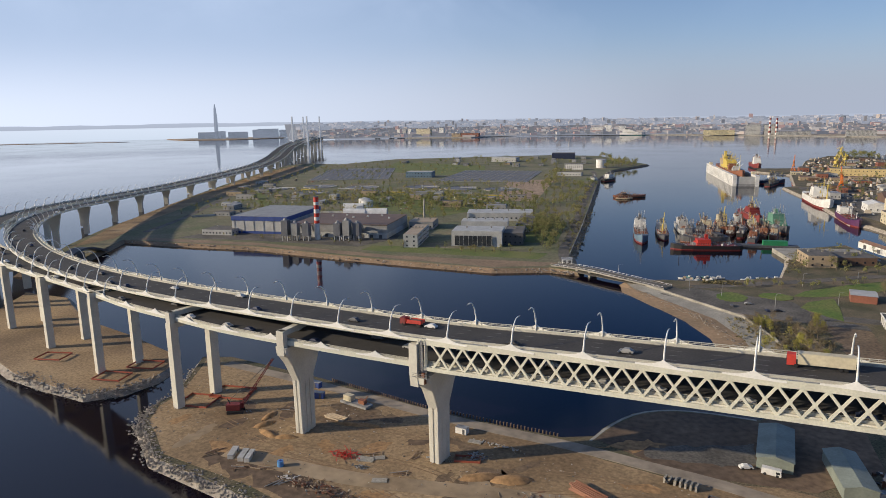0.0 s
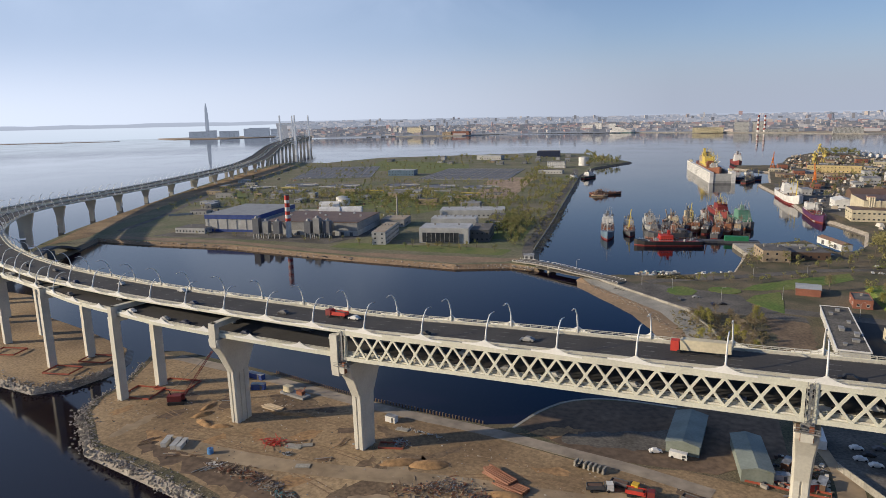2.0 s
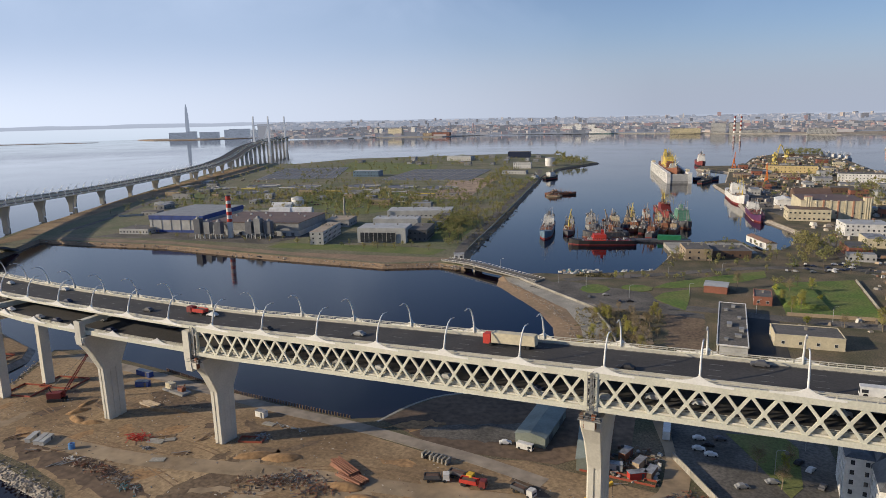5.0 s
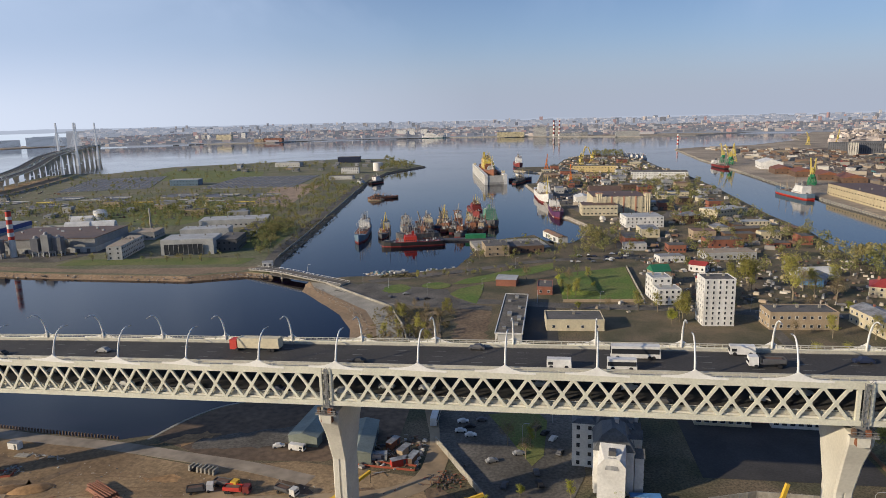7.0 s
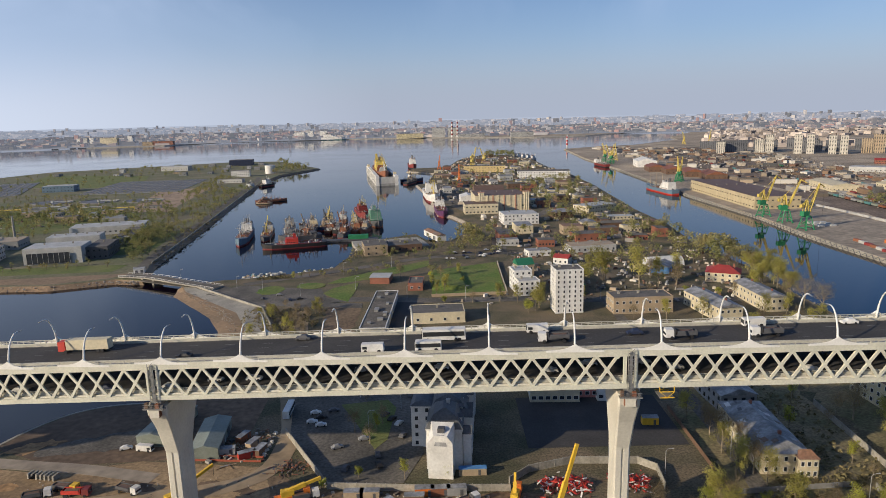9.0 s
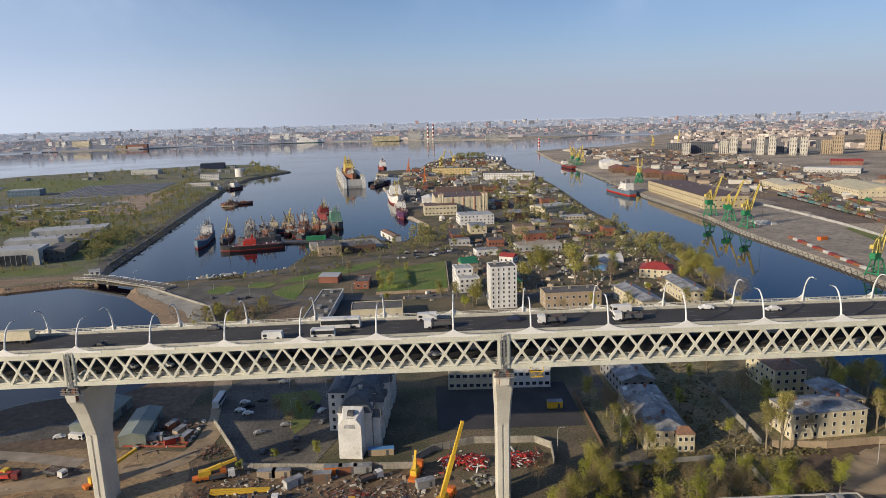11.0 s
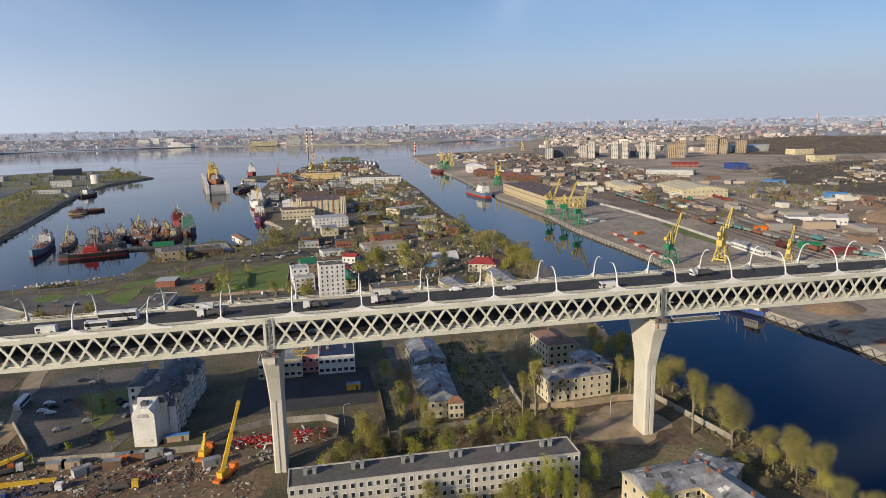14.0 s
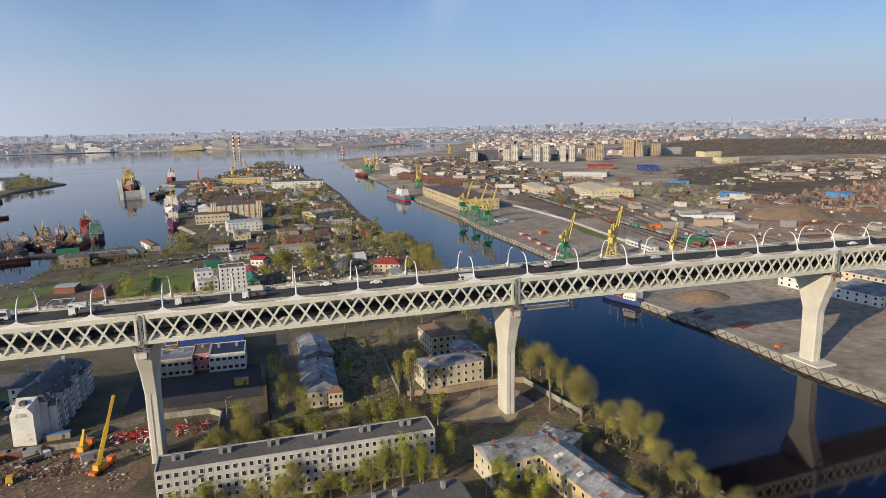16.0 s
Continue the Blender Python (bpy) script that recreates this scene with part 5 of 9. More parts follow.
# treatment works
patch("works_yard", [(-500, 505), (-420, 515), (-300, 520), (-285, 570), (-300, 620), (-480, 590)], OLD_ASPHALT, "grey yard before the incineration hall", thick=0.06)
patch("works_lawn", [(-290, 508), (-130, 520), (-128, 545), (-180, 545), (-290, 530)], GRASS, "spring grass by the water", thick=0.08, category="lawn")
patch("works_meadow", [(-168, 590), (-132, 590), (-150, 720), (-180, 720)], GRASS, "bright green meadow", thick=0.08, category="lawn")
patch("works_shore", [(-120, 497), (-155, 481), (-294, 486), (-390, 496), (-482, 486), (-540, 482), (-530, 495), (-400, 507), (-250, 495), (-110, 512)], SAND, "sandy brown shore strip", thick=0.04, category="ground")
strip("seawall_road", [(-100, 500), (-118, 560), (-134, 680), (-160, 850), (-222, 1280), (-250, 1400)], 9, OLD_ASPHALT, "straight grey road behind the seawall", thick=0.10)
patch("soil_field", [(-230, 880), (-290, 890), (-360, 1180), (-280, 1200)], CLAY, "reddish brown field", thick=0.06, category="ground")
for k, pts in enumerate(([(-480, 640), (-700, 900), (-780, 1000), (-640, 800)], [(-300, 720), (-430, 760), (-520, 900), (-380, 960), (-250, 860)], [(-420, 1220), (-520, 1500), (-800, 1600), (-700, 1300)])):
    patch("works_grass", pts, GRASS, "patchy green grass", thick=0.07, category="lawn")
strip("works_road", [(-560, 520), (-600, 620), (-690, 800), (-790, 1050), (-880, 1300)], 8, OLD_ASPHALT, "grey service road", thick=0.10)
patch("bridge_sand", [(-560, 430), (-640, 560), (-720, 720), (-800, 900), (-930, 1200), (-1000, 1420), (-940, 1400), (-860, 1200), (-740, 900), (-700, 760), (-625, 590), (-560, 480)], SOIL, "rusty brown construction strip under the viaduct", thick=0.05, category="ground")

# port side
patch("quay_apron", [(470, -100), (474, 127), (470, 231), (464, 310), (477, 444), (477, 612), (484, 731), (482, 930), (505, 930), (590, 800), (585, 640), (572, 480), (560, 300), (560, -100)], APRON, "broad grey quay apron", thick=0.10)
patch("scrap_ground", [(700, 480), (860, 690), (1070, 750), (1320, 840), (1800, 900), (1800, 300), (1000, 200), (800, 300)], CLAY, "rusty ground of the scrap yard", thick=0.06, category="ground")
patch("sand_ground", [(760, 560), (800, 640), (920, 640), (1000, 560), (900, 480), (820, 480)], SAND, "pale sand yard", thick=0.09, category="ground")
patch("scrub_field", rough([(960, 700), (1000, 1000), (1200, 1250), (1500, 1350), (1900, 1200), (1800, 920), (1320, 860)], 12, 30, 10), CITY_TREES, "dry tan scrub field behind the yards", thick=0.10, category="ground")
patch("far_park", [(1450, 1700), (1600, 2300), (2600, 3000), (4300, 2600), (3600, 1200), (2200, 1400)], CITY_TREES, "dull green-brown park land", thick=0.12, category="ground")
for k, o in enumerate((0, 9, 18, 40, 52, 64, 90, 104)):
    strip("rail_track", [(596 + o, 300), (610 + o, 520), (650 + o * 1.2, 760), (700 + o * 1.5, 1200), (735 + o * 2, 1650), (800 + o * 2, 2200)], 4.2, BALLAST, "railway track on brown ballast", thick=0.25, category="railway")
patch("rail_verge", [(590, 625), (580, 520), (560, 485), (560, 545), (574, 612)], GRASS, "green strip beside the port wall", thick=0.14, category="lawn")
patch("rail_yard", rough([(592, 640), (612, 860), (650, 1200), (690, 1700), (760, 2150), (960, 2150), (900, 1650), (830, 1200), (740, 860), (690, 640)], 6, 20, 31), material("rail_yard_dirt", (0.20, 0.15, 0.11), (0.11, 0.085, 0.065), 0.95, scale=0.02, detail=0.4, fine=0.3), "oily brown ground between the tracks", thick=0.04, category="ground")
strip("port_road", [(786, 1304), (756, 1046), (710, 852), (687, 770), (661, 706), (655, 640), (660, 560), (690, 470)], 7, PALE_CONCRETE, "pale dusty port road", thick=0.13)
strip("port_road", [(840, 880), (803, 794), (785, 720), (752, 660), (740, 610), (760, 560)], 8, TRACK, "pale curved yard track", thick=0.13)
# sloped quay face with crossed timber fenders
QUAY = frames_of(spline([(x, y, 0.0) for x, y in ((474, 40), (474.5, 127), (470, 158), (470, 231), (462.5, 310), (476, 444), (475.5, 612), (483.5, 731), (480.5, 930), (484.5, 969), (502, 1377))], 4.0))
structure("quay_face", Shape().sweep(QUAY, [(0.6, -0.8), (0.6, 3.12), (2.2, -0.8)] if QUAY[0][1].x < 0 else [(-0.6, -0.8), (-0.6, 3.12), (-2.2, -0.8)]), PALE_CONCRETE, "pale sloped concrete quay face", "quay")
fender = Shape()
qs = 1 if QUAY[0][1].x < 0 else -1
for k in range(len(QUAY) - 1):
    (a, n1), (b, n2) = QUAY[k], QUAY[k + 1]
    u, v = (0.75, 2.9) if k % 2 else (2.0, 0.2)
    w, z = (2.0, 0.2) if k % 2 else (0.75, 2.9)
    fender.beam(a + n1 * qs * u + Vector((0, 0, v)), b + n2 * qs * w + Vector((0, 0, z)), 0.45, 0.45)
tagged(structure("quay_fender", fender, PAINT["dark_grey"], "dark zigzag timber fenders on the quay", "fender"), kind="stuff")
# edge beam of the quay
wall_line("quay_wall", [(475, 128), (470, 158), (471, 231), (463, 310), (477, 444), (476, 612), (484, 731), (481, 930), (485, 969), (503, 1377)], 0.35, PALE_CONCRETE, "pale concrete quay edge beam", thick=1.0, z=2.9, panel=24)
wall_line("seawall", [(-110, 548), (-126, 672), (-150, 843), (-207, 1242)], 1.3, PALE_CONCRETE, "grey concrete seawall parapet", thick=0.6, z=3, panel=18)
wall_line("beach_wall", [(-38, 458), (-6, 427), (22, 401), (36, 366), (44, 340)], 1.6, PALE_CONCRETE, "pale stone parapet above the beach", thick=0.7, panel=8)
# boulders on the banks of the site
def rocks(line, n, spread, seed, size=1.0, z=1.3):
    rnd = random.Random(seed)
    s = Shape()
    for k in range(n):
        j = rnd.randrange(len(line) - 1)
        u = rnd.random()
        x = line[j][0] + (line[j + 1][0] - line[j][0]) * u + rnd.gauss(0, spread)
        y = line[j][1] + (line[j + 1][1] - line[j][1]) * u + rnd.gauss(0, spread)
        r = size * rnd.uniform(0.35, 1.0)
        zz = z + rnd.uniform(-1.0, 1.9)
        pts = []
        for q in ((1, 0, 0), (-1, 0, 0), (0, 1, 0), (0, -1, 0), (0, 0, 1), (0, 0, -1)):
            f = r * rnd.uniform(0.6, 1.2)
            pts.append((x + q[0] * f + rnd.uniform(-.2, .2), y + q[1] * f, zz + q[2] * f * 0.7))
        s.add(pts, [(0, 2, 4), (2, 1, 4), (1, 3, 4), (3, 0, 4), (2, 0, 5), (1, 2, 5), (3, 1, 5), (0, 3, 5)])
    t = structure("boulders", s, BOULDER, "grey broken rock along the waterline", "rocks")
    tagged(t, kind="stuff")


rocks([(-85, 120), (-107, 143), (-137, 149), (-171, 155), (-186, 166), (-198, 174), (-205, 187)], 2600, 1.9, 1, 0.75, 1.5)
rocks([(-205, 187), (-207, 203), (-221, 229)], 300, 1.5, 2)
rocks([(-300, 193), (-271, 189), (-244, 187), (-234, 197), (-231, 212)], 900, 2.2, 3, 0.8)
rocks([(-110, 545), (-126, 672), (-150, 843), (-205, 1220)], 900, 2.5, 4, 2.0, 0.3)
rocks([(-92, 487), (-114, 493), (-155, 476), (-239, 478), (-294, 481), (-390, 491), (-482, 481), (-545, 478)], 1200, 2.2, 5, 1.3, 0.4)
rocks([(365, 481), (360, 416), (357, 304), (350, 239), (352, 182), (357, 106), (357, -50)], 500, 1.5, 7)

rocks([(-46, 452), (-24, 424), (-2, 398), (14, 368), (26, 330)], 420, 1.5, 8, 0.6, 1.6)

# ---- building site ----
def box_thing(name, label, category, x, y, w, d, h, turn, mat, z=3.05, lid=None, group=""):
    t = thing(name, label, category, at(x, y, z, turn), group)
    part("body", Shape().box(0, 0, 0, w, d, h), mat, t)
    part("roof", Shape().box(0, 0, h, w + 0.2, d + 0.2, 0.12), lid or TIN_ROOF, t)
    part("door", Shape().box(w * 0.25, -d / 2 - 0.03, 0.1, 0.9, 0.06, min(2.0, h * 0.85)), PAINT["dark_grey"], t)
    return t


for x, y, a in ((-146.5, 166.5, 112), (-142, 166.5, 110), (-139.5, 166.8, 109)):
    box_thing("site_cabin", "pale grey site cabin on bare soil", "cabin", x, y, 6.6, 1.6 if a == 109 else 2.0, 1.5, a, PAINT["panel_white"], lid=PAINT["pale_grey"], group="site cabins")


def timber_pile(x, y, n, turn, long=5.0):
    t = thing("timber_pile", "heap of weathered planks and scrap timber on soil", "timber pile", at(x, y, 3.05, turn))
    for k in range(n):
        L = random.uniform(0.5, 1.3) * long
        a = random.uniform(-0.25, 0.25) + (1.57 if random.random() < 0.15 else 0)
        cx, cy, cz = random.uniform(-2.4, 2.4), random.uniform(-1.6, 1.6), 0.12 + 0.14 * (k // 4)
        part("plank", Shape().beam((cx - L / 2 * math.cos(a), cy - L / 2 * math.sin(a), cz), (cx + L / 2 * math.cos(a), cy + L / 2 * math.sin(a), cz + random.uniform(0, 0.2)), 0.28, 0.14), PAINT[random.choice(("wood", "tan", "wood", "grey", "brown"))], t)


for x, y, n, turn in ((-154, 165, 8, 60), (-138, 160.5, 8, 20), (-131, 163, 7, 15), (-120, 157, 7, 60), (-99, 184, 6, 30), (-84, 177, 7, 20), (-86, 190, 6, 80), (-104, 158, 8, 10), (-90, 156, 8, 30), (-135, 192, 5, 10), (-150, 205, 6, 5), (60, 206, 5, 30), (100, 177, 7, 0), (118, 172, 7, 20), (132, 176, 6, 50), (150, 176, 6, 10), (86, 172, 7, 70)):
    timber_pile(x, y, n, turn)


def scrap_heap(x, y, mats, n, rx, ry, turn, label):
    """Bars, sheets, lumps and planks thrown together, each material one heap of pieces."""
    t = thing("scrap_heap", label, "scrap heap", at(x, y, 3.05, turn))
    for c in mats:
        s = Shape()
        for k in range(n // len(mats)):
            px, py = random.gauss(0, rx), random.gauss(0, ry)
            up = max(0.0, 0.9 - math.hypot(px / rx, py / ry) * 0.45) * random.random()
            kind = random.random()
            if kind < 0.45:
                d = Vector((random.gauss(0, 1), random.gauss(0, 1), random.gauss(0, 0.25))).normalized() * random.uniform(0.4, 1.7)
                s.beam(Vector((px, py, up + 0.2)) - d, Vector((px, py, up + 0.25)) + d, 0.14, 0.14)
            elif kind < 0.7:
                s.box(px, py, up, random.uniform(0.5, 1.6), random.uniform(0.3, 1.0), 0.08, random.uniform(0, 180))
            else:
                s.box(px, py, up * 0.6, random.uniform(0.2, 0.8), random.uniform(0.2, 0.6), random.uniform(0.15, 0.6), random.uniform(0, 180), random.uniform(0.5, 1))
        tagged(part("debris", s, PAINT[c], t), kind="stuff")


for x, y, mats, n, rx, ry, a in ((-112, 159, ("brown", "tan", "wood", "rust"), 110, 3.4, 1.6, 5), (-102, 158, ("rust", "dark_grey", "wood", "brown"), 130, 3.6, 1.8, -15), (-93, 156, ("wood", "grey", "tan", "brown"), 110, 3.4, 1.6, -20), (-85, 153, ("teal", "grey", "brown"), 60, 2.6, 1.2, -10), (-119, 161, ("white", "tan"), 26, 1.6, 1.0, 0), (-45, 171, ("brown", "tan", "dark_grey", "rust", "wood"), 200, 4.6, 2.6, 20), (-37, 176, ("brown", "rust", "tan", "grey", "dark_grey"), 200, 4.6, 2.8, 10), (-27, 172, ("brown", "rust", "dark_grey"), 120, 3.4, 2.2, 40), (-100, 175, ("dark_grey", "grey"), 26, 1.2, 0.8, 0), (-78, 190, ("brown", "tan", "grey"), 60, 2.2, 1.6, 0), (-66, 196, ("grey", "pale_grey", "tan"), 60, 2.4, 1.6, 0), (-60, 206, ("pale_grey", "tan"), 40, 4.5, 0.5, -8),
        (90, 176, ("rust", "dark_grey", "brown"), 100, 4, 2.2, 0), (104, 172, ("blue", "grey", "rust", "brown"), 120, 4, 2.2, 10), (138, 172, ("dark_red", "grey", "rust"), 110, 4, 2.2, 0), (125, 166, ("rust", "grey", "brown"), 110, 4, 2.4, 0), (150, 170, ("rust", "dark_grey", "tan"), 110, 4.5, 2.6, 0), (66, 224, ("rust", "brown", "grey"), 90, 3, 3.5, 0), (84, 205, ("rust", "brown", "dark_grey"), 110, 3, 3.5, -60)):
    scrap_heap(x, y, mats, n, rx, ry, a, "loose heap of scrap bars, sheets and timber")


def soil_heap(x, y, rx, ry, h, turn, seed):
    t = thing("soil_heap", "low heap of loose orange sand", "sand heap", at(x, y, 3.0, turn))
    rnd = random.Random(seed)
    rings = []
    for f, z in ((1.0, -0.1), (0.8, 0.25), (0.55, 0.62), (0.3, 0.9), (0.08, 1.0)):
        rings.append([(math.cos(k * math.pi / 9) * rx * f * rnd.uniform(0.85, 1.15), math.sin(k * math.pi / 9) * ry * f * rnd.uniform(0.85, 1.15), z * h) for k in range(18)])
    part("mound", Shape().loft(rings), HEAP_SAND, t, smooth=True)


for k, (x, y, rx, ry, h, a) in enumerate(((-151, 190, 5, 2.2, 1.2, 60), (-145, 184, 6, 2.0, 1.3, -20), (-137, 184, 5, 1.8, 1.2, 20), (-154, 197, 5, 2.0, 1.0, 90), (-120, 202, 7, 1.8, 0.9, 8), (-112, 204, 6, 1.6, 0.8, -5), (-60, 184, 8, 3.0, 1.2, 30), (-50, 186, 8, 3.5, 1.4, 20), (-20, 177, 7, 3.0, 1.4, 10), (-10, 172, 8, 3.5, 1.5, 0), (14, 176, 9, 3.5, 1.2, 15))):
    soil_heap(x, y, rx, ry, h, a, k)
for x, y, w, d, a in ((-101, 180.5, 6, 3.2, 8), (-97, 183, 4, 2.4, 30), (-90, 170, 5, 2.5, 20), (-70, 206, 5, 2.4, 0)):
    t = thing("concrete_slab", "pale concrete slab lying on the soil", "slab", at(x, y, 3.02, a), "concrete slabs")
    part("slab", Shape().box(0, 0, 0, w, d, 0.35), PALE_CONCRETE, t)
box_thing("container", "dark blue steel container by the inlet", "container", -146, 219, 6, 2.4, 2.5, 15, PAINT["blue"], group="containers")
box_thing("container", "pale site box beside the haul road", "container", -77, 211, 4.5, 2.4, 2.4, -8, PAINT["white"], group="containers")
box_thing("container", "long dark blue container on the shore", "container", -155, 229, 9, 2.4, 2.4, -8, PAINT["blue"], group="containers")
t = thing("work_barge", "rusty grey work platform with cream huts", "platform", at(-127, 219, 3.05, -12))
part("deck", Shape().box(0, 0, 0, 14, 4.5, 1.0), PAINT["grey"], t)
part("hut", Shape().box(-4, 0, 1, 4, 2.6, 2.4), PAINT["cream"], t)
part("winch", Shape().box(3, 0.4, 1, 3.2, 2.0, 1.6).beam((4, 0, 2), (6.5, 0, 5), 0.3, 0.3), PAINT["rust"], t)


def pipe_stack(x, y, turn, n, L, mat, label):
    t = thing("pipe_stack", label, "pipe stack", at(x, y, 3.05, turn))
    for k in range(n):
        part("pipe", Shape().tube([(-L / 2 + random.uniform(-1, 1), (k % 6) * 0.75 - 2, 0.35 + 0.6 * (k // 6)), (L / 2, (k % 6) * 0.75 - 2 + random.uniform(-0.4, 0.4), 0.35 + 0.6 * (k // 6))], 0.34, 7), mat, t)


pipe_stack(-25, 186, -28, 18, 12, PAINT["rust"], "stack of rusty steel pipes on soil")
pipe_stack(-20, 182, -20, 12, 11, PAINT["rust"], "stack of rusty steel pipes on soil")
pipe_stack(-128, 205, -10, 6, 9, PAINT["tan"], "stack of pale timber poles")
t = thing("net_heap", "bright red mesh fencing heaped on soil", "fence heap", at(-109, 180, 3.05))
s = Shape()
for k in range(60):
    a, b = Vector((random.gauss(0, 2), random.gauss(0, 1.4), random.uniform(0.1, 1.3))), Vector((random.gauss(0, 0.8), random.gauss(0, 0.8), random.gauss(0, 0.3)))
    s.beam(a - b, a + b, 0.18, 0.14)
tagged(part("mesh", s, PAINT["red"], t), kind="stuff")
t = thing("water_tank", "small blue plastic water tank", "tank", at(-126, 166, 3.05))
part("tank", Shape().cyl(0, 0, 0, 2.0, 1.1, 1.1, 14), PAINT["sky_blue"], t)
part("lid", Shape().cyl(0, 0, 2.0, 2.25, 0.5, 0.4, 12), PAINT["blue"], t)


def safety_net(x, y, w, d, turn):
    t = thing("safety_fence", "orange plastic safety fence round a footing", "fence", at(x, y, 3.05, turn))
    for a, b, ww, dd in ((0, -d / 2, w, 0.06), (0, d / 2, w, 0.06), (-w / 2, 0, 0.06, d), (w / 2, 0, 0.06, d)):
        part("net", Shape().box(a, b, 0.0, ww, dd, 0.75), PAINT["net_red"], t)
        part("post", Shape().box(a + ww / 2, b + dd / 2, 0, 0.1, 0.1, 1.3), PAINT["wood"], t)


for x, y, w, d, a in ((-191, 198, 14, 12, 10), (-183, 210, 16, 12, 10), (-68, 193, 9, 4, 15), (-249, 205, 14, 10, 12), (-246, 222, 14, 10, 12), (-300, 214, 14, 10, 15), (60, 212, 24, 3, -5)):
    safety_net(x, y, w, d, a)


def lattice_crane(x, y, turn):
    t = thing("crawler_crane", "dark red crawler crane with a lattice boom", "crane", at(x, y, 3.05, turn))
    for q in (-1.8, 1.8):
        part("track", Shape().box(0, q, 0, 6.5, 1.0, 1.2), PAINT["black"], t)
    part("machine_house", Shape().box(-0.8, 0, 1.3, 5.5, 3.2, 2.4), PAINT["dark_red"], t)
    part("cab", Shape().box(2.2, 1.1, 1.3, 1.6, 1.2, 2.4), PAINT["dark_red"], t)
    b = Shape()
    A, B = Vector((2.0, 0, 2.0)), Vector((16, 0, 22))
    for p in (-0.6, 0.6):
        for q in (-0.5, 0.5):
            o = Vector((q * 0.8, p, -q * 0.5))
            b.beam(A + o, B + o * 0.6, 0.22, 0.22)
    for k in range(14):
        u, v = k / 14, (k + 1) / 14
        s2 = 1 if k % 2 else -1
        b.beam(A.lerp(B, u) + Vector((0, 0.6 * s2, 0.3)), A.lerp(B, v) + Vector((0, -0.6 * s2, -0.2)), 0.14, 0.14)
    part("boom", b, PAINT["dark_red"], t)
    part("stay_rope", Shape().tube([(-2.5, 0, 5), B], 0.09, 4).beam((-2, 0, 3.5), (-3, 0, 6), 0.3, 0.3), PAINT["black"], t)


lattice_crane(-169, 195, 28)


def mobile_crane(x, y, turn, tip, label):
    t = thing("mobile_crane", label, "crane", at(x, y, 3.05, turn))
    part("carrier", Shape().box(0, 0, 0.7, 11, 2.6, 1.0), PAINT["orange"], t)
    part("cab", Shape().box(4.4, 0, 1.7, 2.0, 2.4, 1.6), PAINT["orange"], t)
    part("turret", Shape().box(-1.5, 0, 1.7, 4.0, 2.2, 1.9), PAINT["yellow"], t)
    a, b = Vector((-2.0, 0, 3.0)), Vector(tip)
    part("boom", Shape().beam(a, a.lerp(b, 0.55), 1.1, 1.3).beam(a.lerp(b, 0.5), b, 0.75, 0.95), PAINT["yellow"], t, "long yellow telescopic boom")
    part("hook_rope", Shape().tube([b, b - Vector((0, 0, 4))], 0.07, 4), PAINT["black"], t)
    for ax in (-4, -2.5, 2.2, 3.8):
        for q in (-1, 1):
            part("wheel", Shape().tube([(ax, q * 1.05, 0.6), (ax, q * 1.4, 0.6)], 0.6, 10), PAINT["black"], t)


mobile_crane(166, 166, 60, (3.0, -5.2, 27), "yellow mobile crane with its boom raised")
mobile_crane(157, 183, 75, (2.0, 0.5, 8), "orange mobile crane with a short boom")
mobile_crane(52, 186, 50, (13, 0, 7), "yellow mobile crane with its boom lowered")
mobile_crane(88, 186, 20, (9, 0, 5.5), "orange mobile crane with its boom lowered")
t = thing("girder_pile", "yellow steel girders lying on the ground", "girder", at(100, 176, 3.05, 4))
for k in range(3):
    part("girder", Shape().beam((-9, k * 1.0, 0.6 + 0.2 * k), (10, k * 0.6, 0.6), 0.5, 0.7), PAINT["yellow"], t)
# sheds on the spur
shed("blue-grey tin shed with a pitched roof on the spur", 29.5, 236, 27, 11, 4.0, 86, "shed_green", PAINT["shed_green"], 1.3)
shed("low green-grey tin shed on the spur", 50, 224.5, 25, 9.5, 4.2, 97, "shed_green", PAINT["shed_green"], 1.2)
for x, y, a, c in ((61, 226, 70, "rust"), (66, 221, 70, "tan"), (58, 216, 10, "pale_grey"), (66, 213, 30, "red"), (70, 216, 75, "brown")):
    box_thing("container", "weathered steel container beside the road", "container", x, y, 6, 2.4, 2.5, a, PAINT[c], group="containers")
for x, y, a, c in ((107, 186, 0, "tan"), (112, 186, 0, "tan"), (129, 187, 3, "orange"), (134, 187, 3, "rust"), (139, 187, 4, "grey"), (126, 183, 0, "brown"), (117, 180, 40, "pale_grey"), (160, 176, 20, "grey"), (95, 168, 10, "blue"), (82, 166, 30, "dark_grey")):
    box_thing("container", "weathered steel container in a works yard", "container", x, y, 6, 2.5, 2.6, a, PAINT[c], group="containers")
# concrete blocks by the haul road
for k in range(7):
    t = thing("concrete_block", "upright concrete barrier block", "block", at(-4 + k * 1.6, 203.5 - k * 0.35, 3.05, 78), group="concrete blocks")
    part("block", Shape().box(0, 0, 0, 3.0, 0.7, 1.8, 0, 0.9), PALE_CONCRETE, t)
# rows of timber piles and sheet wall along the inlet
s = Shape()
for (x0, y0), (x1, y1) in (((-150, 237), (-99, 226)), ((-99, 226), (-42, 221))):
    for k in range(40):
        u = k / 40
        s.cyl(x0 + (x1 - x0) * u, y0 + (y1 - y0) * u + 0.6, -0.5, 3.9, 0.35, 0.35, 6)
tagged(structure("sheet_piles", s, PAINT["brown"], "rusty brown sheet piling along the haul road", "piling"), kind="stuff")
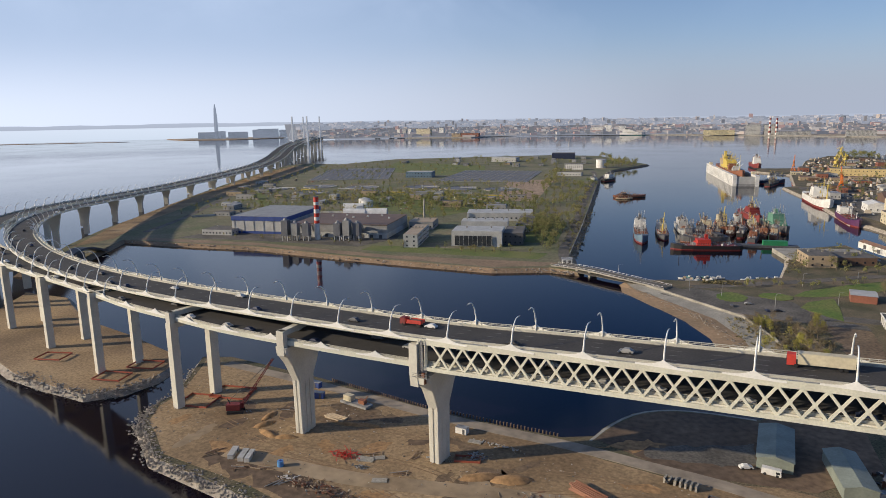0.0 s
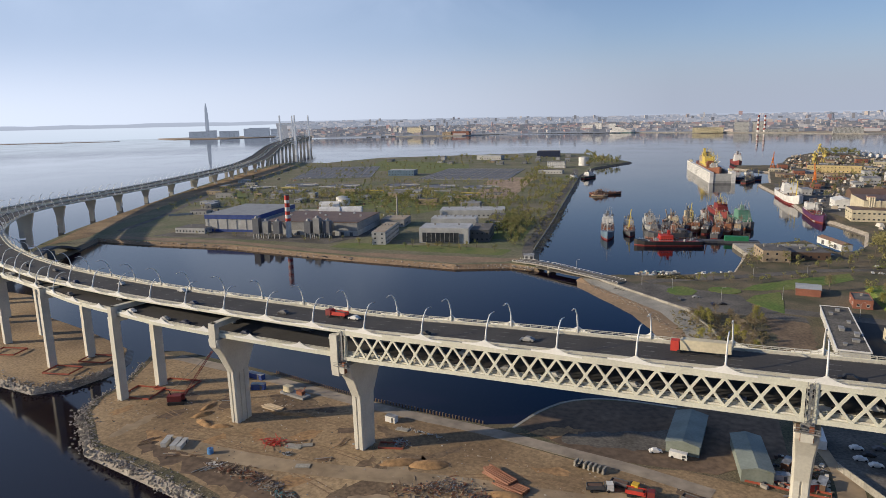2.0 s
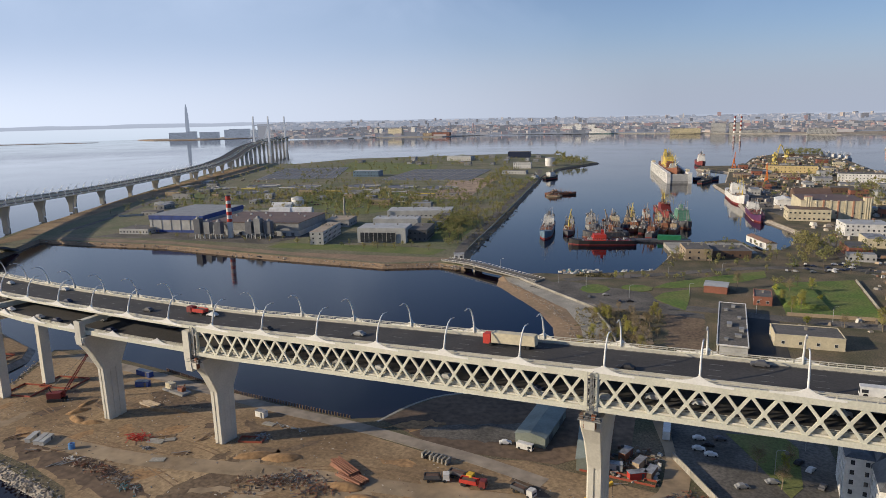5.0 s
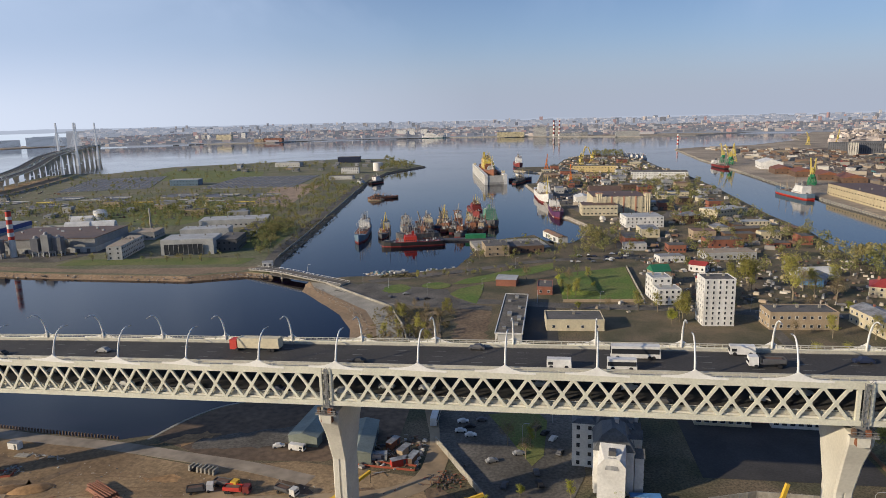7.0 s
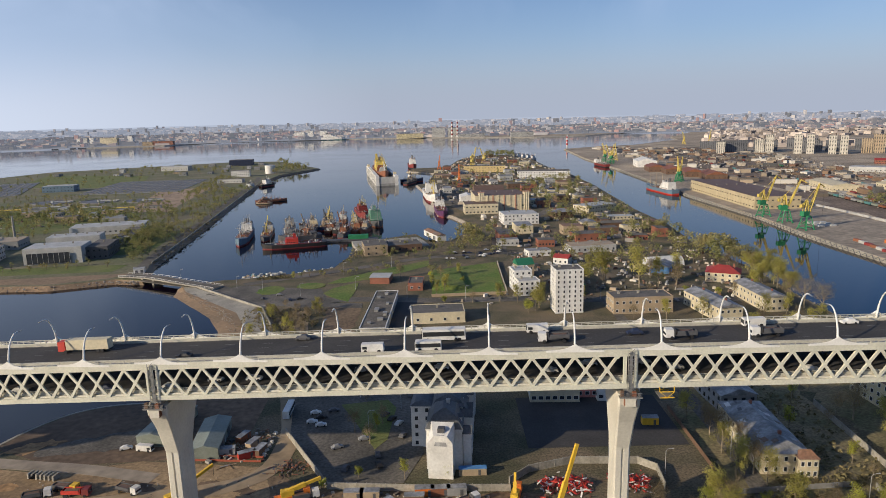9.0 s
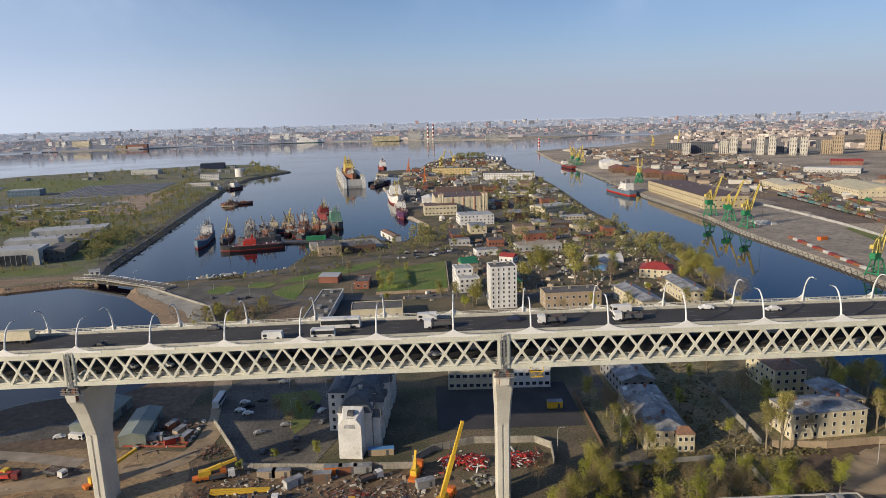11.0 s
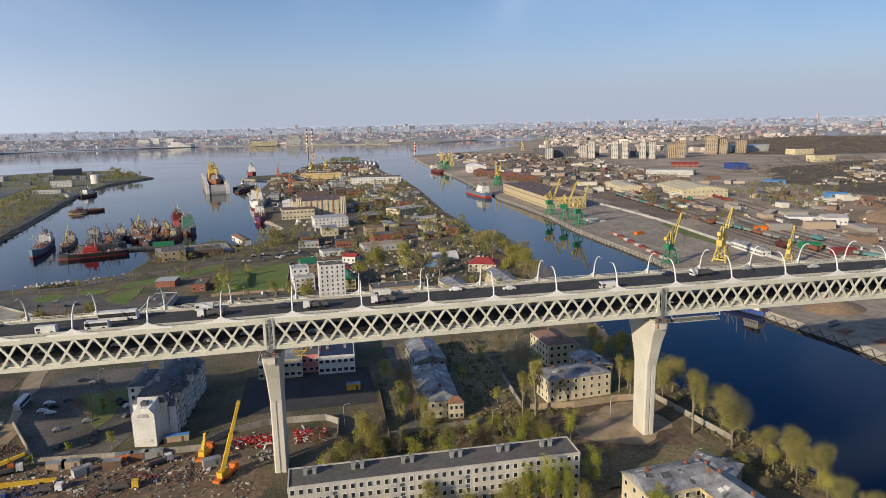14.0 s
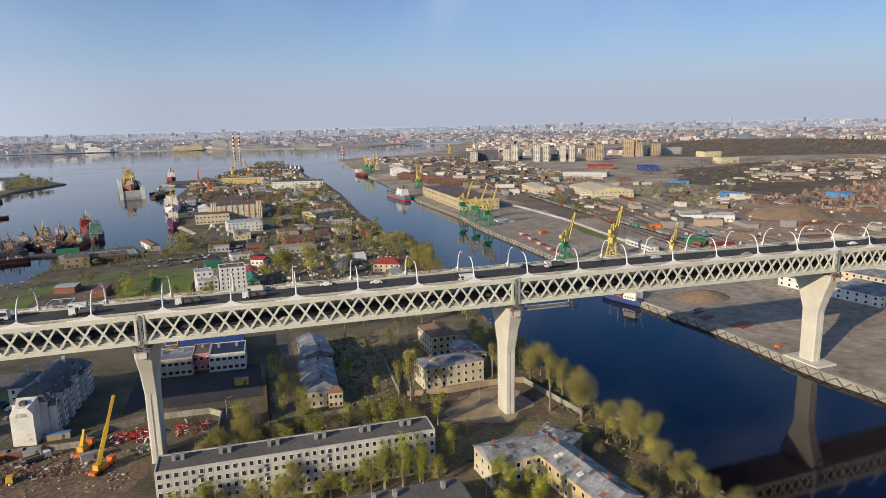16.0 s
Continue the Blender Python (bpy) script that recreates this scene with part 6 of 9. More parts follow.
# red and white buoys stored by the pier
t = thing("buoy_store", "red and white metal frames heaped behind a wall", "scrap heap", at(180, 190, 3.05))
for c, n in (("red", 190), ("white", 110), ("dark_red", 130)):
    s = Shape()
    for k in range(n):
        x, y = random.uniform(-15, 20), random.gauss(0, 2.6)
        if abs(x - 4.5) < 3.4:
            continue
        z, d = random.uniform(0.1, 1.0) * max(0.3, 2.2 - abs(y) * 0.45), Vector((random.gauss(0, 1), random.gauss(0, 1), random.gauss(0, 0.45))).normalized() * random.uniform(0.5, 1.5)
        s.beam(Vector((x, y, z + 0.2)) - d, Vector((x, y, z + 0.2)) + d, random.uniform(0.16, 0.5), 0.26)
    tagged(part("frame", s, PAINT[c], t), kind="stuff")
t = thing("block_heap", "pale concrete blocks piled by a pier", "block heap", at(178, 178, 3.05))
for k in range(22):
    part("block", Shape().box(random.gauss(0, 2.5), random.gauss(0, 1.8), 0, 1.4, 0.8, 0.7, random.uniform(0, 180)), PALE_CONCRETE, t)
wall_line("yard_wall", [(76, 230), (98, 191.5), (126, 189), (156, 188)], 2.4, PALE_CONCRETE, "long pale concrete panel wall")
wall_line("yard_wall", [(156, 192), (163, 199), (178, 204), (200, 203), (205, 198), (204, 187)], 2.6, PALE_CONCRETE, "pale concrete panel wall round a store yard")
wall_line("fence", [(224, 245), (223, 181)], 1.8, PAINT["brown"], "dark brown wooden board fence", 0.12, category="fence")
wall_line("fence", [(282, 245), (279, 194)], 2.4, PALE_CONCRETE, "pale grey concrete panel fence")
wall_line("fence", [(268, 184), (267, 160)], 2.2, PALE_CONCRETE, "pale grey concrete panel fence")
wall_line("fence", [(223, 183), (262, 186)], 1.8, PAINT["grey"], "grey fence behind the trees", 0.12, category="fence")
wall_line("fence", [(282, 192), (300, 190), (320, 192), (336, 190)], 2.8, PAINT["tan"], "tan concrete fence beside the old house")
wall_line("fence", [(336, 190), (344, 150)], 2.4, PALE_CONCRETE, "pale concrete fence by the canal")
wall_line("fence", [(128, 420), (177, 423)], 2.0, PAINT["tan"], "long tan plastered garden wall")
wall_line("fence", [(178, 424), (179, 520)], 1.8, PALE_CONCRETE, "pale low stone garden wall")
box_thing("kiosk", "small yellow kiosk with white windows", "kiosk", 213, 232, 6, 3, 2.8, -3, PAINT["yellow"])

# ---- town ----
W1, W2 = PAINT["white"], PAINT["cream"]
# five-storey panel block in the foreground
kb = building("long five-storey pale panel apartment block with a flat tar roof", 232, 133, 88, 11, 15, 0, "panel_white", "flat", None, 5, 36, 3, True, wide=1.05, name="apartment_block", category="apartment block", vents=0)
for u in (-39, -25, -10, 5, 20, 34):
    for e in (0, 2.6):
        part("roof_vent", Shape().box(u + e, 1.5, 15, 1.1, 1.6, 1.9).box(u + e, 1.5, 16.9, 1.5, 2.0, 0.2), PAINT["grey"], kb)
for r in range(1, 5):
    for b in range(4, 36, 8):
        part("balcony", Shape().box(-44 + (b + 0.5) * 88 / 36, -6.0, r * 3.0, 2.8, 0.9, 0.15).box(-44 + (b + 0.5) * 88 / 36, -6.4, r * 3.0, 2.8, 0.08, 1.0), PAINT["pale_grey"], kb)
kb2 = building("five-storey pale panel block with a dark flat roof", 228, 90, 92, 12, 15, 0, "panel_white", "flat", None, 5, 34, 3, False, wide=1.3, name="apartment_block", category="apartment block", vents=0)
for u in (20, 26, 40):
    part("roof_vent", Shape().box(u, 2.0, 15, 1.1, 1.6, 1.9), PAINT["grey"], kb2)
# new white apartment house with steep roofs
SLATE_ROOF = material("dark_sheet_roof", (0.115, 0.12, 0.125), (0.075, 0.08, 0.085), 0.6, scale=0.3, detail=0.2, fine=1.5)
t = thing("apartment_house", "tall white apartment house with stepped bays and dark mansard roofs", "apartment house", at(136, 225, 3, -4))


def mansard(x, y, z, w, d, h, turn=0.0, inset=2.6):
    """Steep lower slopes and a low ridge above them."""
    s = Shape()
    c, q = math.cos(radians(turn)), math.sin(radians(turn))
    rings = []
    for k, e, f in ((0.0, -0.3, -0.3), (h * 0.72, inset, inset), (h, w / 2 - 0.6 if w < d else inset * 1.8, d / 2 - 0.6 if d <= w else inset * 1.8)):
        pts = [(-w / 2 + e, -d / 2 + f), (w / 2 - e, -d / 2 + f), (w / 2 - e, d / 2 - f), (-w / 2 + e, d / 2 - f)]
        rings.append([(x + u * c - v * q, y + u * q + v * c, z + k) for u, v in pts])
    return s.loft(rings)


for nm, x, y, w, d, h, rh in (("main_block", 1.5, 6.0, 13.5, 30, 14.0, 5.0), ("front_wing", 1.0, -15.5, 12.0, 15, 14.5, 5.5), ("west_wing", -8.0, 1.5, 7.5, 18, 15.5, 1.2), ("rear_wing", 4.0, 22.0, 12.5, 8, 12.5, 4.0)):
    wg = part(nm, Shape().box(x, y, -0.5, w, d, h + 0.5).box(x, y, h - 0.4, w + 0.5, d + 0.5, 0.4), W1, t)
    part("roof", mansard(x, y, h, w, d, rh, 0, 2.4 if rh > 2 else 1.2), SLATE_ROOF, wg, "dark grey steep sheet roof")
    facade(wg, x + w / 2 + 0.04, y - d / 2, d, 0, h, 90, 5, max(3, int(d / 3.4)), True, W1, 1.3)
    if nm in ("front_wing", "west_wing"):
        facade(wg, x - w / 2 - 0.04, y + d / 2, d, 0, h, -90, 5, max(3, int(d / 3.6)), True, W1, 1.2)
    if nm == "west_wing":
        facade(wg, x - w / 2, y - d / 2 - 0.04, w, 0, h, 0, 5, 2, True, W1, 1.1)
for k in range(5):
    y, h = -20.0 + k * 8.4, (12.4, 14.4, 13.0, 15.2, 12.0)[k]
    bay = part("bay", Shape().box(8.6, y, -0.4, 2.6, 4.2, h + 0.4), W1, t, "white bay reaching up past the eaves")
    part("roof", Shape().gable(7.6, y, h, 4.8, 4.3, 2.2, 0, 0.25), SLATE_ROOF, bay)
    facade(bay, 9.95, y - 2.1, 4.2, 0, h, 90, 5, 2, True, W1, 1.1)
for k in range(5):
    d = part("dormer", Shape().box(5.6, -17.6 + k * 8.0, 14.4, 2.6, 2.0, 2.4), W1, t, "white dormer with a small dark roof")
    part("roof", Shape().gable(5.4, -17.6 + k * 8.0, 16.8, 3.2, 2.2, 0.9, 0, 0.2), SLATE_ROOF, d)
    part("pane", Shape().box(6.92, -17.6 + k * 8.0, 14.8, 0.1, 1.2, 1.4), GLASS, d)
for x, y in ((-1.0, 3), (3.5, 12), (-8, 4), (2, -14)):
    part("chimney", Shape().box(x, y, 15, 1.2, 0.9, 6.0).box(x, y, 21, 1.5, 1.2, 0.2), PAINT["pale_grey"], t)
t = thing("stair_tower", "blank white stair tower with a chamfered tin cap", "tower", at(134.6, 199.2, 3, -8))
part("wall", Shape().loft([[(-4.2, -3.2, -0.3), (4, -3.2, -0.3), (4, 3, -0.3), (-4.2, 3, -0.3)], [(-4.2, -3.2, 12.5), (4, -3.2, 12.5), (4, 3, 14.5), (-4.2, 3, 14.5)], [(-2.2, -3.0, 14.8), (2.2, -3.0, 14.8), (3.8, 3, 17.0), (-3.8, 3, 17.0)]]), W1, t)
part("cap", Shape().loft([[(-2.0, -3.5, 11.6), (2.0, -3.5, 11.6), (2.0, -3.2, 11.6), (-2.0, -3.2, 11.6)], [(-1.3, -2.6, 15.0), (1.3, -2.6, 15.0), (1.3, 0.6, 15.6), (-1.3, 0.6, 15.6)]]), TIN_ROOF, t, "ribbed grey tin hood")
part("opening", Shape().box(0, -0.6, 15.2, 2.2, 2.2, 1.6), PAINT["dark_grey"], t, "dark roof opening")
box_thing("market_stall", "low tan site hoarding hut with a blue tarpaulin", "hut", 144.5, 198.5, 9, 2.2, 2.4, 2, PAINT["tan"], lid=PAINT["sky_blue"])
# school with coloured panels
sc = building("two-storey cream school with pink and grey panels", 181, 262, 20, 18, 8.5, -2, "cream", "flat", TIN_ROOF, 2, 7, 4, True, wide=1.8, name="school", category="school")
building("pink entrance wing of the school", 195, 265, 9, 16, 8.5, -2, "pink", "flat", None, 2, 3, 0, True, wide=1.6, name="school", category="school", vents=1)
building("white two-storey wing of the school", 207, 262, 17, 18, 8.5, -2, "white", "flat", PAINT["navy"], 2, 6, 4, True, wide=1.8, name="school", category="school")
building("low grey wing behind the school", 195, 285, 40, 20, 7, -2, "pale_grey", "flat", PAINT["blue"], 2, 10, 4, False, name="school", category="school")
# old houses
def roof_sheets(t, w, d, h, pitch, n, seed):
    """Loose, patched and rusted tin sheets lying on both slopes of a pitched roof."""
    rnd = random.Random(seed)
    long, short = max(w, d), min(w, d)
    slope = math.atan2(pitch, short / 2 + 0.5)
    for k in range(n):
        u, v, side = rnd.uniform(-0.42, 0.42) * long, rnd.uniform(0.12, 0.85), rnd.choice((-1, 1))
        y = side * v * short / 2
        m = pose(u, y, h + pitch * (1 - v * short / 2 / (short / 2 + 0.5)) + 0.08, 0, 0, 0) @ Matrix.Rotation(-side * slope, 4, "X") @ Matrix.Rotation(rnd.gauss(0, 0.12), 4, "Z")
        if d > w:
            m = Matrix.Rotation(math.pi / 2, 4, "Z") @ m
        part("roof_sheet", Shape().box(0, 0, 0, rnd.uniform(1.0, 3.4), rnd.uniform(0.8, 2.4), 0.06), rnd.choice((TIN_ROOF, PAINT["pale_grey"], PAINT["grey"], RUSTY_ROOF, PAINT["dark_grey"], PAINT["white"])), t, m=m)


roof_sheets(building("derelict cream two-storey house with a patched tin hip roof", 246, 214, 15, 40, 7.2, -3, "cream", "hip", TIN_ROOF, 2, 5, 9, True, pitch=3.2, wide=1.0, name="house", category="house"), 15, 40, 7.2, 3.2, 16, 1)
t = thing("porch", "projecting cream porch bay with a rusty red hip roof", "porch", at(251, 193.2, 3, -3))
part("wall", Shape().box(0, 0, -0.3, 6.0, 4.0, 7.0), PAINT["cream"], t)
part("roof", Shape().gable(0, 0.4, 6.7, 6.0, 4.8, 2.2, 0, 0.4, 2.2), RUSTY_ROOF, t)
facade(t, -3.0, -2.04, 6.0, 0, 6.6, 0, 2, 3, True, W1, 1.0)
roof_sheets(building("long grey tin-roofed house behind a derelict one", 249, 254, 14, 30, 7.5, 2, "grey", "gable", TIN_ROOF, 2, 4, 7, False, pitch=2.6, name="house", category="house"), 14, 30, 7.5, 2.6, 8, 7)
roof_sheets(building("ruined yellow three-storey house with a battered tin roof", 305, 205, 29, 14, 10, 5, "cream", "hip", TIN_ROOF, 3, 8, 4, True, pitch=2.0, wide=1.1, name="house", category="house"), 29, 14, 10, 2.0, 14, 2)
roof_sheets(building("ruined grey wing with a pale tin roof", 318, 216, 12, 18, 10, 5, "tan", "gable", TIN_ROOF, 3, 3, 4, True, pitch=1.8, name="house", category="house", vents=1), 12, 18, 10, 1.8, 8, 3)
building("yellow house with a rusty red tin roof", 312, 248, 14, 22, 10.5, 4, "pale_yellow", "hip", RUSTY_ROOF, 3, 4, 6, True, pitch=2.4, name="house", category="house")
# ruined L-shaped house
roof_sheets(building("roofless ochre ruin with broken grey tin roof", 301, 119, 23, 14, 8.5, 5, "cream", "gable", TIN_ROOF, 2, 6, 3, True, pitch=3.0, name="house", category="house", vents=2), 23, 14, 8.5, 3.0, 20, 4)
roof_sheets(building("ruined ochre wing with a broken grey tin roof", 316, 101, 13, 44, 8.0, 8, "yellow_wall", "gable", TIN_ROOF, 2, 3, 10, True, pitch=3.0, name="house", category="house", vents=3), 13, 44, 8.0, 3.0, 30, 5)
roof_sheets(building("broken cross gable of the ruined house", 318, 122, 14, 14, 8.2, 40, "tan", "hip", TIN_ROOF, 2, 3, 3, True, pitch=2.5, name="house", category="house", vents=1), 14, 14, 8.2, 2.5, 10, 6)
# behind the viaduct
wb = building("white nine-storey tower block with a flat roof", 209.5, 384, 16.5, 14, 26, 4, "white", "flat", None, 9, 5, 4, True, wide=0.95, name="tower_block", category="tower block", vents=2)
building("white stepped modern house beside a tower block", 191, 424, 14, 12, 9.5, 8, "white", "flat", PAINT["pale_grey"], 3, 4, 3, True, name="house", category="house")
building("upper white step of a modern house", 188, 436, 12, 14, 14, 8, "white", "flat", PAINT["pale_grey"], 4, 3, 3, True, name="house", category="house")
building("orange house with a steep green roof", 194, 470, 12, 11, 10, 14, "tan", "gable", PAINT["green_roof"], 2, 3, 3, True, pitch=4.0, name="house", category="house", vents=1)
building("yellow house with a long green tin roof", 222, 428, 9, 26, 7, 3, "yellow_wall", "gable", PAINT["green_roof"], 2, 3, 6, True, pitch=3.5, name="house", category="house", vents=1)
building("small house with a dark red roof", 221, 452, 10, 14, 8, 3, "cream", "gable", PAINT["red_roof"], 2, 3, 3, True, pitch=2.8, name="house", category="house", vents=1)
building("tan two-storey block with a dark flat roof", 252, 381, 35, 16, 9.5, 3, "tan", "flat", None, 2, 9, 4, True, name="house", category="house", vents=3)
building("cream two-storey house with a grey roof", 292, 372, 14, 40, 8.5, 8, "cream", "gable", TIN_ROOF, 2, 4, 9, True, pitch=2.2, name="house", category="house")
building("cream two-storey house with pale roof patches", 328, 390, 14, 40, 8.5, 2, "cream", "gable", TIN_ROOF, 2, 4, 9, True, pitch=2.2, name="house", category="house")
building("house with a bright red tin hip roof", 330, 448, 22, 18, 6.5, -25, "cream", "hip", PAINT["red_roof"], 2, 5, 4, True, pitch=4.0, name="house", category="house")
shed("white barrel-roofed hangar in the town", 305, 499, 28, 14, 6.5, 10, "white", round_top=True, name="hangar")
shed("blue tin shed with a pitched roof", 297, 478, 18, 14, 5, 60, "sky_blue", TIN_ROOF, 2.5)
building("long low cream barn with a dark roof", 132, 372, 31, 18, 6, 3, "cream", "flat", None, 1, 4, 2, True, name="warehouse", category="warehouse", vents=1)
building("small dark red brick gatehouse", 117, 447, 10, 19, 5, -2, "brick", "flat", None, 1, 2, 2, True, name="gatehouse", category="gatehouse", vents=1)
shed("open entrance canopy with red brick walls and a pale roof", 91, 466, 14, 15, 4.6, -5, "brick", PAINT["pale_grey"], 0.6, name="canopy", doors=0)
t = thing("exhibition_hall", "long low hall with a white colonnade and a flat grey roof", "hall", at(98.2, 380, 3, -1.4))
part("wall", Shape().box(0.6, 0, -0.3, 12.6, 77, 5.0), PAINT["pale_grey"], t)
part("roof", Shape().box(0, 0, 4.7, 14.2, 78, 0.35), OLD_ASPHALT, t, "flat grey roof felt")
for q in (-7.0, 7.0):
    part("roof_edge", Shape().box(q, 0, 4.6, 0.5, 78.4, 0.75), PAINT["white"], t, "white roof edge")
for q in (-39.1, 39.1):
    part("roof_edge", Shape().box(0, q, 4.6, 13.4, 0.5, 0.75), PAINT["white"], t, "white roof edge")
for k in range(19):
    part("column", Shape().box(-6.7, -37.5 + k * 4.16, -0.3, 0.5, 0.7, 4.9), PAINT["white"], t)
    part("window", Shape().box(-5.75, -35.4 + k * 4.16, 0.8, 0.12, 2.6, 3.0), GLASS, t)
for x, y, w, d, h in ((-1.5, -6, 2.2, 5, 1.3), (2.6, -24, 3.0, 2.4, 1.1), (-3.4, 22, 1.8, 1.8, 1.0), (3.4, 8, 1.6, 2.4, 0.9), (0.5, 30, 2.0, 2.0, 1.2), (-2.8, -31, 1.6, 1.6, 0.9), (4.2, -14, 2.0, 4.0, 1.4)):
    part("roof_vent", Shape().box(x, y, 5.05, w, d, h).box(x, y, 5.05 + h, w + 0.4, d + 0.4, 0.15), PAINT["grey"], t)
t = thing("grass_mound", "low flat-topped green mound on a lawn", "mound", at(139, 462, 3.0, 3))
part("mound", Shape().loft([[(-w, -d, z), (w, -d, z), (w, d, z), (-w, d, z)] for w, d, z in ((12.5, 25, 0.0), (10.5, 22.5, 2.2), (9.5, 21, 2.4))]), LAWN, t)
building("dark concrete store with a flat roof", 76, 571, 20, 26, 9, 12, "tan", "flat", None, 2, 3, 4, False, name="warehouse", category="warehouse", vents=2)
building("low brown warehouse on the harbour edge", 98, 585, 34, 24, 6, 14, "brown", "flat", None, 1, 6, 3, False, name="warehouse", category="warehouse", vents=3)
shed("white barge-like shed with a rusty roof", 128, 640, 40, 9, 5, -70, "white", RUSTY_ROOF, 1.6)
building("big tan dockyard hall with dark roof and tall buttresses", 206, 845, 62, 60, 19, 3, "cream", "flat", PAINT["brown"], 1, 8, 4, False, wide=3.0, name="dockyard_hall", category="factory hall", vents=3)
building("low glazed annex of the dockyard hall", 182, 805, 40, 30, 12, 3, "cream", "flat", PAINT["brown"], 2, 9, 3, False, wide=2.0, name="dockyard_hall", category="factory hall", vents=1)
t = thing("corner_tower", "tall tan corner block of the dockyard hall", "tower", at(178, 818, 3, 3))
SALMON = paint("salmon_render", (0.50, 0.27, 0.17))
for u in (6, 62):
    block = part("tower", Shape().box(u, 1, 0, 7, 9, 22), PAINT["cream"], t)
    for q in (-2.2, 0, 2.2):
        part("round_pilaster", Shape().cyl(u + q, -3.8, 0, 22.6, 1.1, 1.1, 10), PAINT["cream"], block)
    part("cornice", Shape().box(u, 1, 22, 7.6, 9.6, 0.9), SALMON, block)
for k in range(7):
    part("buttress", Shape().box(13 + 7 * k, -4.0, 0, 1.6, 2.2, 19.4), SALMON if k % 2 else PAINT["cream"], t, "tall plastered buttress")
for k in range(6):
    part("bay_glazing", Shape().box(16.5 + 7 * k, -3.2, 2.5, 4.2, 0.5, 12), GLASS, t, "tall dark glazed bay")
building("white ruined block with empty window rows", 219, 722, 38, 30, 11, 6, "white", "flat", PAINT["pale_grey"], 3, 9, 4, False, name="factory", category="factory", skip=0.2)
building("long ochre dockyard shop", 225, 1400, 86, 24, 13, -6, "yellow_wall", "flat", None, 2, 14, 3, False, name="factory", category="factory", vents=4)
building("long white office block with a dark flat roof", 325, 1245, 96, 40, 13, -8, "white", "flat", None, 3, 20, 5, False, name="office_block", category="office block", vents=4)
building("pale two-storey office with flat roof", 318, 790, 46, 26, 9, 34, "cream", "flat", PAINT["pale_grey"], 2, 10, 5, False, name="office_block", category="office block")
building("old brick house with a tin roof", 268, 738, 22, 18, 9, 20, "brown", "hip", TIN_ROOF, 2, 5, 3, False, pitch=3.0, name="house", category="house")
building("low cream-walled workshop with a flat roof", 327, 712, 28, 14, 6.5, 6, "cream", "flat", PAINT["pale_grey"], 2, 7, 3, False, name="workshop", category="workshop")
building("low grey workshop with flat roof", 262, 560, 40, 18, 6, 8, "pale_grey", "flat", PAINT["tan"], 1, 8, 3, False, name="workshop", category="workshop")
building("small house with a red roof", 230, 512, 12, 10, 5, -30, "white", "gable", PAINT["red_roof"], 1, 3, 2, False, pitch=2.4, name="house", category="house", vents=1)
building("white low garage house", 215, 545, 20, 12, 5, 12, "white", "flat", PAINT["grey"], 1, 4, 2, False, name="garage", category="garage", vents=1)
building("dark round-roofed dockyard store", 200, 930, 40, 34, 15, 3, "brown", "gable", PAINT["brown"], 1, 6, 4, False, pitch=5, name="dockyard_hall", category="factory hall", vents=0)
building("white tank-like store on the quay", 170, 905, 20, 30, 9, 3, "white", "gable", PAINT["white"], 1, 3, 3, False, pitch=3, name="shed", category="shed", vents=0)
RND = random.Random(11)
kinds = (("grey tin-roofed dockyard shed", "pale_grey", TIN_ROOF), ("brown dockyard workshop with a dark roof", "brown", TAR_ROOF), ("tan dockyard workshop with rusty roof", "tan", RUSTY_ROOF), ("cream dockyard store with tin roof", "cream", TIN_ROOF), ("brick dockyard shop with tar roof", "brick", TAR_ROOF))
for x, y in scatter([(190, 580), (350, 580), (350, 700), (290, 700), (200, 690)], 14, 21, 24) + scatter([(240, 800), (350, 860), (370, 1150), (270, 1150), (255, 900)], 14, 22, 34) + scatter([(140, 1000), (280, 1000), (280, 1350), (140, 1350)], 14, 23, 40) + scatter([(190, 1450), (350, 1450), (340, 1850), (250, 1900)], 12, 24, 46) + scatter([(120, 1200), (190, 1200), (190, 1500), (120, 1500)], 6, 25, 36):
    lb, wl, rm = RND.choice(kinds)
    building(lb, x, y, RND.uniform(14, 30), RND.uniform(9, 18), RND.uniform(4, 9), RND.choice((3, 93, 8)), wl, RND.choice(("flat", "gable")), rm, 1, 5, 3, False, pitch=2, name="workshop", category="workshop", vents=0, group="dockyard sheds")

# ---- treatment works ----
t = thing("incineration_hall", "broad grey industrial hall with a pale flat roof", "factory hall", at(-352, 592, 3, 10))
part("wall", Shape().box(4, 0, 0, 98, 72, 13), PAINT["grey"], t)
part("base_band", Shape().box(4, -36.2, 0, 98, 0.5, 5.0).box(53.1, 0, 0, 0.5, 72, 5.0), PAINT["pale_grey"], t)
part("roof", Shape().box(4, 0, 13, 99, 73, 0.6), PAINT["brown"], t)
for k in range(7):
    part("roof_vent", Shape().box(-35 + k * 13, 4 + (k % 3) * 8, 13.6, 2.0, 2.0, 1.6), PAINT["pale_grey"], t)
for k in range(10):
    part("loading_door", Shape().box(-38 + k * 9.4, -36.5, 0, 3.2, 0.2, 3.6), PAINT["dark_grey"], t)
t = thing("blue_hall", "long silver hall with a blue top band and blue base", "factory hall", at(-441, 592, 3, 10))
part("wall", Shape().box(0, 0, 2.5, 62, 86, 11.5), PAINT["pale_grey"], t)
part("blue_band", Shape().box(0, 0, 13.5, 63, 87, 4.4), PAINT["blue"], t, "deep blue metal cladding")
part("base", Shape().box(0, 0, -0.3, 62.4, 86.4, 3.0), PAINT["blue"], t)
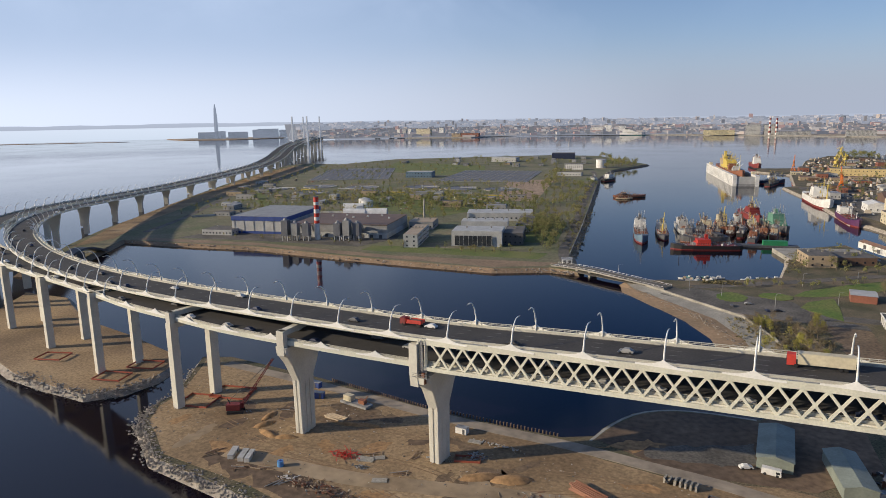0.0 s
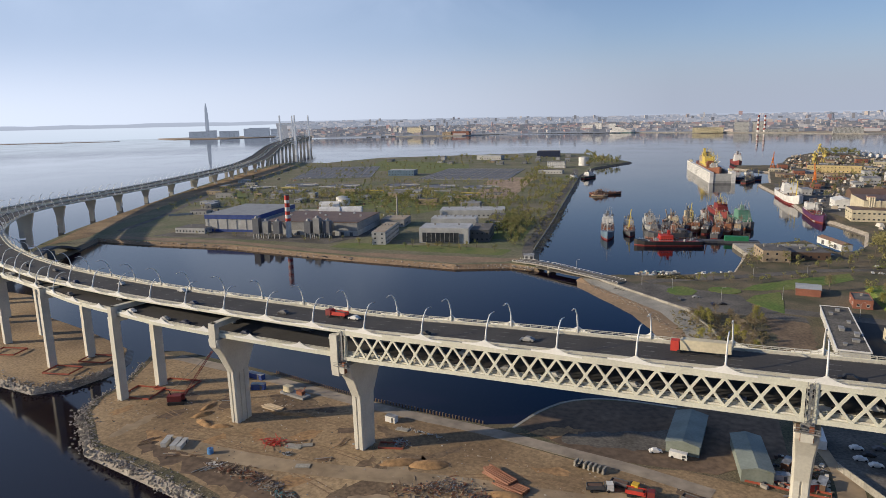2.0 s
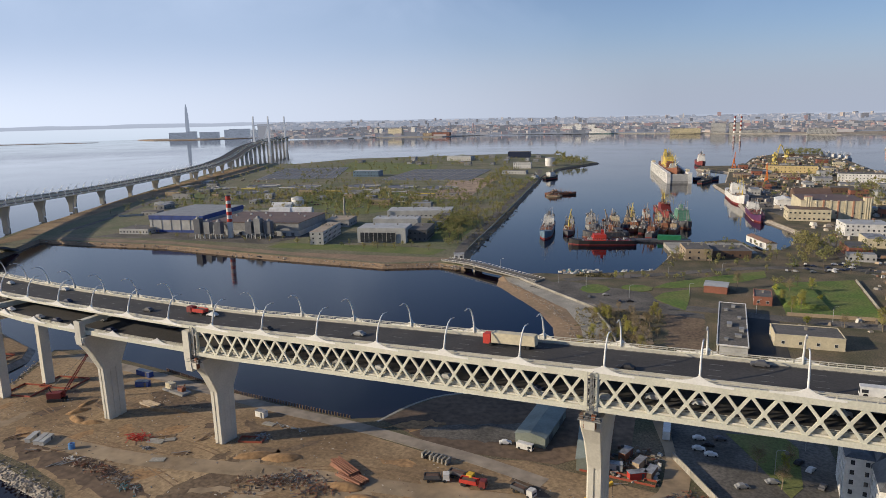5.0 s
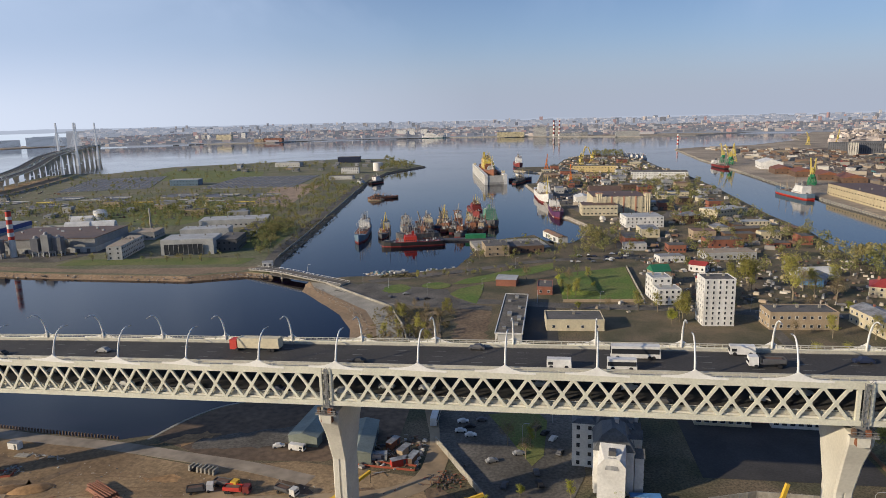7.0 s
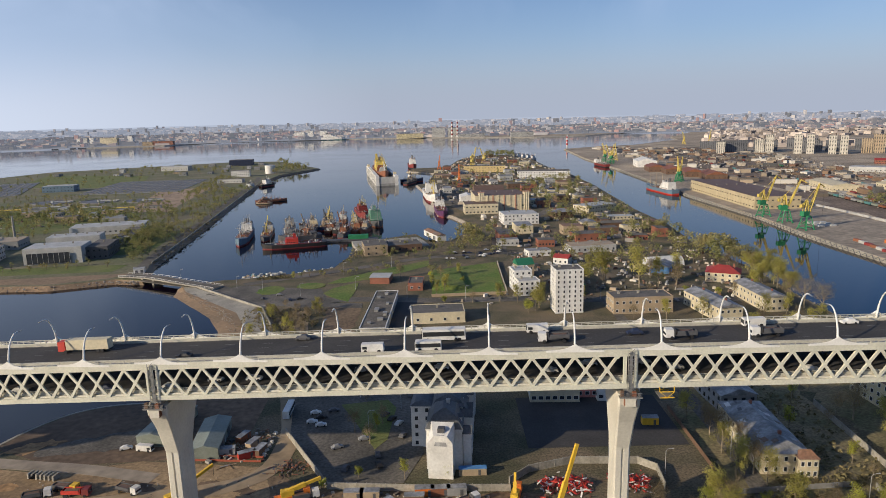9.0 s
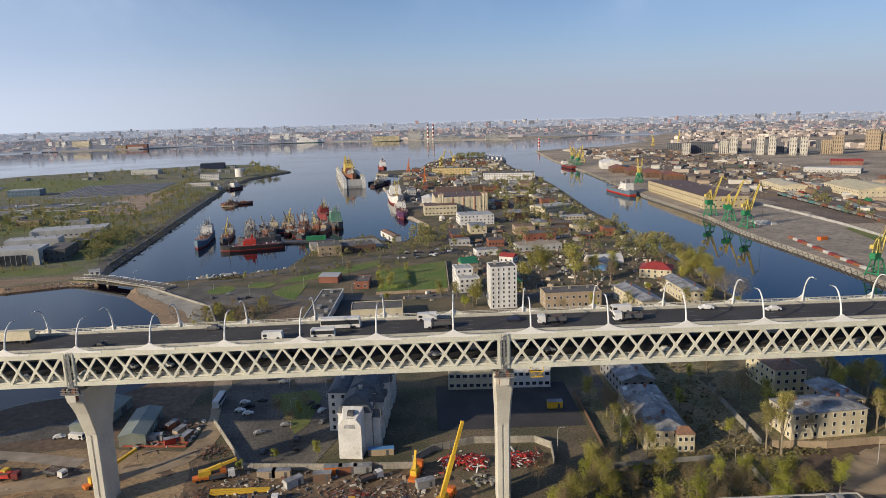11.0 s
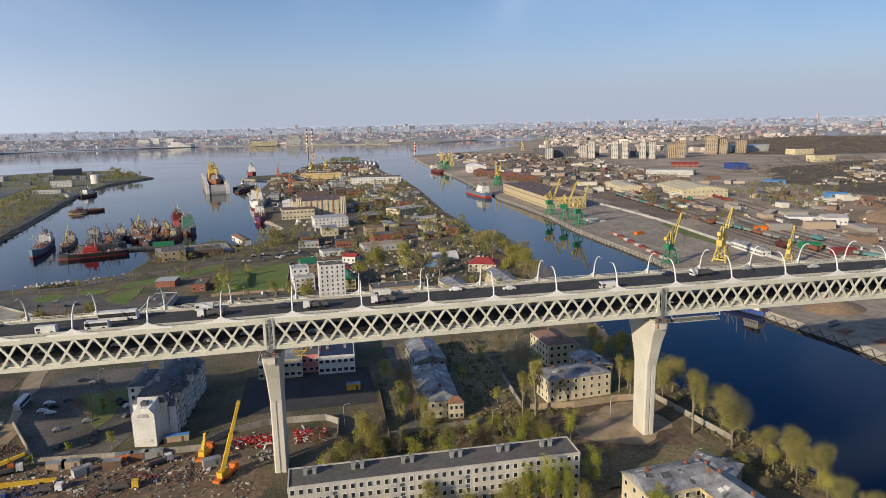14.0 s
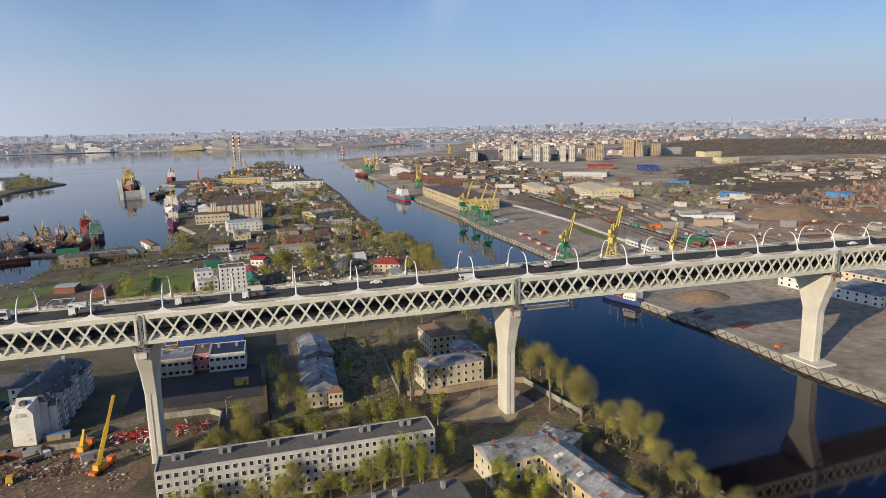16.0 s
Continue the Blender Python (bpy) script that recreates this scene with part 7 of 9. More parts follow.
part("roof", Shape().box(0, 0, 17.9, 62, 86, 0.3), PAINT["grey"], t)
for k in range(6):
    part("rib", Shape().box(-28 + k * 11, -43.3, 3, 0.4, 0.3, 10.5), PAINT["grey"], t)
building("low grey-blue annex with a flat roof and window row", -474, 542, 34, 26, 5.5, 10, "pale_grey", "flat", None, 1, 9, 4, False, name="annex", category="annex")
# striped stack
t = thing("chimney", "tall red and white banded chimney", "chimney", at(-357, 541, 3))
for z0, z1, c in ((0, 16, "white"), (16, 19, "red"), (19, 22.5, "white"), (22.5, 26, "red"), (26, 30, "white"), (30, 34, "red"), (34, 37, "white"), (37, 42, "red")):
    r0, r1 = 2.8 - z0 * 0.012, 2.8 - z1 * 0.012
    part("band", Shape().cyl(0, 0, z0, z1, r0, r1, 20), PAINT[c], t, c + " painted band")
part("top_ring", Shape().cyl(0, 0, 41.5, 42.4, 2.5, 2.5, 20), PAINT["dark_grey"], t)
for x, y, h, c in ((-384, 527, 20, "slate_wall"), (-375, 530, 17, "grey"), (-364, 533, 17, "slate_wall"), (-335, 543, 17, "slate_wall"), (-326, 545, 20, "grey"), (-317, 549, 17, "slate_wall")):
    t = thing("filter_tower", "grey steel filter tower on open legs", "tower", at(x, y, 3, 10), "filter towers")
    part("body", Shape().box(0, 0, 5, 6.5, 7, h - 5), PAINT[c], t)
    part("head", Shape().cyl(0, 0, h, h + 2.2, 2.4, 1.2, 12), PAINT["grey"], t)
    for a in (-2.6, 2.6):
        for b in (-2.8, 2.8):
            part("leg", Shape().box(a, b, 0, 0.8, 0.8, 5), PAINT["pale_grey"], t)
    part("duct", Shape().tube([(2, 3, h - 2), (2, 9, h - 4), (2, 12, 8)], 0.9, 8), PAINT["grey"], t)
for x, y in ((-402, 690), (-378, 700), (-430, 735)):
    shed("white barrel-vaulted hangar with a ribbed shell", x, y, 26, 15, 9, 20, "white", round_top=True, name="hangar")
t = thing("chimney", "slender pale concrete chimney", "chimney", at(-300, 668, 3))
part("shaft", Shape().cyl(0, 0, 0, 27, 1.3, 0.9, 12), PALE_CONCRETE, t)
building("narrow pale control block with a dark flat roof", -259, 560, 13, 58, 12, 14, "pale_grey", "flat", PAINT["tan"], 3, 2, 14, False, name="control_block", category="office block", vents=4)
building("white glass-fronted office with a framed facade", -200, 570, 46, 30, 14, 12, "pale_grey", "flat", PAINT["pale_grey"], 1, 2, 2, False, name="office_block", category="office block")
t = thing("glass_front", "dark glass curtain wall in a white frame", "glass wall", at(-197.5, 554.2, 3, 12))
part("glazing", Shape().box(-2, -0.3, 1, 34, 0.4, 9), GLASS, t)
for k in range(9):
    part("mullion", Shape().box(-19 + k * 4.2, -0.55, 1, 0.25, 0.3, 9), PAINT["pale_grey"], t)
building("grey side wing of the glass office with dark glazing", -172, 592, 18, 40, 11, 12, "dark_grey", "flat", None, 2, 4, 8, False, name="office_block", category="office block", vents=1)
building("white arcaded laboratory block", -212, 622, 46, 22, 14, 14, "pale_grey", "flat", PAINT["pale_grey"], 1, 16, 5, False, wide=1.3, name="laboratory", category="laboratory", vents=5)
building("long low white hall with arched windows", -228, 720, 74, 32, 9, 16, "pale_grey", "flat", PAINT["pale_grey"], 1, 14, 4, False, wide=2.0, name="hall", category="hall", vents=4)
building("grey linking wing with a dark roof", -184, 672, 16, 60, 8, 12, "pale_grey", "flat", None, 2, 4, 12, False, name="hall", category="hall", vents=2)
building("low grey pump house beside the works", -288, 640, 26, 30, 8, 12, "grey", "flat", PAINT["tan"], 1, 5, 5, False, name="pump_house", category="pump house")


def basin_field(x, y, w, d, turn, rows, label):
    t = thing("settling_basin", label, "basin", at(x, y, 3, turn))
    part("slab", Shape().box(0, 0, -0.2, w, d, 0.9), PAINT["grey"], t)
    for k in range(rows):
        part("channel", Shape().box(-w / 2 + (k + 0.5) * w / rows, 0, 0.7, w / rows * 0.72, d * 0.97, 0.12), PAINT["slate_wall"], t)
        part("walkway", Shape().box(-w / 2 + k * w / rows, 0, 0.7, w / rows * 0.16, d, 0.6), PALE_CONCRETE, t)
    for k in range(7):
        part("cross_wall", Shape().box(0, -d / 2 + (k + 0.5) * d / 7, 0.7, w, 1.0, 0.5), PALE_CONCRETE, t)


basin_field(-415, 1250, 165, 240, 8, 16, "field of long grey aeration basins")
basin_field(-715, 1235, 150, 280, 24, 14, "field of dark ridged filter basins")
for x, y in ((-462, 1017), (-391, 1017), (-322, 1017), (-640, 980), (-560, 985), (-700, 920), (-600, 890)):
    t = thing("clarifier", "round clarifier basin with a scraper bridge", "basin", at(x, y, 3), "clarifiers")
    part("rim", Shape().loft([[(math.cos(a * math.pi / 16) * r, math.sin(a * math.pi / 16) * r, z) for a in range(32)] for r, z in ((29, -0.3), (29, 1.0), (27.8, 1.0), (27.8, 0.3))], cap=False), PALE_CONCRETE, t)
    part("basin_water", Shape().cyl(0, 0, 0.0, 0.45, 27.9, 27.9, 32), PAINT["slate_wall"], t)
    part("scraper_bridge", Shape().box(14, 0, 1.1, 28, 1.2, 0.8).box(0, 0, 0.4, 3, 3, 2.6), PAINT["pale_grey"], t)
for x, y, r, h in ((-248, 1497, 11, 18), (-430, 770, 8, 8), (-445, 790, 8, 8)):
    t = thing("storage_tank", "white cylindrical storage tank", "tank", at(x, y, 3), "tanks")
    part("shell", Shape().cyl(0, 0, 0, h, r, r, 24), PAINT["white"], t, smooth=False)
    part("cap", Shape().cyl(0, 0, h, h + 1.6, r, r * 0.2, 24), PAINT["pale_grey"], t)
building("white four-storey office at the point", -294, 1432, 38, 22, 13, 8, "white", "flat", None, 4, 9, 4, False, name="office_block", category="office block")
building("low pale store at the point", -272, 1290, 48, 18, 7, 0, "pale_grey", "flat", None, 1, 8, 3, False, name="store", category="warehouse")
building("dark glazed sludge house", -400, 1800, 60, 40, 15, 10, "navy", "flat", None, 2, 8, 4, False, name="hall", category="hall")
building("long pale blue-grey hall", -520, 1660, 66, 30, 11, 0, "pale_grey", "flat", PAINT["pale_grey"], 1, 10, 4, False, name="hall", category="hall")
building("pale blue-grey control hall", -548, 1196, 52, 30, 11, 10, "slate", "flat", PAINT["pale_grey"], 2, 9, 4, False, name="hall", category="hall")
shed("small white gate hut by the causeway bridge", -105, 514, 8, 5, 3.5, 15, "white", TIN_ROOF, 1.2, name="hut")
RND = random.Random(5)
for x, y in scatter([(-420, 820), (-250, 780), (-260, 960), (-560, 880), (-650, 860), (-560, 740)], 16, 31, 34) + scatter([(-480, 1480), (-350, 1500), (-260, 1650), (-360, 1850), (-700, 1700), (-800, 1560)], 16, 32, 50) + scatter([(-700, 800), (-560, 640), (-520, 640), (-640, 860), (-800, 1060), (-860, 1180)], 9, 33, 36):
    building("small pale works building with a flat roof", x, y, RND.uniform(12, 30), RND.uniform(8, 16), RND.uniform(3.5, 8), RND.choice((10, 100)), RND.choice(("pale_grey", "grey", "grey", "tan")), "flat", RND.choice((None, PAINT["grey"], TIN_ROOF)), 1, 4, 2, False, name="works_building", category="building", vents=0, group="works buildings")
for k in range(8):
    x, y = -300 - 52 * k, 905 + 14 * (k % 3)
    t = thing("pipe_bridge", "pipe bridge on the works grass", "pipe", at(x, y, 3, 10), "pipe bridges")
    part("pipe", Shape().tube([(-14, 0, 0), (-14, 0, 4), (14, 0, 4), (14, 0, 0)], 0.9, 8), PAINT["crane_yellow" if k % 3 == 0 else "pale_grey"], t)
wall_line("works_fence", [(-590, 620), (-520, 690), (-470, 700), (-400, 712)], 2.5, PAINT["pale_grey"], "long pale grey works fence", panel=9)
# arched footbridge at the head of the inlet
t = thing("arched_weir", "dark steel arched conveyor bridge over the inlet head", "bridge", pose(0, 0, 0))
arch = [(Vector((-484, 352, 0))).lerp(Vector((-520, 432, 0)), u) + Vector((0, 0, 2.5 + 9.5 * math.sin(math.pi * min(1, u * 1.02)))) for u in [k / 14 for k in range(15)]]
part("arch", Shape().sweep(frames_of(arch), ring(-5, 5, -1.2, 0.6)), PAINT["dark_grey"], t)
part("support", Shape().box(-502, 392, -1, 6, 8, 10), PAINT["dark_grey"], t)
# causeway bridge at the basin mouth
t = thing("causeway_bridge", "low white concrete road bridge with railings", "bridge")
fr = frames_of(spline([(-112, 502, 4.0), (-84, 489, 5.2), (-56, 472, 5.2), (-22, 455, 4.0)], 4))
part("deck", Shape().sweep(fr, ring(-5, 5, -0.9, 0.0)), PALE_CONCRETE, t)
part("roadway", Shape().sweep(fr, ring(-3.8, 3.8, 0.0, 0.05)), OLD_ASPHALT, t)
for o in (-4.8, 4.8):
    part("railing", Shape().sweep(fr, ring(o - 0.06, o + 0.06, 0.9, 1.05)), PAINT["white"], t)
    for p, n in fr:
        part("post", Shape().box(p.x + n.x * o, p.y + n.y * o, p.z - 0.1, 0.2, 0.2, 1.1), PAINT["white"], t)
for k in (3, 6, 9):
    p, n = fr[min(k, len(fr) - 1)]
    part("pier", Shape().box(p.x, p.y, -2, 2.0, 8, p.z + 1.2, -28), PALE_CONCRETE, t)
# far cable-stayed bridge pylons on the same road, lightened by haze glow in their material
for (px, py), (qx, qy) in (((-1250, 1836), (-1278, 1818)), ((-1455, 2222), (-1498, 2200))):
    t = thing("pylon", "tall pale H-shaped bridge pylon with stay cables", "pylon")
    for x, y in ((px + 8, py), (qx - 8, qy)):
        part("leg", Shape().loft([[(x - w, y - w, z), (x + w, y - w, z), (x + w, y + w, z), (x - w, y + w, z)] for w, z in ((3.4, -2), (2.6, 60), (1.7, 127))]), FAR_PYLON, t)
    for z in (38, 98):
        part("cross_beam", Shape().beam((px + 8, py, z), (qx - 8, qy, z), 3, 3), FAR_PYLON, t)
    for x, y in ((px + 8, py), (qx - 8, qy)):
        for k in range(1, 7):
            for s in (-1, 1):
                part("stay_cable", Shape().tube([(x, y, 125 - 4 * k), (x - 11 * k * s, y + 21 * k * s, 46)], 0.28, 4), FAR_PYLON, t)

# ---- ships and docks ----
ship("weathered grey-blue cargo ship with white superstructure at anchor", (-72, 706), (-60, 628), 13, 6, "slate", "dark_red", "white", -0.33, 0.2, 9, 3, "pale_grey", "rust")
ship("rusty dredger with a tall yellow crane mast", (-52, 715), (-42, 650), 11, 4, "dark_grey", "dark_red", "pale_grey", -0.3, 0.18, 7, 1, "crane_yellow", "rust", 1)
ship("grey patrol ship moored in the cluster", (-36, 745), (-24, 680), 11, 5, "pale_grey", "black", "pale_grey", -0.05, 0.35, 8, 2, "pale_grey", "grey")
ship("black tug with a bright red superstructure", (24, 630), (-34, 614), 14, 4, "black", "dark_red", "red", 0.05, 0.2, 7.0, 2, "dark_grey", "dark_red", funnel="red")
ship("dark landing barge with a sloped bow", (12, 668), (-28, 652), 15, 5, "dark_grey", "rust", "dark_grey", -0.3, 0.15, 5, 1, "grey", "brown")
ship("dark hulled tug with cream wheelhouse", (-14, 760), (-2, 706), 10, 4, "dark_grey", "dark_red", "cream", 0.0, 0.3, 7, 2, "tan", "brown")
ship("rusty trawler with yellow derricks", (4, 770), (12, 712), 11, 5, "rust", "black", "cream", -0.2, 0.25, 8, 2, "crane_yellow", "rust", 1)
ship("black trawler with white wheelhouse", (20, 776), (26, 716), 10, 5, "black", "dark_red", "white", -0.2, 0.22, 8, 2, "grey", "brown", 1)
ship("small brown harbour workboat", (34, 770), (38, 716), 9, 4, "brown", "black", "cream", -0.1, 0.25, 7, 1, "crane_yellow", "rust")
ship("red-hulled supply ship with a tall crane", (28, 850), (44, 784), 13, 7, "dark_red", "black", "dark_red", 0.1, 0.3, 9, 1, "crane_yellow", "rust", 1)
ship("dark ice-class ship with a green superstructure", (50, 790), (66, 722), 15, 6, "dark_grey", "rust", "pale_green", 0.05, 0.3, 11, 2, "grey", "green", funnel="pale_green")
ship("white refrigerated ship with yellow derricks", (114, 1032), (126, 918), 20, 10, "white", "dark_red", "white", -0.02, 0.2, 14, 3, "crane_yellow", "tan", 2)
ship("purple-hulled coaster with white wheelhouse", (131, 868), (137, 786), 14, 6, "purple", "dark_red", "white", -0.3, 0.22, 9, 1, "white", "dark_red")
ship("small black tug by the seawall", (-196, 1215), (-180, 1255), 11, 4, "black", "dark_red", "white", 0.0, 0.4, 8, 1, "white", "grey")
ship("small white workboat by the seawall", (-212, 1180), (-205, 1215), 9, 3, "navy", "dark_red", "white", 0.0, 0.4, 7, 1, "white", "grey")
ship("rusty wreck barge in the basin", (-140, 980), (-98, 1000), 12, 3, "rust", "black", "brown", -0.2, 0.2, 4, 1, "brown", "rust")
ship("brown scrap barge in the basin", (-135, 965), (-112, 966), 9, 2, "tan", "black", "brown", -0.2, 0.2, 3, 1, "brown", "rust")
ship("black ship in the far dock", (60, 1240), (100, 1260), 12, 5, "navy", "dark_red", "white", 0.0, 0.3, 9, 2, "crane_yellow", "grey")
ship("grey workboat in the far dock", (70, 1190), (88, 1250), 11, 4, "black", "dark_red", "tan", 0.0, 0.3, 7, 1, "crane_yellow", "rust")
ship("white-housed red ship off the dockyard", (60, 1640), (70, 1560), 18, 9, "dark_red", "black", "white", 0.2, 0.25, 16, 2, "white", "rust")
ship("blue-hulled cargo ship with a red waterline on the canal", (470, 950), (459, 1050), 15, 6.5, "slate", "red", "white", -0.24, 0.28, 12, 3, "tan", "rust", 0)
ship("dark red coaster on the canal", (500, 1470), (492, 1560), 15, 6, "dark_red", "black", "white", 0.3, 0.18, 9, 1, "white", "brown")
ship("small blue and white boat moored at the quay", (464, 290), (453, 322), 9, 3, "blue", "navy", "white", -0.25, 0.3, 7, 1, "white", "rust")
ship("white passenger ferry at the far shore", (-560, 3920), (-420, 3920), 30, 14, "white", "teal", "white", -0.1, 0.6, 20, 1, "white", "white")
def boat(x, y, turn, L, hull, cabin, label):
    t = thing("boat", label, "boat", pose(x, y, 0, 0, 0, turn), "small boats")
    part("hull", Shape().loft([[(u * L, -w * L, 0.9 + e), (u * L, w * L, 0.9 + e), (u * L, w * L * 0.6, -0.3), (u * L, -w * L * 0.6, -0.3)] for u, w, e in ((-0.5, 0.13, 0), (-0.1, 0.16, 0), (0.25, 0.13, 0.15), (0.5, 0.02, 0.4))]), PAINT[hull], t)
    part("cabin", Shape().box(-0.08 * L, 0, 0.8, L * 0.3, L * 0.2, 1.3, 0, 0.85), PAINT[cabin], t)


RNB = random.Random(8)
for x, y in scatter([(-14, 488), (4, 496), (10, 512), (-6, 508), (-18, 500)], 18, 41, 3.2) + scatter([(22, 503), (44, 514), (46, 524), (26, 514)], 7, 42, 4.5):
    boat(x, y, RNB.uniform(0, 360), RNB.uniform(6, 12), RNB.choice(("pale_grey", "teal", "white", "dark_grey", "grey", "navy")), RNB.choice(("pale_grey", "white", "grey", "tan")), "small weathered motor boat moored at the bank")
for k in range(5):
    ship("laid-up navy boat by the far quay", (330 + 9 * k, 1880 - 30 * k), (350 + 9 * k, 1900 - 30 * k), 8, 4, "pale_grey", "navy", "white", 0.0, 0.4, 8, 2, "white", "grey", name="boat")
RNS = random.Random(14)
for k in range(9):
    x = -22 + 9.5 * k
    y = 700 + RNS.uniform(-30, 40)
    ship(RNS.choice(("old dark tug moored in the cluster", "rusty fishing boat moored in the cluster", "grey service boat moored in the cluster")), (x - 2, y - 20), (x + 3, y + RNS.uniform(10, 26)), RNS.uniform(7, 10), RNS.uniform(3, 5), RNS.choice(("black", "dark_grey", "brown", "rust", "navy")), "dark_red", RNS.choice(("tan", "grey", "slate_wall", "dark_grey", "rust")), RNS.uniform(-0.2, 0.1), 0.3, RNS.uniform(5, 9), 2, RNS.choice(("dark_grey", "tan", "grey", "rust")), "brown", k % 2)
# pontoon jetty
t = thing("jetty", "dark floating jetty with a green shed", "jetty", pose(40, 648, 0, 0, 0, 8))
part("pontoon", Shape().box(0, 0, -0.5, 62, 10, 2.4), PAINT["dark_grey"], t)
part("shed", Shape().box(12, 1, 1.9, 20, 6, 4), PAINT["green"], t)
t = thing("quay_pier", "timber and concrete harbour pier", "pier", pose(86, 612, 0, 0, 0, 14))
part("deck", Shape().box(0, 0, -1, 66, 46, 4.6), PALE_CONCRETE, t)
# floating dock
t = thing("floating_dock", "large white floating dock holding a ship", "dock", pose(14, 1331, 0, 0, 0, -80.4))
for q in (-1, 1):
    part("side_wall", Shape().loft([[(-146, q * 17 - 3, z), (146, q * 17 - 3, z), (146, q * 17 + 3, z), (-146, q * 17 + 3, z)] for z in (-1, 17.5)]), PAINT["white"], t)
    part("house", Shape().box(112 * q, q * 17, 17.5, 12, 5, 4), PAINT["cream"], t)
part("pontoon_deck", Shape().box(0, 0, -1, 290, 30, 5), PAINT["grey"], t)
part("end_gate", Shape().box(144, 0, 3.8, 1.5, 28, 12), PAINT["pale_grey"], t)
for k in range(24):
    part("stain", Shape().box(-134 + k * 11.6, -20.15, 1, 0.4, 0.35, 15), PAINT["grey"], t)
t = ship("yellow-housed ship standing in the floating dock", (-2, 1432), (33, 1216), 24, 15, "rust", "dark_red", "crane_yellow", -0.05, 0.35, 17, 3, "crane_yellow", "rust", 1)
for u, v, w, d, h, c in ((-50, 0, 34, 19, 22, "tan"), (-12, 2, 26, 17, 15, "crane_yellow"), (22, -2, 22, 15, 10, "rust"), (-30, -6, 8, 6, 30, "crane_yellow"), (48, 0, 14, 12, 8, "pale_grey")):
    part("deck_block", Shape().box(u, v, 15, w, d, h * 0.7).box(u - w * 0.1, v, 15 + h * 0.7, w * 0.6, d * 0.7, h * 0.3), PAINT[c], t)
for u, h in ((-62, 46), (-20, 40), (10, 38), (36, 34), (60, 30)):
    part("mast", Shape().tube([(u, 3, 16), (u + 1, 3, h)], 0.7, 6, 0.3).beam((u, 3, h * 0.75), (u + 16, 6, h * 0.95), 0.6, 0.6), PAINT["crane_yellow" if h > 36 else "white"], t)
t.matrix_basis = Matrix.Translation((0, 0, 3.5)) @ t.matrix_basis

# ---- quay cranes ----
first_crane = portal_crane()
first_crane.matrix_basis = at(487, 721, 3, 15)
for x, y, a, sc in ((489, 678, 0, 1.0), (487, 634, 20, 1.0), (479, 428, 25, 0.9), (527, 1105, 80, 0.95), (536, 1120, 60, 0.9), (520, 1530, 120, 1.0), (532, 1560, 60, 1.0), (524, 1600, 100, 1.0)):
    copy_thing(first_crane, at(x, y, 3, a) @ Matrix.Scale(sc, 4))
yc = portal_crane("crane_yellow", "crane_yellow", 60, "cream-yellow harbour portal crane with a raised jib")
yc.matrix_basis = at(522, 424, 3, 35) @ Matrix.Scale(1.0, 4)
for x, y, a, sc in ((563, 398, 40, 0.7), (205, 1500, 60, 1.1), (240, 1660, 130, 0.9), (560, 1640, 80, 1.0), (1090, 2400, 60, 1.1), (980, 2350, 90, 1.0)):
    copy_thing(yc, at(x, y, 3, a) @ Matrix.Scale(sc, 4))
oc = portal_crane("orange", "orange", 64, "orange dockyard crane with a steep jib")
oc.matrix_basis = at(165, 1130, 3, 90) @ Matrix.Scale(0.8, 4)
for x, y, a, sc in ((130, 1490, 80, 0.9),):
    copy_thing(oc, at(x, y, 3, a) @ Matrix.Scale(sc, 4))
# striped light tower and mole
t = thing("light_tower", "red and white banded harbour light tower", "tower", at(590, 2440, 1))
for k in range(7):
    part("band", Shape().cyl(0, 0, k * 6, k * 6 + 6, 3.6 - 0.2 * k, 3.4 - 0.2 * k, 10), PAINT["red" if k % 2 else "white"], t, "painted band")
# long ochre quay warehouse and port buildings
wh = building("long ochre quay warehouse with a brown flat roof", 530, 880, 54, 214, 15, -1, "ochre", "flat", PAINT["brown"], 2, 9, 26, False, wide=2.2, name="warehouse", category="warehouse", vents=4)
building("white gabled port shed", 575, 1450, 40, 70, 13, -8, "white", "gable", PAINT["white"], 1, 4, 8, False, pitch=6, name="warehouse", category="warehouse", vents=0)
for k in range(4):
    building("rusty brown timber shed of the port", 560 + 14 * k, 1330 - 60 * k, 34, 60, 9, -8, "brown", "gable", PAINT["rust"], 1, 4, 6, False, pitch=5, name="warehouse", category="warehouse", vents=0)
building("yellow depot with a vaulted pale yellow roof", 766, 870, 66, 110, 11, -10, "cream", "gable", PAINT["pale_yellow"], 2, 10, 14, False, pitch=5, name="depot", category="warehouse", vents=0)
building("pale long depot beside the tracks", 700, 960, 34, 90, 9, -10, "cream", "gable", PAINT["cream"], 1, 6, 10, False, pitch=3, name="depot", category="warehouse", vents=0)
building("long low white warehouse with a flat roof", 920, 1196, 92, 34, 9, -40, "pale_grey", "flat", PAINT["pale_grey"], 1, 14, 5, False, name="warehouse", category="warehouse")
building("long red roofed factory row", 1044, 1352, 58, 22, 8, -26, "brick", "gable", PAINT["red_roof"], 2, 22, 4, False, pitch=4, name="factory", category="factory")
building("white store in the scrap yard", 712, 572, 24, 16, 8, -22, "white", "flat", PAINT["pale_grey"], 1, 5, 3, False, name="store", category="warehouse")
building("white-grey store in the scrap yard", 741, 556, 24, 15, 8, -22, "white", "gable", PAINT["pale_grey"], 1, 5, 3, False, pitch=2.5, name="store", category="warehouse")
building("bright yellow industrial building", 1424, 1378, 58, 30, 15, 0, "pale_yellow", "flat", None, 2, 8, 4, False, name="factory", category="factory")
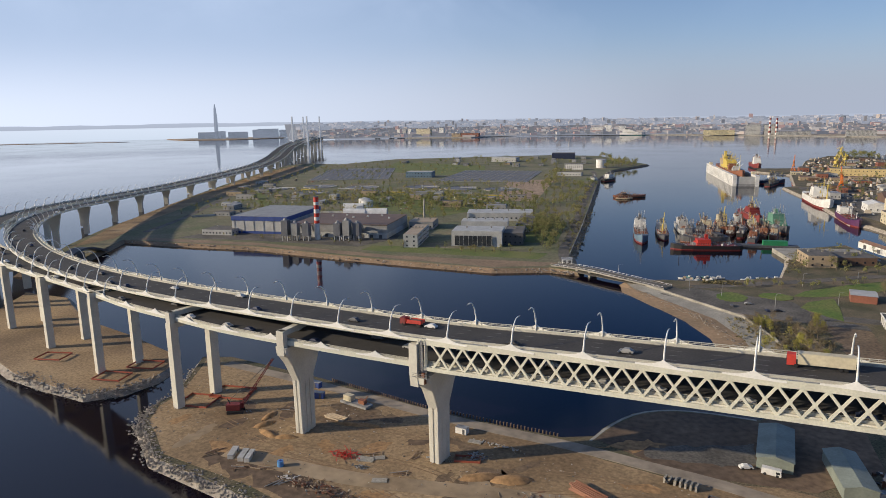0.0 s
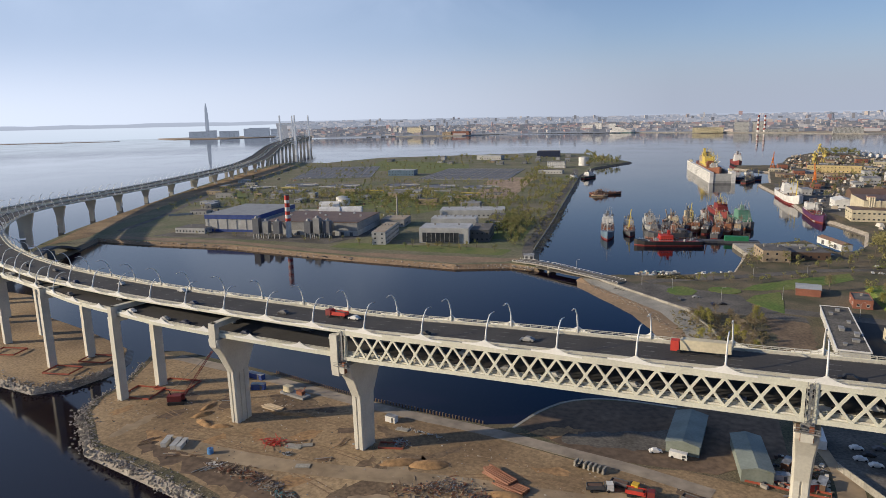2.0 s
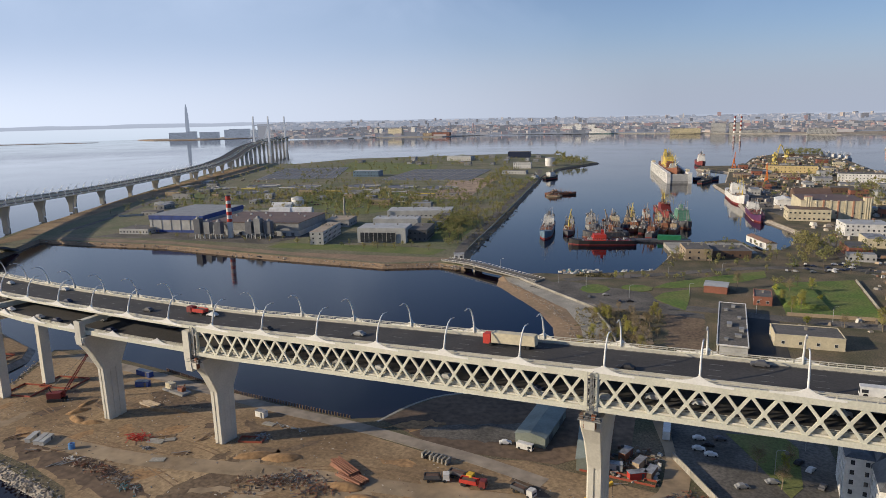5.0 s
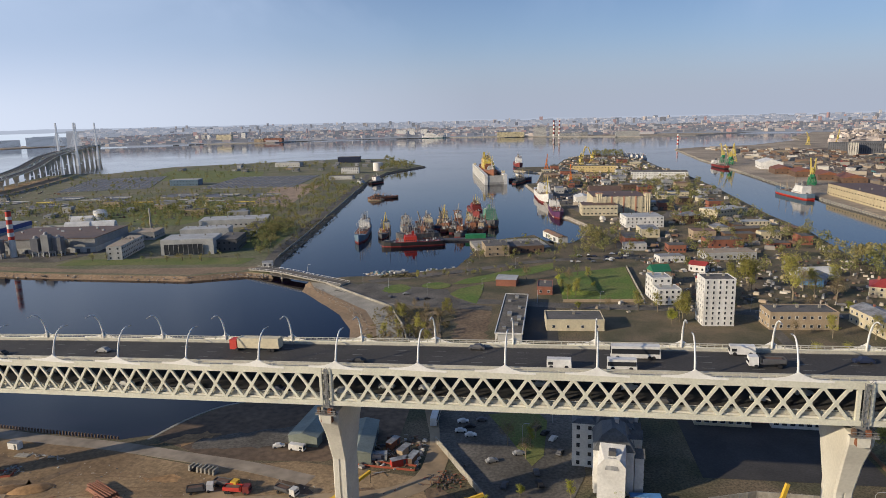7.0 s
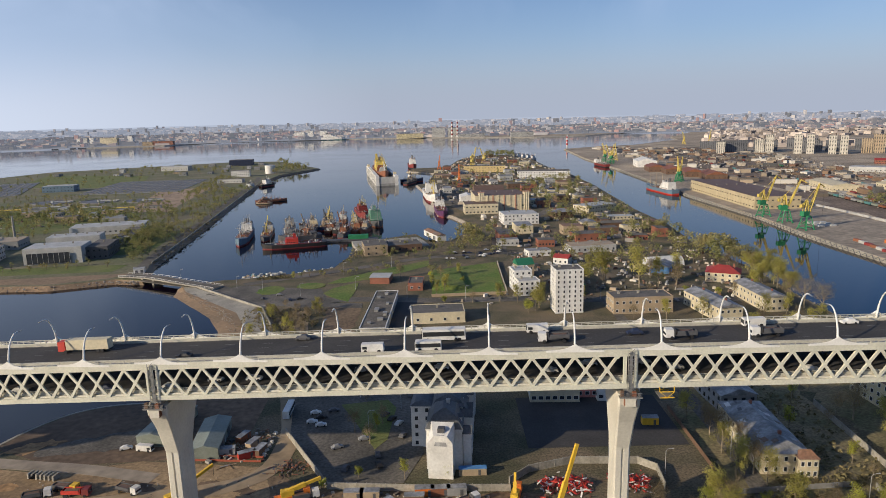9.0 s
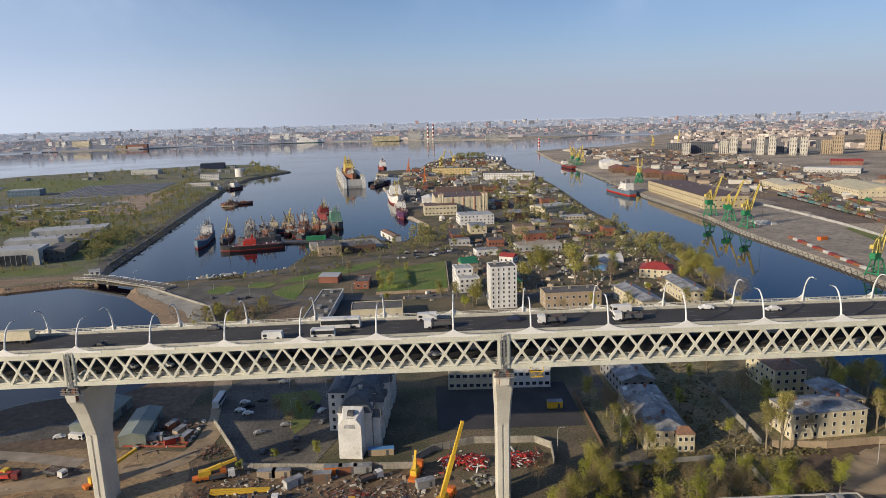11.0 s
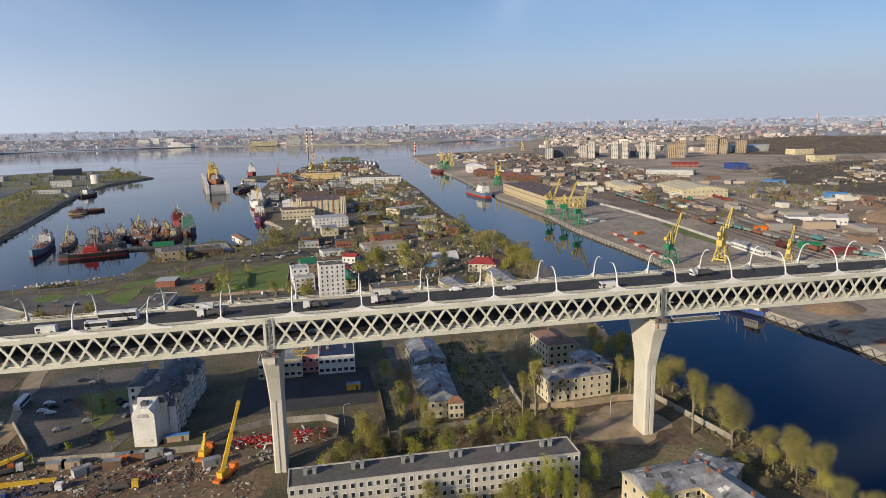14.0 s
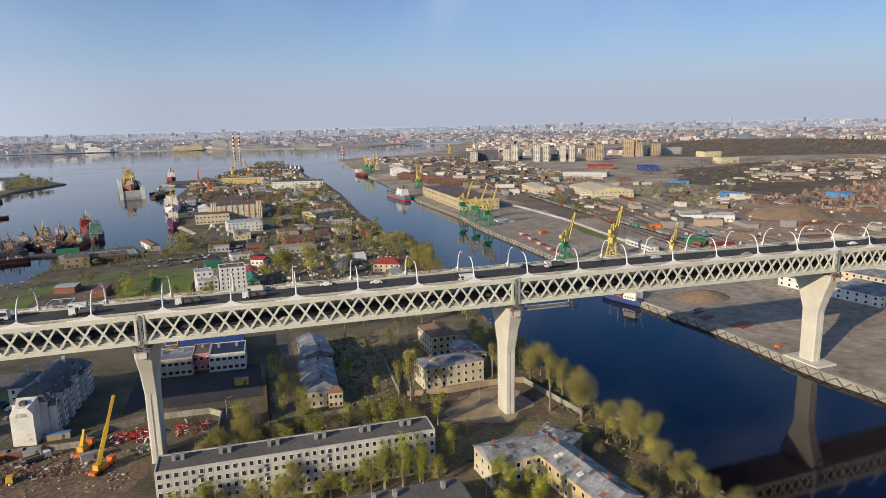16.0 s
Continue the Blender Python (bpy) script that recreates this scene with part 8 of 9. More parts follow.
building("yellow industrial building with flat roof", 1585, 1650, 60, 40, 16, 0, "pale_yellow", "flat", None, 2, 8, 4, False, name="factory", category="factory")
building("blue and white factory block", 1556, 1850, 130, 40, 22, 0, "pale_grey", "flat", PAINT["sky_blue"], 4, 18, 5, False, name="factory", category="factory")
building("long white shed behind the quay", 569, 453, 8, 46, 5, -4, "white", "gable", TIN_ROOF, 1, 2, 18, False, pitch=2, name="warehouse", category="warehouse", vents=0)
for x, y, w, d, a, c in ((590, 262, 16, 70, 10, "white"), (612, 240, 18, 46, 10, "pale_grey"), (600, 170, 20, 40, 12, "white"), (640, 280, 24, 60, 10, "cream"), (640, 200, 22, 40, 10, "tan"), (690, 330, 26, 60, 12, "pale_grey")):
    building("pale port store with rows of windows", x, y, w, d, 7, a, c, "gable", TIN_ROOF, 2, 4, 12, False, pitch=2, name="warehouse", category="warehouse", vents=0, group="port stores")
t = thing("sand_heap", "broad tan heap of sand", "sand heap", at(840, 560, 3))
part("mound", Shape().loft([[(math.cos(a * 0.393) * rx, math.sin(a * 0.393) * ry, z) for a in range(16)] for rx, ry, z in ((52, 44, 0), (40, 33, 6), (24, 20, 11), (8, 7, 13))]), SAND, t)
t = thing("soil_heap", "brown heap on the quay", "soil heap", at(505, 285, 3))
part("mound", Shape().loft([[(math.cos(a * 0.393) * rx, math.sin(a * 0.393) * ry, z) for a in range(16)] for rx, ry, z in ((20, 14, 0), (13, 9, 3), (4, 3, 5))]), SAND, t)
for x, y, w, d, c in ((478, 246, 9, 5, "rust"), (486, 226, 13, 8, "rust"), (484, 262, 8, 2, "dark_grey"), (480, 256, 9, 2, "dark_grey"), (478, 190, 3, 3, "orange")):
    t = thing("plate_stack", "low stack of rusty steel plate on the quay", "steel stack", at(x, y, 3.1, 20), "plate stacks")
    part("plate", Shape().box(0, 0, 0, w, d, 0.5).box(0.4, 0.2, 0.5, w * 0.8, d * 0.8, 0.25), PAINT[c], t)
for x, y, w, d, h, a, c, lb in ((624, 449, 16, 9, 5, -20, "green", "green tin shed by the tracks"), (632, 420, 18, 8, 5, -10, "dark_red", "dark red tin shed by the tracks"), (912, 747, 26, 14, 7, -15, "sky_blue", "blue tin shed in the scrap yard"), (975, 956, 30, 20, 5, -20, "sky_blue", "low blue tin shed beyond the yard"), (1110, 1257, 30, 60, 12, -15, "blue", "long deep blue hall beyond the yard"), (1040, 675, 14, 40, 7, -10, "sky_blue", "blue store by the scrap heaps"), (650, 546, 20, 7, 4, -20, "orange", "orange-red wagon shed by the tracks")):
    shed(lb, x, y, w, d, h, a, c, PAINT[c], 1.2)
t = thing("gantry_crane", "rust-red gantry crane over the scrap yard", "crane", at(756, 444, 3, 5))
for q in (-12, 12):
    part("leg", Shape().beam((q - 2, -3, 0), (q, 0, 11), 0.8, 0.8).beam((q + 2, 3, 0), (q, 0, 11), 0.8, 0.8), PAINT["rust"], t)
part("girder", Shape().box(0, 0, 11, 34, 1.8, 2.2), PAINT["rust"], t)
part("trolley", Shape().box(3, 0, 13.2, 3, 3, 2), PAINT["cream"], t)
# scrap fields: countless small pieces
s = Shape()
RND = random.Random(8)
for x, y in scatter([(860, 690), (1070, 760), (1320, 850), (1800, 900), (1800, 400), (1000, 380), (930, 560)], 2600, 41, 2):
    s.box(x, y, 2.8, RND.uniform(2, 9), RND.uniform(2, 7), RND.uniform(1, 7), RND.uniform(0, 180), 0.6)
tagged(structure("scrap_field", s, material("scrap_metal", (0.24, 0.15, 0.10), (0.13, 0.10, 0.085), 0.9, scale=0.03, detail=0.3, vary=0.6, island=True), "rusty field of scrap metal heaps", "scrap"), kind="stuff")
# wagons on the tracks
RND = random.Random(9)
for k in range(40):
    o = RND.choice((0, 9, 18, 40, 52, 64))
    i = RND.uniform(0.0, 1.0)
    fr = frames_of(spline([(596 + o, 300, 3), (610 + o, 520, 3), (650 + o * 1.2, 760, 3), (700 + o * 1.5, 1200, 3), (735 + o * 2, 1650, 3)], 20))
    p, n = fr[int(i * (len(fr) - 1))]
    t = thing("rail_wagon", "weathered freight wagon on the tracks", "wagon", at(p.x, p.y, 3.3, math.degrees(math.atan2(n.y, n.x)) - 90), "wagons")
    part("body", Shape().box(0, 0, 1.1, 14, 2.9, RND.uniform(1.6, 3.2)), PAINT[RND.choice(("rust", "brown", "green", "grey", "dark_red", "teal"))], t)
    for q in (-4.5, 4.5):
        part("bogie", Shape().box(q, 0, 0, 2.6, 2.2, 1.1), PAINT["black"], t)
t = thing("goods_pile", "orange crate on the quay apron", "crate", at(520, 560, 3.1, 20))
part("crate", Shape().box(0, 0, 0, 9, 4, 3), PAINT["orange"], t)
for k in range(9):
    t = thing("goods_pile", "pile of wrapped grey cargo on the quay", "cargo", at(510 + 6 * (k % 3), 650 + 9 * (k // 3), 3.1, 15), "cargo piles")
    part("bale", Shape().box(0, 0, 0, 7, 4, 1.8, 0, 0.85), PAINT["pale_grey"], t)
for k in range(14):
    t = thing("goods_pile", "dark red goods in a row along the quay", "cargo", at(498 - 1.1 * k, 570 - 9.5 * k, 3.1, 96), "quay goods")
    part("bale", Shape().box(0, 0, 0, 7.5, 3, 2.2), PAINT[("rust", "pale_grey", "dark_red")[k % 3]], t)
train = frames_of(spline([(652, 880, 3), (646, 823, 3), (639, 737, 3), (633, 664, 3), (629, 593, 3), (629, 546, 3), (628, 492, 3), (632, 440, 3), (650, 380, 3)], 15.5))
for k, (p, n) in enumerate(train[:-1]):
    t = thing("rail_wagon", "dull green hopper wagon in a long train", "wagon", at(p.x, p.y, 3.3, math.degrees(math.atan2(n.y, n.x)) - 90), "hopper train")
    part("body", Shape().loft([[(u, -1.5 * w, z), (u, 1.5 * w, z), (u, 1.5 * w, z + 0.1), (u, -1.5 * w, z + 0.1)] for u, w, z in ((-6.6, 0.9, 3.4), (-6.2, 1.0, 1.2), (6.2, 1.0, 1.2), (6.6, 0.9, 3.4))]).box(0, 0, 1.2, 12.4, 2.9, 2.4), PAINT[("shed_green", "teal", "shed_green", "rust", "grey")[k % 5]], t)
    for q in (-4.5, 4.5):
        part("bogie", Shape().box(q, 0, 0, 2.6, 2.2, 1.1), PAINT["black"], t)
RNT = random.Random(19)
for k, (o, y0, n) in enumerate(((0, 640, 9), (9, 820, 10), (18, 980, 9), (40, 700, 9), (52, 900, 10), (64, 1100, 8), (90, 760, 9), (104, 1000, 8))):
    fr = frames_of(spline([(596 + o, 300, 3), (610 + o, 520, 3), (650 + o * 1.2, 760, 3), (700 + o * 1.5, 1200, 3), (735 + o * 2, 1650, 3), (800 + o * 2, 2200, 3)], 14.6))
    t = thing("goods_train", "standing goods train of weathered wagons in the yard", "train", group="goods trains")
    start = min(range(len(fr)), key=lambda j: abs(fr[j][0].y - y0))
    c = RNT.choice(("rust", "brown", "shed_green", "dark_red", "grey"))
    for j in range(start, min(len(fr), start + n)):
        q, m = fr[j]
        part("wagon", Shape().box(0, 0, 0.3, 11, 2.2, 0.9).box(0, 0, 1.1, 13.6, 2.9, RNT.uniform(1.4, 3.2)), PAINT[c if RNT.random() < 0.6 else RNT.choice(("rust", "tan", "dark_grey", "teal"))], t, m=at(q.x, q.y, 3.3, math.degrees(math.atan2(m.y, m.x)) - 90))
wall_line("port_wall", [(575, 850), (584, 769), (585, 637), (570, 479), (566, 400)], 2.6, PAINT["pale_grey"], "long pale board wall along the port", panel=12)

# ---- far city ----
RND = random.Random(77)
EYE0 = Vector((110, 0, 0))


def polar(az, r, z=0.0):
    a = radians(az)
    return (EYE0.x + math.sin(a) * r, EYE0.y + math.cos(a) * r, z)


def rise(r):
    """The far ground climbs gently towards the skyline."""
    return 4 + 80 * max(0.0, (r - 3950) / 900) ** 1.1


# far slope that carries the distant city, with haze painted into its colour as glow
ns = 60
slope = Shape()
grid = [polar(-37 + 116 * k / ns, r, rise(r) - 0.5) for r in (3950, 4200, 4500, 4850) for k in range(ns + 1)]
slope.add(grid, [(a * (ns + 1) + k, a * (ns + 1) + k + 1, (a + 1) * (ns + 1) + k + 1, (a + 1) * (ns + 1) + k) for a in range(3) for k in range(ns)])
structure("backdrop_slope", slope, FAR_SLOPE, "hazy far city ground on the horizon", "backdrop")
# backdrop bands beyond: hazy coast, city and bright gulf painted as glow
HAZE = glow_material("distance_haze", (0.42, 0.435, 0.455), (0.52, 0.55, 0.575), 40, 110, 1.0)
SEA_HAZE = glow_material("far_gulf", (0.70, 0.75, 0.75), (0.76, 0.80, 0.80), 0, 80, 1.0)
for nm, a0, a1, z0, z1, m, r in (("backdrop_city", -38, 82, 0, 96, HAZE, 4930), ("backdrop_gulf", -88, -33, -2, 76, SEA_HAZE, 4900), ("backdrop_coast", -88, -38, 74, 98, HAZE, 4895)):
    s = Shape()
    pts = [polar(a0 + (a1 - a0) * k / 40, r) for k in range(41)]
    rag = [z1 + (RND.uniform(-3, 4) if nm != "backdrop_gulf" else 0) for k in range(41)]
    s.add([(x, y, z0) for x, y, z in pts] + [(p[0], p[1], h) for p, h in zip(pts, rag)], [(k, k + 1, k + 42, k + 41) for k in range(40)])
    structure(nm, s, m, "plain glowing band painted as hazy distance along the horizon", "backdrop")
# added glowing shell painted as thin horizon haze, brighter to the west, fading upwards
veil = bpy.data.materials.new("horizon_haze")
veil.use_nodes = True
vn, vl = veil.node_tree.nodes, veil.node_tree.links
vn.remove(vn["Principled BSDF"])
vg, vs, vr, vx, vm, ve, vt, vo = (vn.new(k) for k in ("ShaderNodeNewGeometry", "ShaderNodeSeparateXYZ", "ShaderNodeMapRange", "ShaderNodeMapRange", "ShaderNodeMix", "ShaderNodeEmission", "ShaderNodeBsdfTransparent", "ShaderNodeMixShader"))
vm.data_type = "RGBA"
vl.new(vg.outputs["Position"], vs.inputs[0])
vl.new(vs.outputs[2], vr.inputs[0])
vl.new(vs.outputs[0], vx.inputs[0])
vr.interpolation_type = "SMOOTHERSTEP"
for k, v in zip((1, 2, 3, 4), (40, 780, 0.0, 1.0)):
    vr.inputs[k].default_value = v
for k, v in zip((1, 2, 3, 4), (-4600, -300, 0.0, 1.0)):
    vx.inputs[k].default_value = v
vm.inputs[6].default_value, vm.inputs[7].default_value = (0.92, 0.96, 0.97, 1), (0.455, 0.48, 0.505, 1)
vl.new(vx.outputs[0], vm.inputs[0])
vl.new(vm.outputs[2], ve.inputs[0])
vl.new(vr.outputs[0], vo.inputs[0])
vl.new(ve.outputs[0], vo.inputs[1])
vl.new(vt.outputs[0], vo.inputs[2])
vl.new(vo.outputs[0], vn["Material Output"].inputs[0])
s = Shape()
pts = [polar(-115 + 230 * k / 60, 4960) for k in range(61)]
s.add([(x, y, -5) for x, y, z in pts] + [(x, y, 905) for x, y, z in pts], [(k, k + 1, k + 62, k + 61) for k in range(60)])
vo_ob = structure("backdrop_haze", s, veil, "added glowing shell painted as pale haze along the horizon", "backdrop")
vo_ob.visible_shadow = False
# city blocks, countless; all but seed 3 have distance haze glowing in their material
for seed, az0, az1, r0, r1, n, hmin, hmax, wmin, wmax in ((1, -36, 78, 3990, 4430, 3300, 5, 17, 12, 50), (5, -36, 78, 4430, 4830, 3600, 5, 17, 12, 50), (2, -30, 30, 3700, 4000, 260, 6, 22, 25, 90), (3, 22, 80, 2300, 4000, 2600, 5, 18, 12, 40), (4, -30, 78, 4100, 4800, 200, 20, 36, 10, 26)):
    RND = random.Random(seed)
    s = Shape()
    for k in range(n):
        az, r = RND.uniform(az0, az1), math.sqrt(RND.uniform(r0 * r0, r1 * r1))
        x, y, z = polar(az, r)
        if seed == 3 and (y < x * 0.35 + 600 or y > 3600 or (1450 < x < 3000 and y < 2400 + 0.2 * x)):
            continue
        if seed == 2 and not (y > 3990 or (-100 < x < 800 and y > 3820) or (-1600 < x < -1330 and y > 3620)):
            continue
        s.box(x, y, rise(r) - 1, RND.uniform(wmin, wmax), RND.uniform(wmin, wmax) * 0.6, RND.uniform(hmin, hmax), RND.choice((0, 10, 90, 30, 120)))
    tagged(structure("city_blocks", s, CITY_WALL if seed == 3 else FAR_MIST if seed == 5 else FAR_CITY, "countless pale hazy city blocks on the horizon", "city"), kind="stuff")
# tree belts of the far land
s = Shape()
RND = random.Random(6)
for n, poly in ((2400, [(1450, 1750), (1700, 2350), (2700, 3000), (4200, 2600), (3500, 1250), (2200, 1450)]), (110, [(700, 1000), (760, 1600), (900, 2000), (1000, 1700), (860, 1000)]), (200, [(1050, 900), (1700, 1250), (1500, 1550), (1000, 1150)])):
    for x, y in scatter(poly, n, n, 1):
        r, h = RND.uniform(4, 9), RND.uniform(5, 11)
        for q in range(22):
            c = Vector((x + RND.gauss(0, r * 0.6), y + RND.gauss(0, r * 0.5), 3 + h * RND.uniform(0.15, 0.95)))
            u, v = Vector((RND.gauss(0, 1), RND.gauss(0, 1), RND.gauss(0, 0.6))) * r * 0.13, Vector((RND.gauss(0, 1), RND.gauss(0, 1), RND.gauss(0, 1))) * r * 0.11
            s.add([c - u, c + v, c + u, c - v], [(0, 1, 2, 3)])
tagged(structure("far_trees", s, CITY_TREES, "dull brown-green belts of far trees", "trees"), kind="stuff")


def tower(x, y, w, d, h, turn, wall, label, storeys=14):
    building(label, x, y, w, d, h, turn, wall, "flat", None, storeys, max(3, int(w / 5)), max(2, int(d / 6)), False, wide=2.6, name="tower_block", category="tower block", vents=0, group="far tower blocks")


for x, y, w, d, h, a in ((886, 1808, 22, 18, 37, -25), (995, 1818, 22, 20, 42, -28), (1016, 1806, 20, 20, 55, -28), (1055, 1735, 18, 20, 57, -30), (1081, 1724, 17, 20, 57, -30), (1113, 1682, 17, 20, 54, -30), (1136, 1672, 17, 20, 54, -30), (1207, 1692, 26, 22, 43, -30), (1229, 1682, 25, 22, 55, -30), (1400, 1800, 34, 30, 64, -30), (1432, 1790, 26, 26, 52, -30), (1500, 1800, 30, 26, 46, -30), (1640, 2150, 30, 30, 44, -20)):
    tower(x, y, w, d, h * 0.86, a, "tan" if w > 24 else "panel_white", "tall tan and brick tower block")
# slab blocks facing away from the sun: their shade is in the dark wall colour
for x, y, w, h, a in ((925, 1830, 60, 26, -10), (960, 1900, 70, 30, -10), (1040, 1880, 60, 30, -20), (1120, 1810, 70, 28, -30), (1180, 1780, 50, 30, -30), (1300, 1830, 70, 28, -30), (1180, 1950, 80, 30, -30), (930, 1960, 80, 26, -20)):
    tower(x, y, w, 16, h, a, "slate_wall", "long slab block with shade painted into blue-grey walls", 9)
for x, y, w, h, c in ((-1650, 3640, 90, 46, "cream"), (-1560, 3700, 26, 52, "white"), (-1760, 3680, 22, 46, "white"), (-1800, 3690, 22, 48, "pale_grey"), (-1850, 3720, 24, 44, "white"), (-1980, 4020, 30, 50, "white"), (-2080, 4060, 26, 46, "pale_grey"), (-2200, 4080, 28, 50, "white"), (-1440, 3640, 60, 20, "tan"), (-1360, 3640, 110, 22, "brick"), (-700, 4000, 60, 44, "white"), (-640, 4010, 40, 52, "white"), (-560, 4010, 40, 48, "white"), (120, 3800, 70, 52, "pale_grey"), (200, 3810, 60, 50, "pale_grey"), (-40, 3790, 150, 26, "pale_yellow"), (300, 3740, 150, 18, "pale_grey"), (560, 3560, 120, 26, "pale_grey")):
    tower(x, y, w, 26, h, 0, c, "pale hazy waterfront block across the river", 8)
for x, y in ((196, 3775), (226, 3770)):
    t = thing("chimney", "tall red and white banded power station chimney", "chimney", at(x, y, 4), "power station chimneys")
    for k in range(8):
        part("band", Shape().cyl(0, 0, k * 10.5, k * 10.5 + 10.5, 6.4 - 0.3 * k, 6.1 - 0.3 * k, 12), PAINT["dark_red" if k % 2 else "white"], t, "painted band")
# low island with blocks and the far spire; both emit a painted haze
land("ground_island", [(-3350, 3350), (-3050, 3180), (-2750, 3300), (-2600, 3560), (-2750, 3800), (-3200, 3650)], 3.0, YARD, 6, SAND, "low sandy island shore")
land("ground_bar", [(-4150, 2280), (-3800, 2520), (-3300, 2900), (-3260, 2960), (-3700, 2680), (-4160, 2330)], 1.5, SAND, 5, SAND, "thin sandbar in the gulf")
for k, (x, y, w, h) in enumerate(((-3080, 3420, 110, 40), (-2990, 3440, 60, 46), (-2900, 3500, 120, 40), (-2800, 3560, 50, 52), (-2740, 3600, 130, 56), (-2660, 3660, 60, 48))):
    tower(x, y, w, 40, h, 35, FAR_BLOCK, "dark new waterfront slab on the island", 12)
t = thing("spire_tower", "slender tapering glass skyscraper paled by painted haze", "skyscraper", pose(*polar(-42.3, 4750, 0)))
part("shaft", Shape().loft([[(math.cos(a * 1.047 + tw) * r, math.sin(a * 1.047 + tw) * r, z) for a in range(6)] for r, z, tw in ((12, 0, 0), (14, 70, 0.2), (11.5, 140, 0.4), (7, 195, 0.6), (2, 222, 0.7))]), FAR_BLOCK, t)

# yard clutter beyond counting: crates, huts, wrecks and heaps
for seed, n, poly in ((1, 900, [(190, 580), (350, 580), (365, 900), (380, 1400), (340, 1900), (200, 1900), (130, 1400), (120, 1000), (170, 820), (190, 690)]), (2, 1500, [(620, 300), (900, 320), (1000, 600), (900, 1200), (1000, 1700), (850, 2200), (640, 2250), (600, 1300), (640, 800)]), (3, 240, [(-600, 640), (-300, 700), (-260, 900), (-380, 1000), (-720, 1100), (-820, 1100)]), (4, 2000, [(1000, 900), (1500, 1300), (2400, 1400), (2600, 900), (1800, 850)]), (5, 150, [(84, 165), (176, 165), (150, 185), (100, 190)]), (6, 420, [(130, 400), (345, 404), (352, 560), (300, 575), (190, 560), (182, 430)]), (8, 1100, [(-200, 180), (-180, 170), (-150, 162), (-100, 152), (-60, 140), (60, 130), (78, 180), (70, 200), (0, 200), (-60, 205), (-150, 225), (-215, 230)]), (9, 500, [(80, 145), (178, 150), (168, 184), (98, 188), (80, 198)]), (7, 90, [(50, 210), (74, 210), (72, 232), (58, 236)])):
    RND = random.Random(seed)
    s = Shape()
    big = {2: 1.9, 4: 2.2, 3: 1.7, 8: 0.28, 9: 0.45, 6: 1.5, 5: 0.7, 7: 0.8}.get(seed, 3.0)
    for x, y in scatter(poly, n, 100 + seed, 0.8):
        if seed in (2, 4) and RND.random() < 0.22:
            s.box(x, y, 2.9, RND.uniform(10, 34), RND.uniform(6, 13), RND.uniform(3, 7), RND.choice((75, -15, 80, -10, 40)))
        else:
            s.box(x, y, 2.9, RND.uniform(0.7, 3.2) * big, RND.uniform(0.5, 1.8) * big, RND.uniform(0.4, 1.4) * big, RND.uniform(0, 180), RND.uniform(0.6, 1.0))
    tagged(structure("yard_clutter", s, CLUTTER, "scattered crates, huts and scrap beyond counting", "clutter"), kind="stuff")

# ---- trees ----
random.seed(4)
KINDS = [tree_kind("tall spring tree with sparse yellow-green leaves", LEAF, 15, 5.0, 2900, 0.22), tree_kind("broad spring tree with thin yellowish leaves", LEAF, 13, 6.0, 3300, 0.22), tree_kind("slender birch with fresh green leaves", LEAF_GREEN, 14, 3.4, 2600, 0.20, 0.3, 0.4), tree_kind("bare brown tree with fine twigs", TWIG, 13, 4.4, 2200, 0.15), tree_kind("small bushy tree with fresh green leaves", LEAF_GREEN, 8, 3.4, 2600, 0.19), tree_kind("tall fan-shaped tree with pale limbs and yellow buds", BUD, 20, 8.5, 5600, 0.27, 0.0, 0.35), tree_kind("tall narrow poplar with bare twigs", BUD, 22, 3.6, 3200, 0.24, 0.0, 1.2)]
HOME = [at(214, 171, 3), at(206, 158, 3), at(228, 150, 3), at(196, 172, 3), at(262, 152, 3), at(340.3, 144.3, 3) @ Matrix.Scale(0.85, 4), at(282.1, 186.6, 3)]
for k, m in zip(KINDS, HOME):
    k.matrix_basis = m
RND = random.Random(2)


WOOD, WOOD_TRUNK = Shape(), Shape()


def plant(places, which, lo=0.75, hi=1.2, z=3.0):
    """Near trees are things of their own; those far beyond the viaduct join the distant woods."""
    for x, y in places:
        if y > 480 or y < -10 or x < -60:
            h, r = 14 * RND.uniform(lo, hi), 5.2 * RND.uniform(lo, hi)
            WOOD_TRUNK.tube([(x, y, z - 0.2), (x, y, z + h * 0.7)], 0.3, 4, 0.08)
            clumps = [Vector((RND.gauss(0, r * 0.38), RND.gauss(0, r * 0.38), h * RND.uniform(0.38, 0.86))) for q in range(6)]
            for q in range(150):
                k = clumps[q % 6]
                n = Vector((RND.gauss(0, 1), RND.gauss(0, 1), RND.gauss(0.25, 0.9))).normalized()
                c = Vector((x, y, z)) + k + n * r * RND.uniform(0.25, 0.5)
                n = (n + Vector((RND.gauss(0, 0.4), RND.gauss(0, 0.4), RND.gauss(0, 0.4)))).normalized()
                a = n.orthogonal().normalized()
                b = n.cross(a)
                w, e = RND.uniform(0, 6.28), r * RND.uniform(0.06, 0.13)
                WOOD.add([c + (a * math.cos(w + o) + b * math.sin(w + o)) * e for o in (0.0, 1.3, 3.0, 4.6)], [(0, 1, 2, 3)])
            continue
        copy_thing(KINDS[RND.choice(which)], at(x, y, z, RND.uniform(0, 360)) @ Matrix.Scale(RND.uniform(lo, hi), 4))


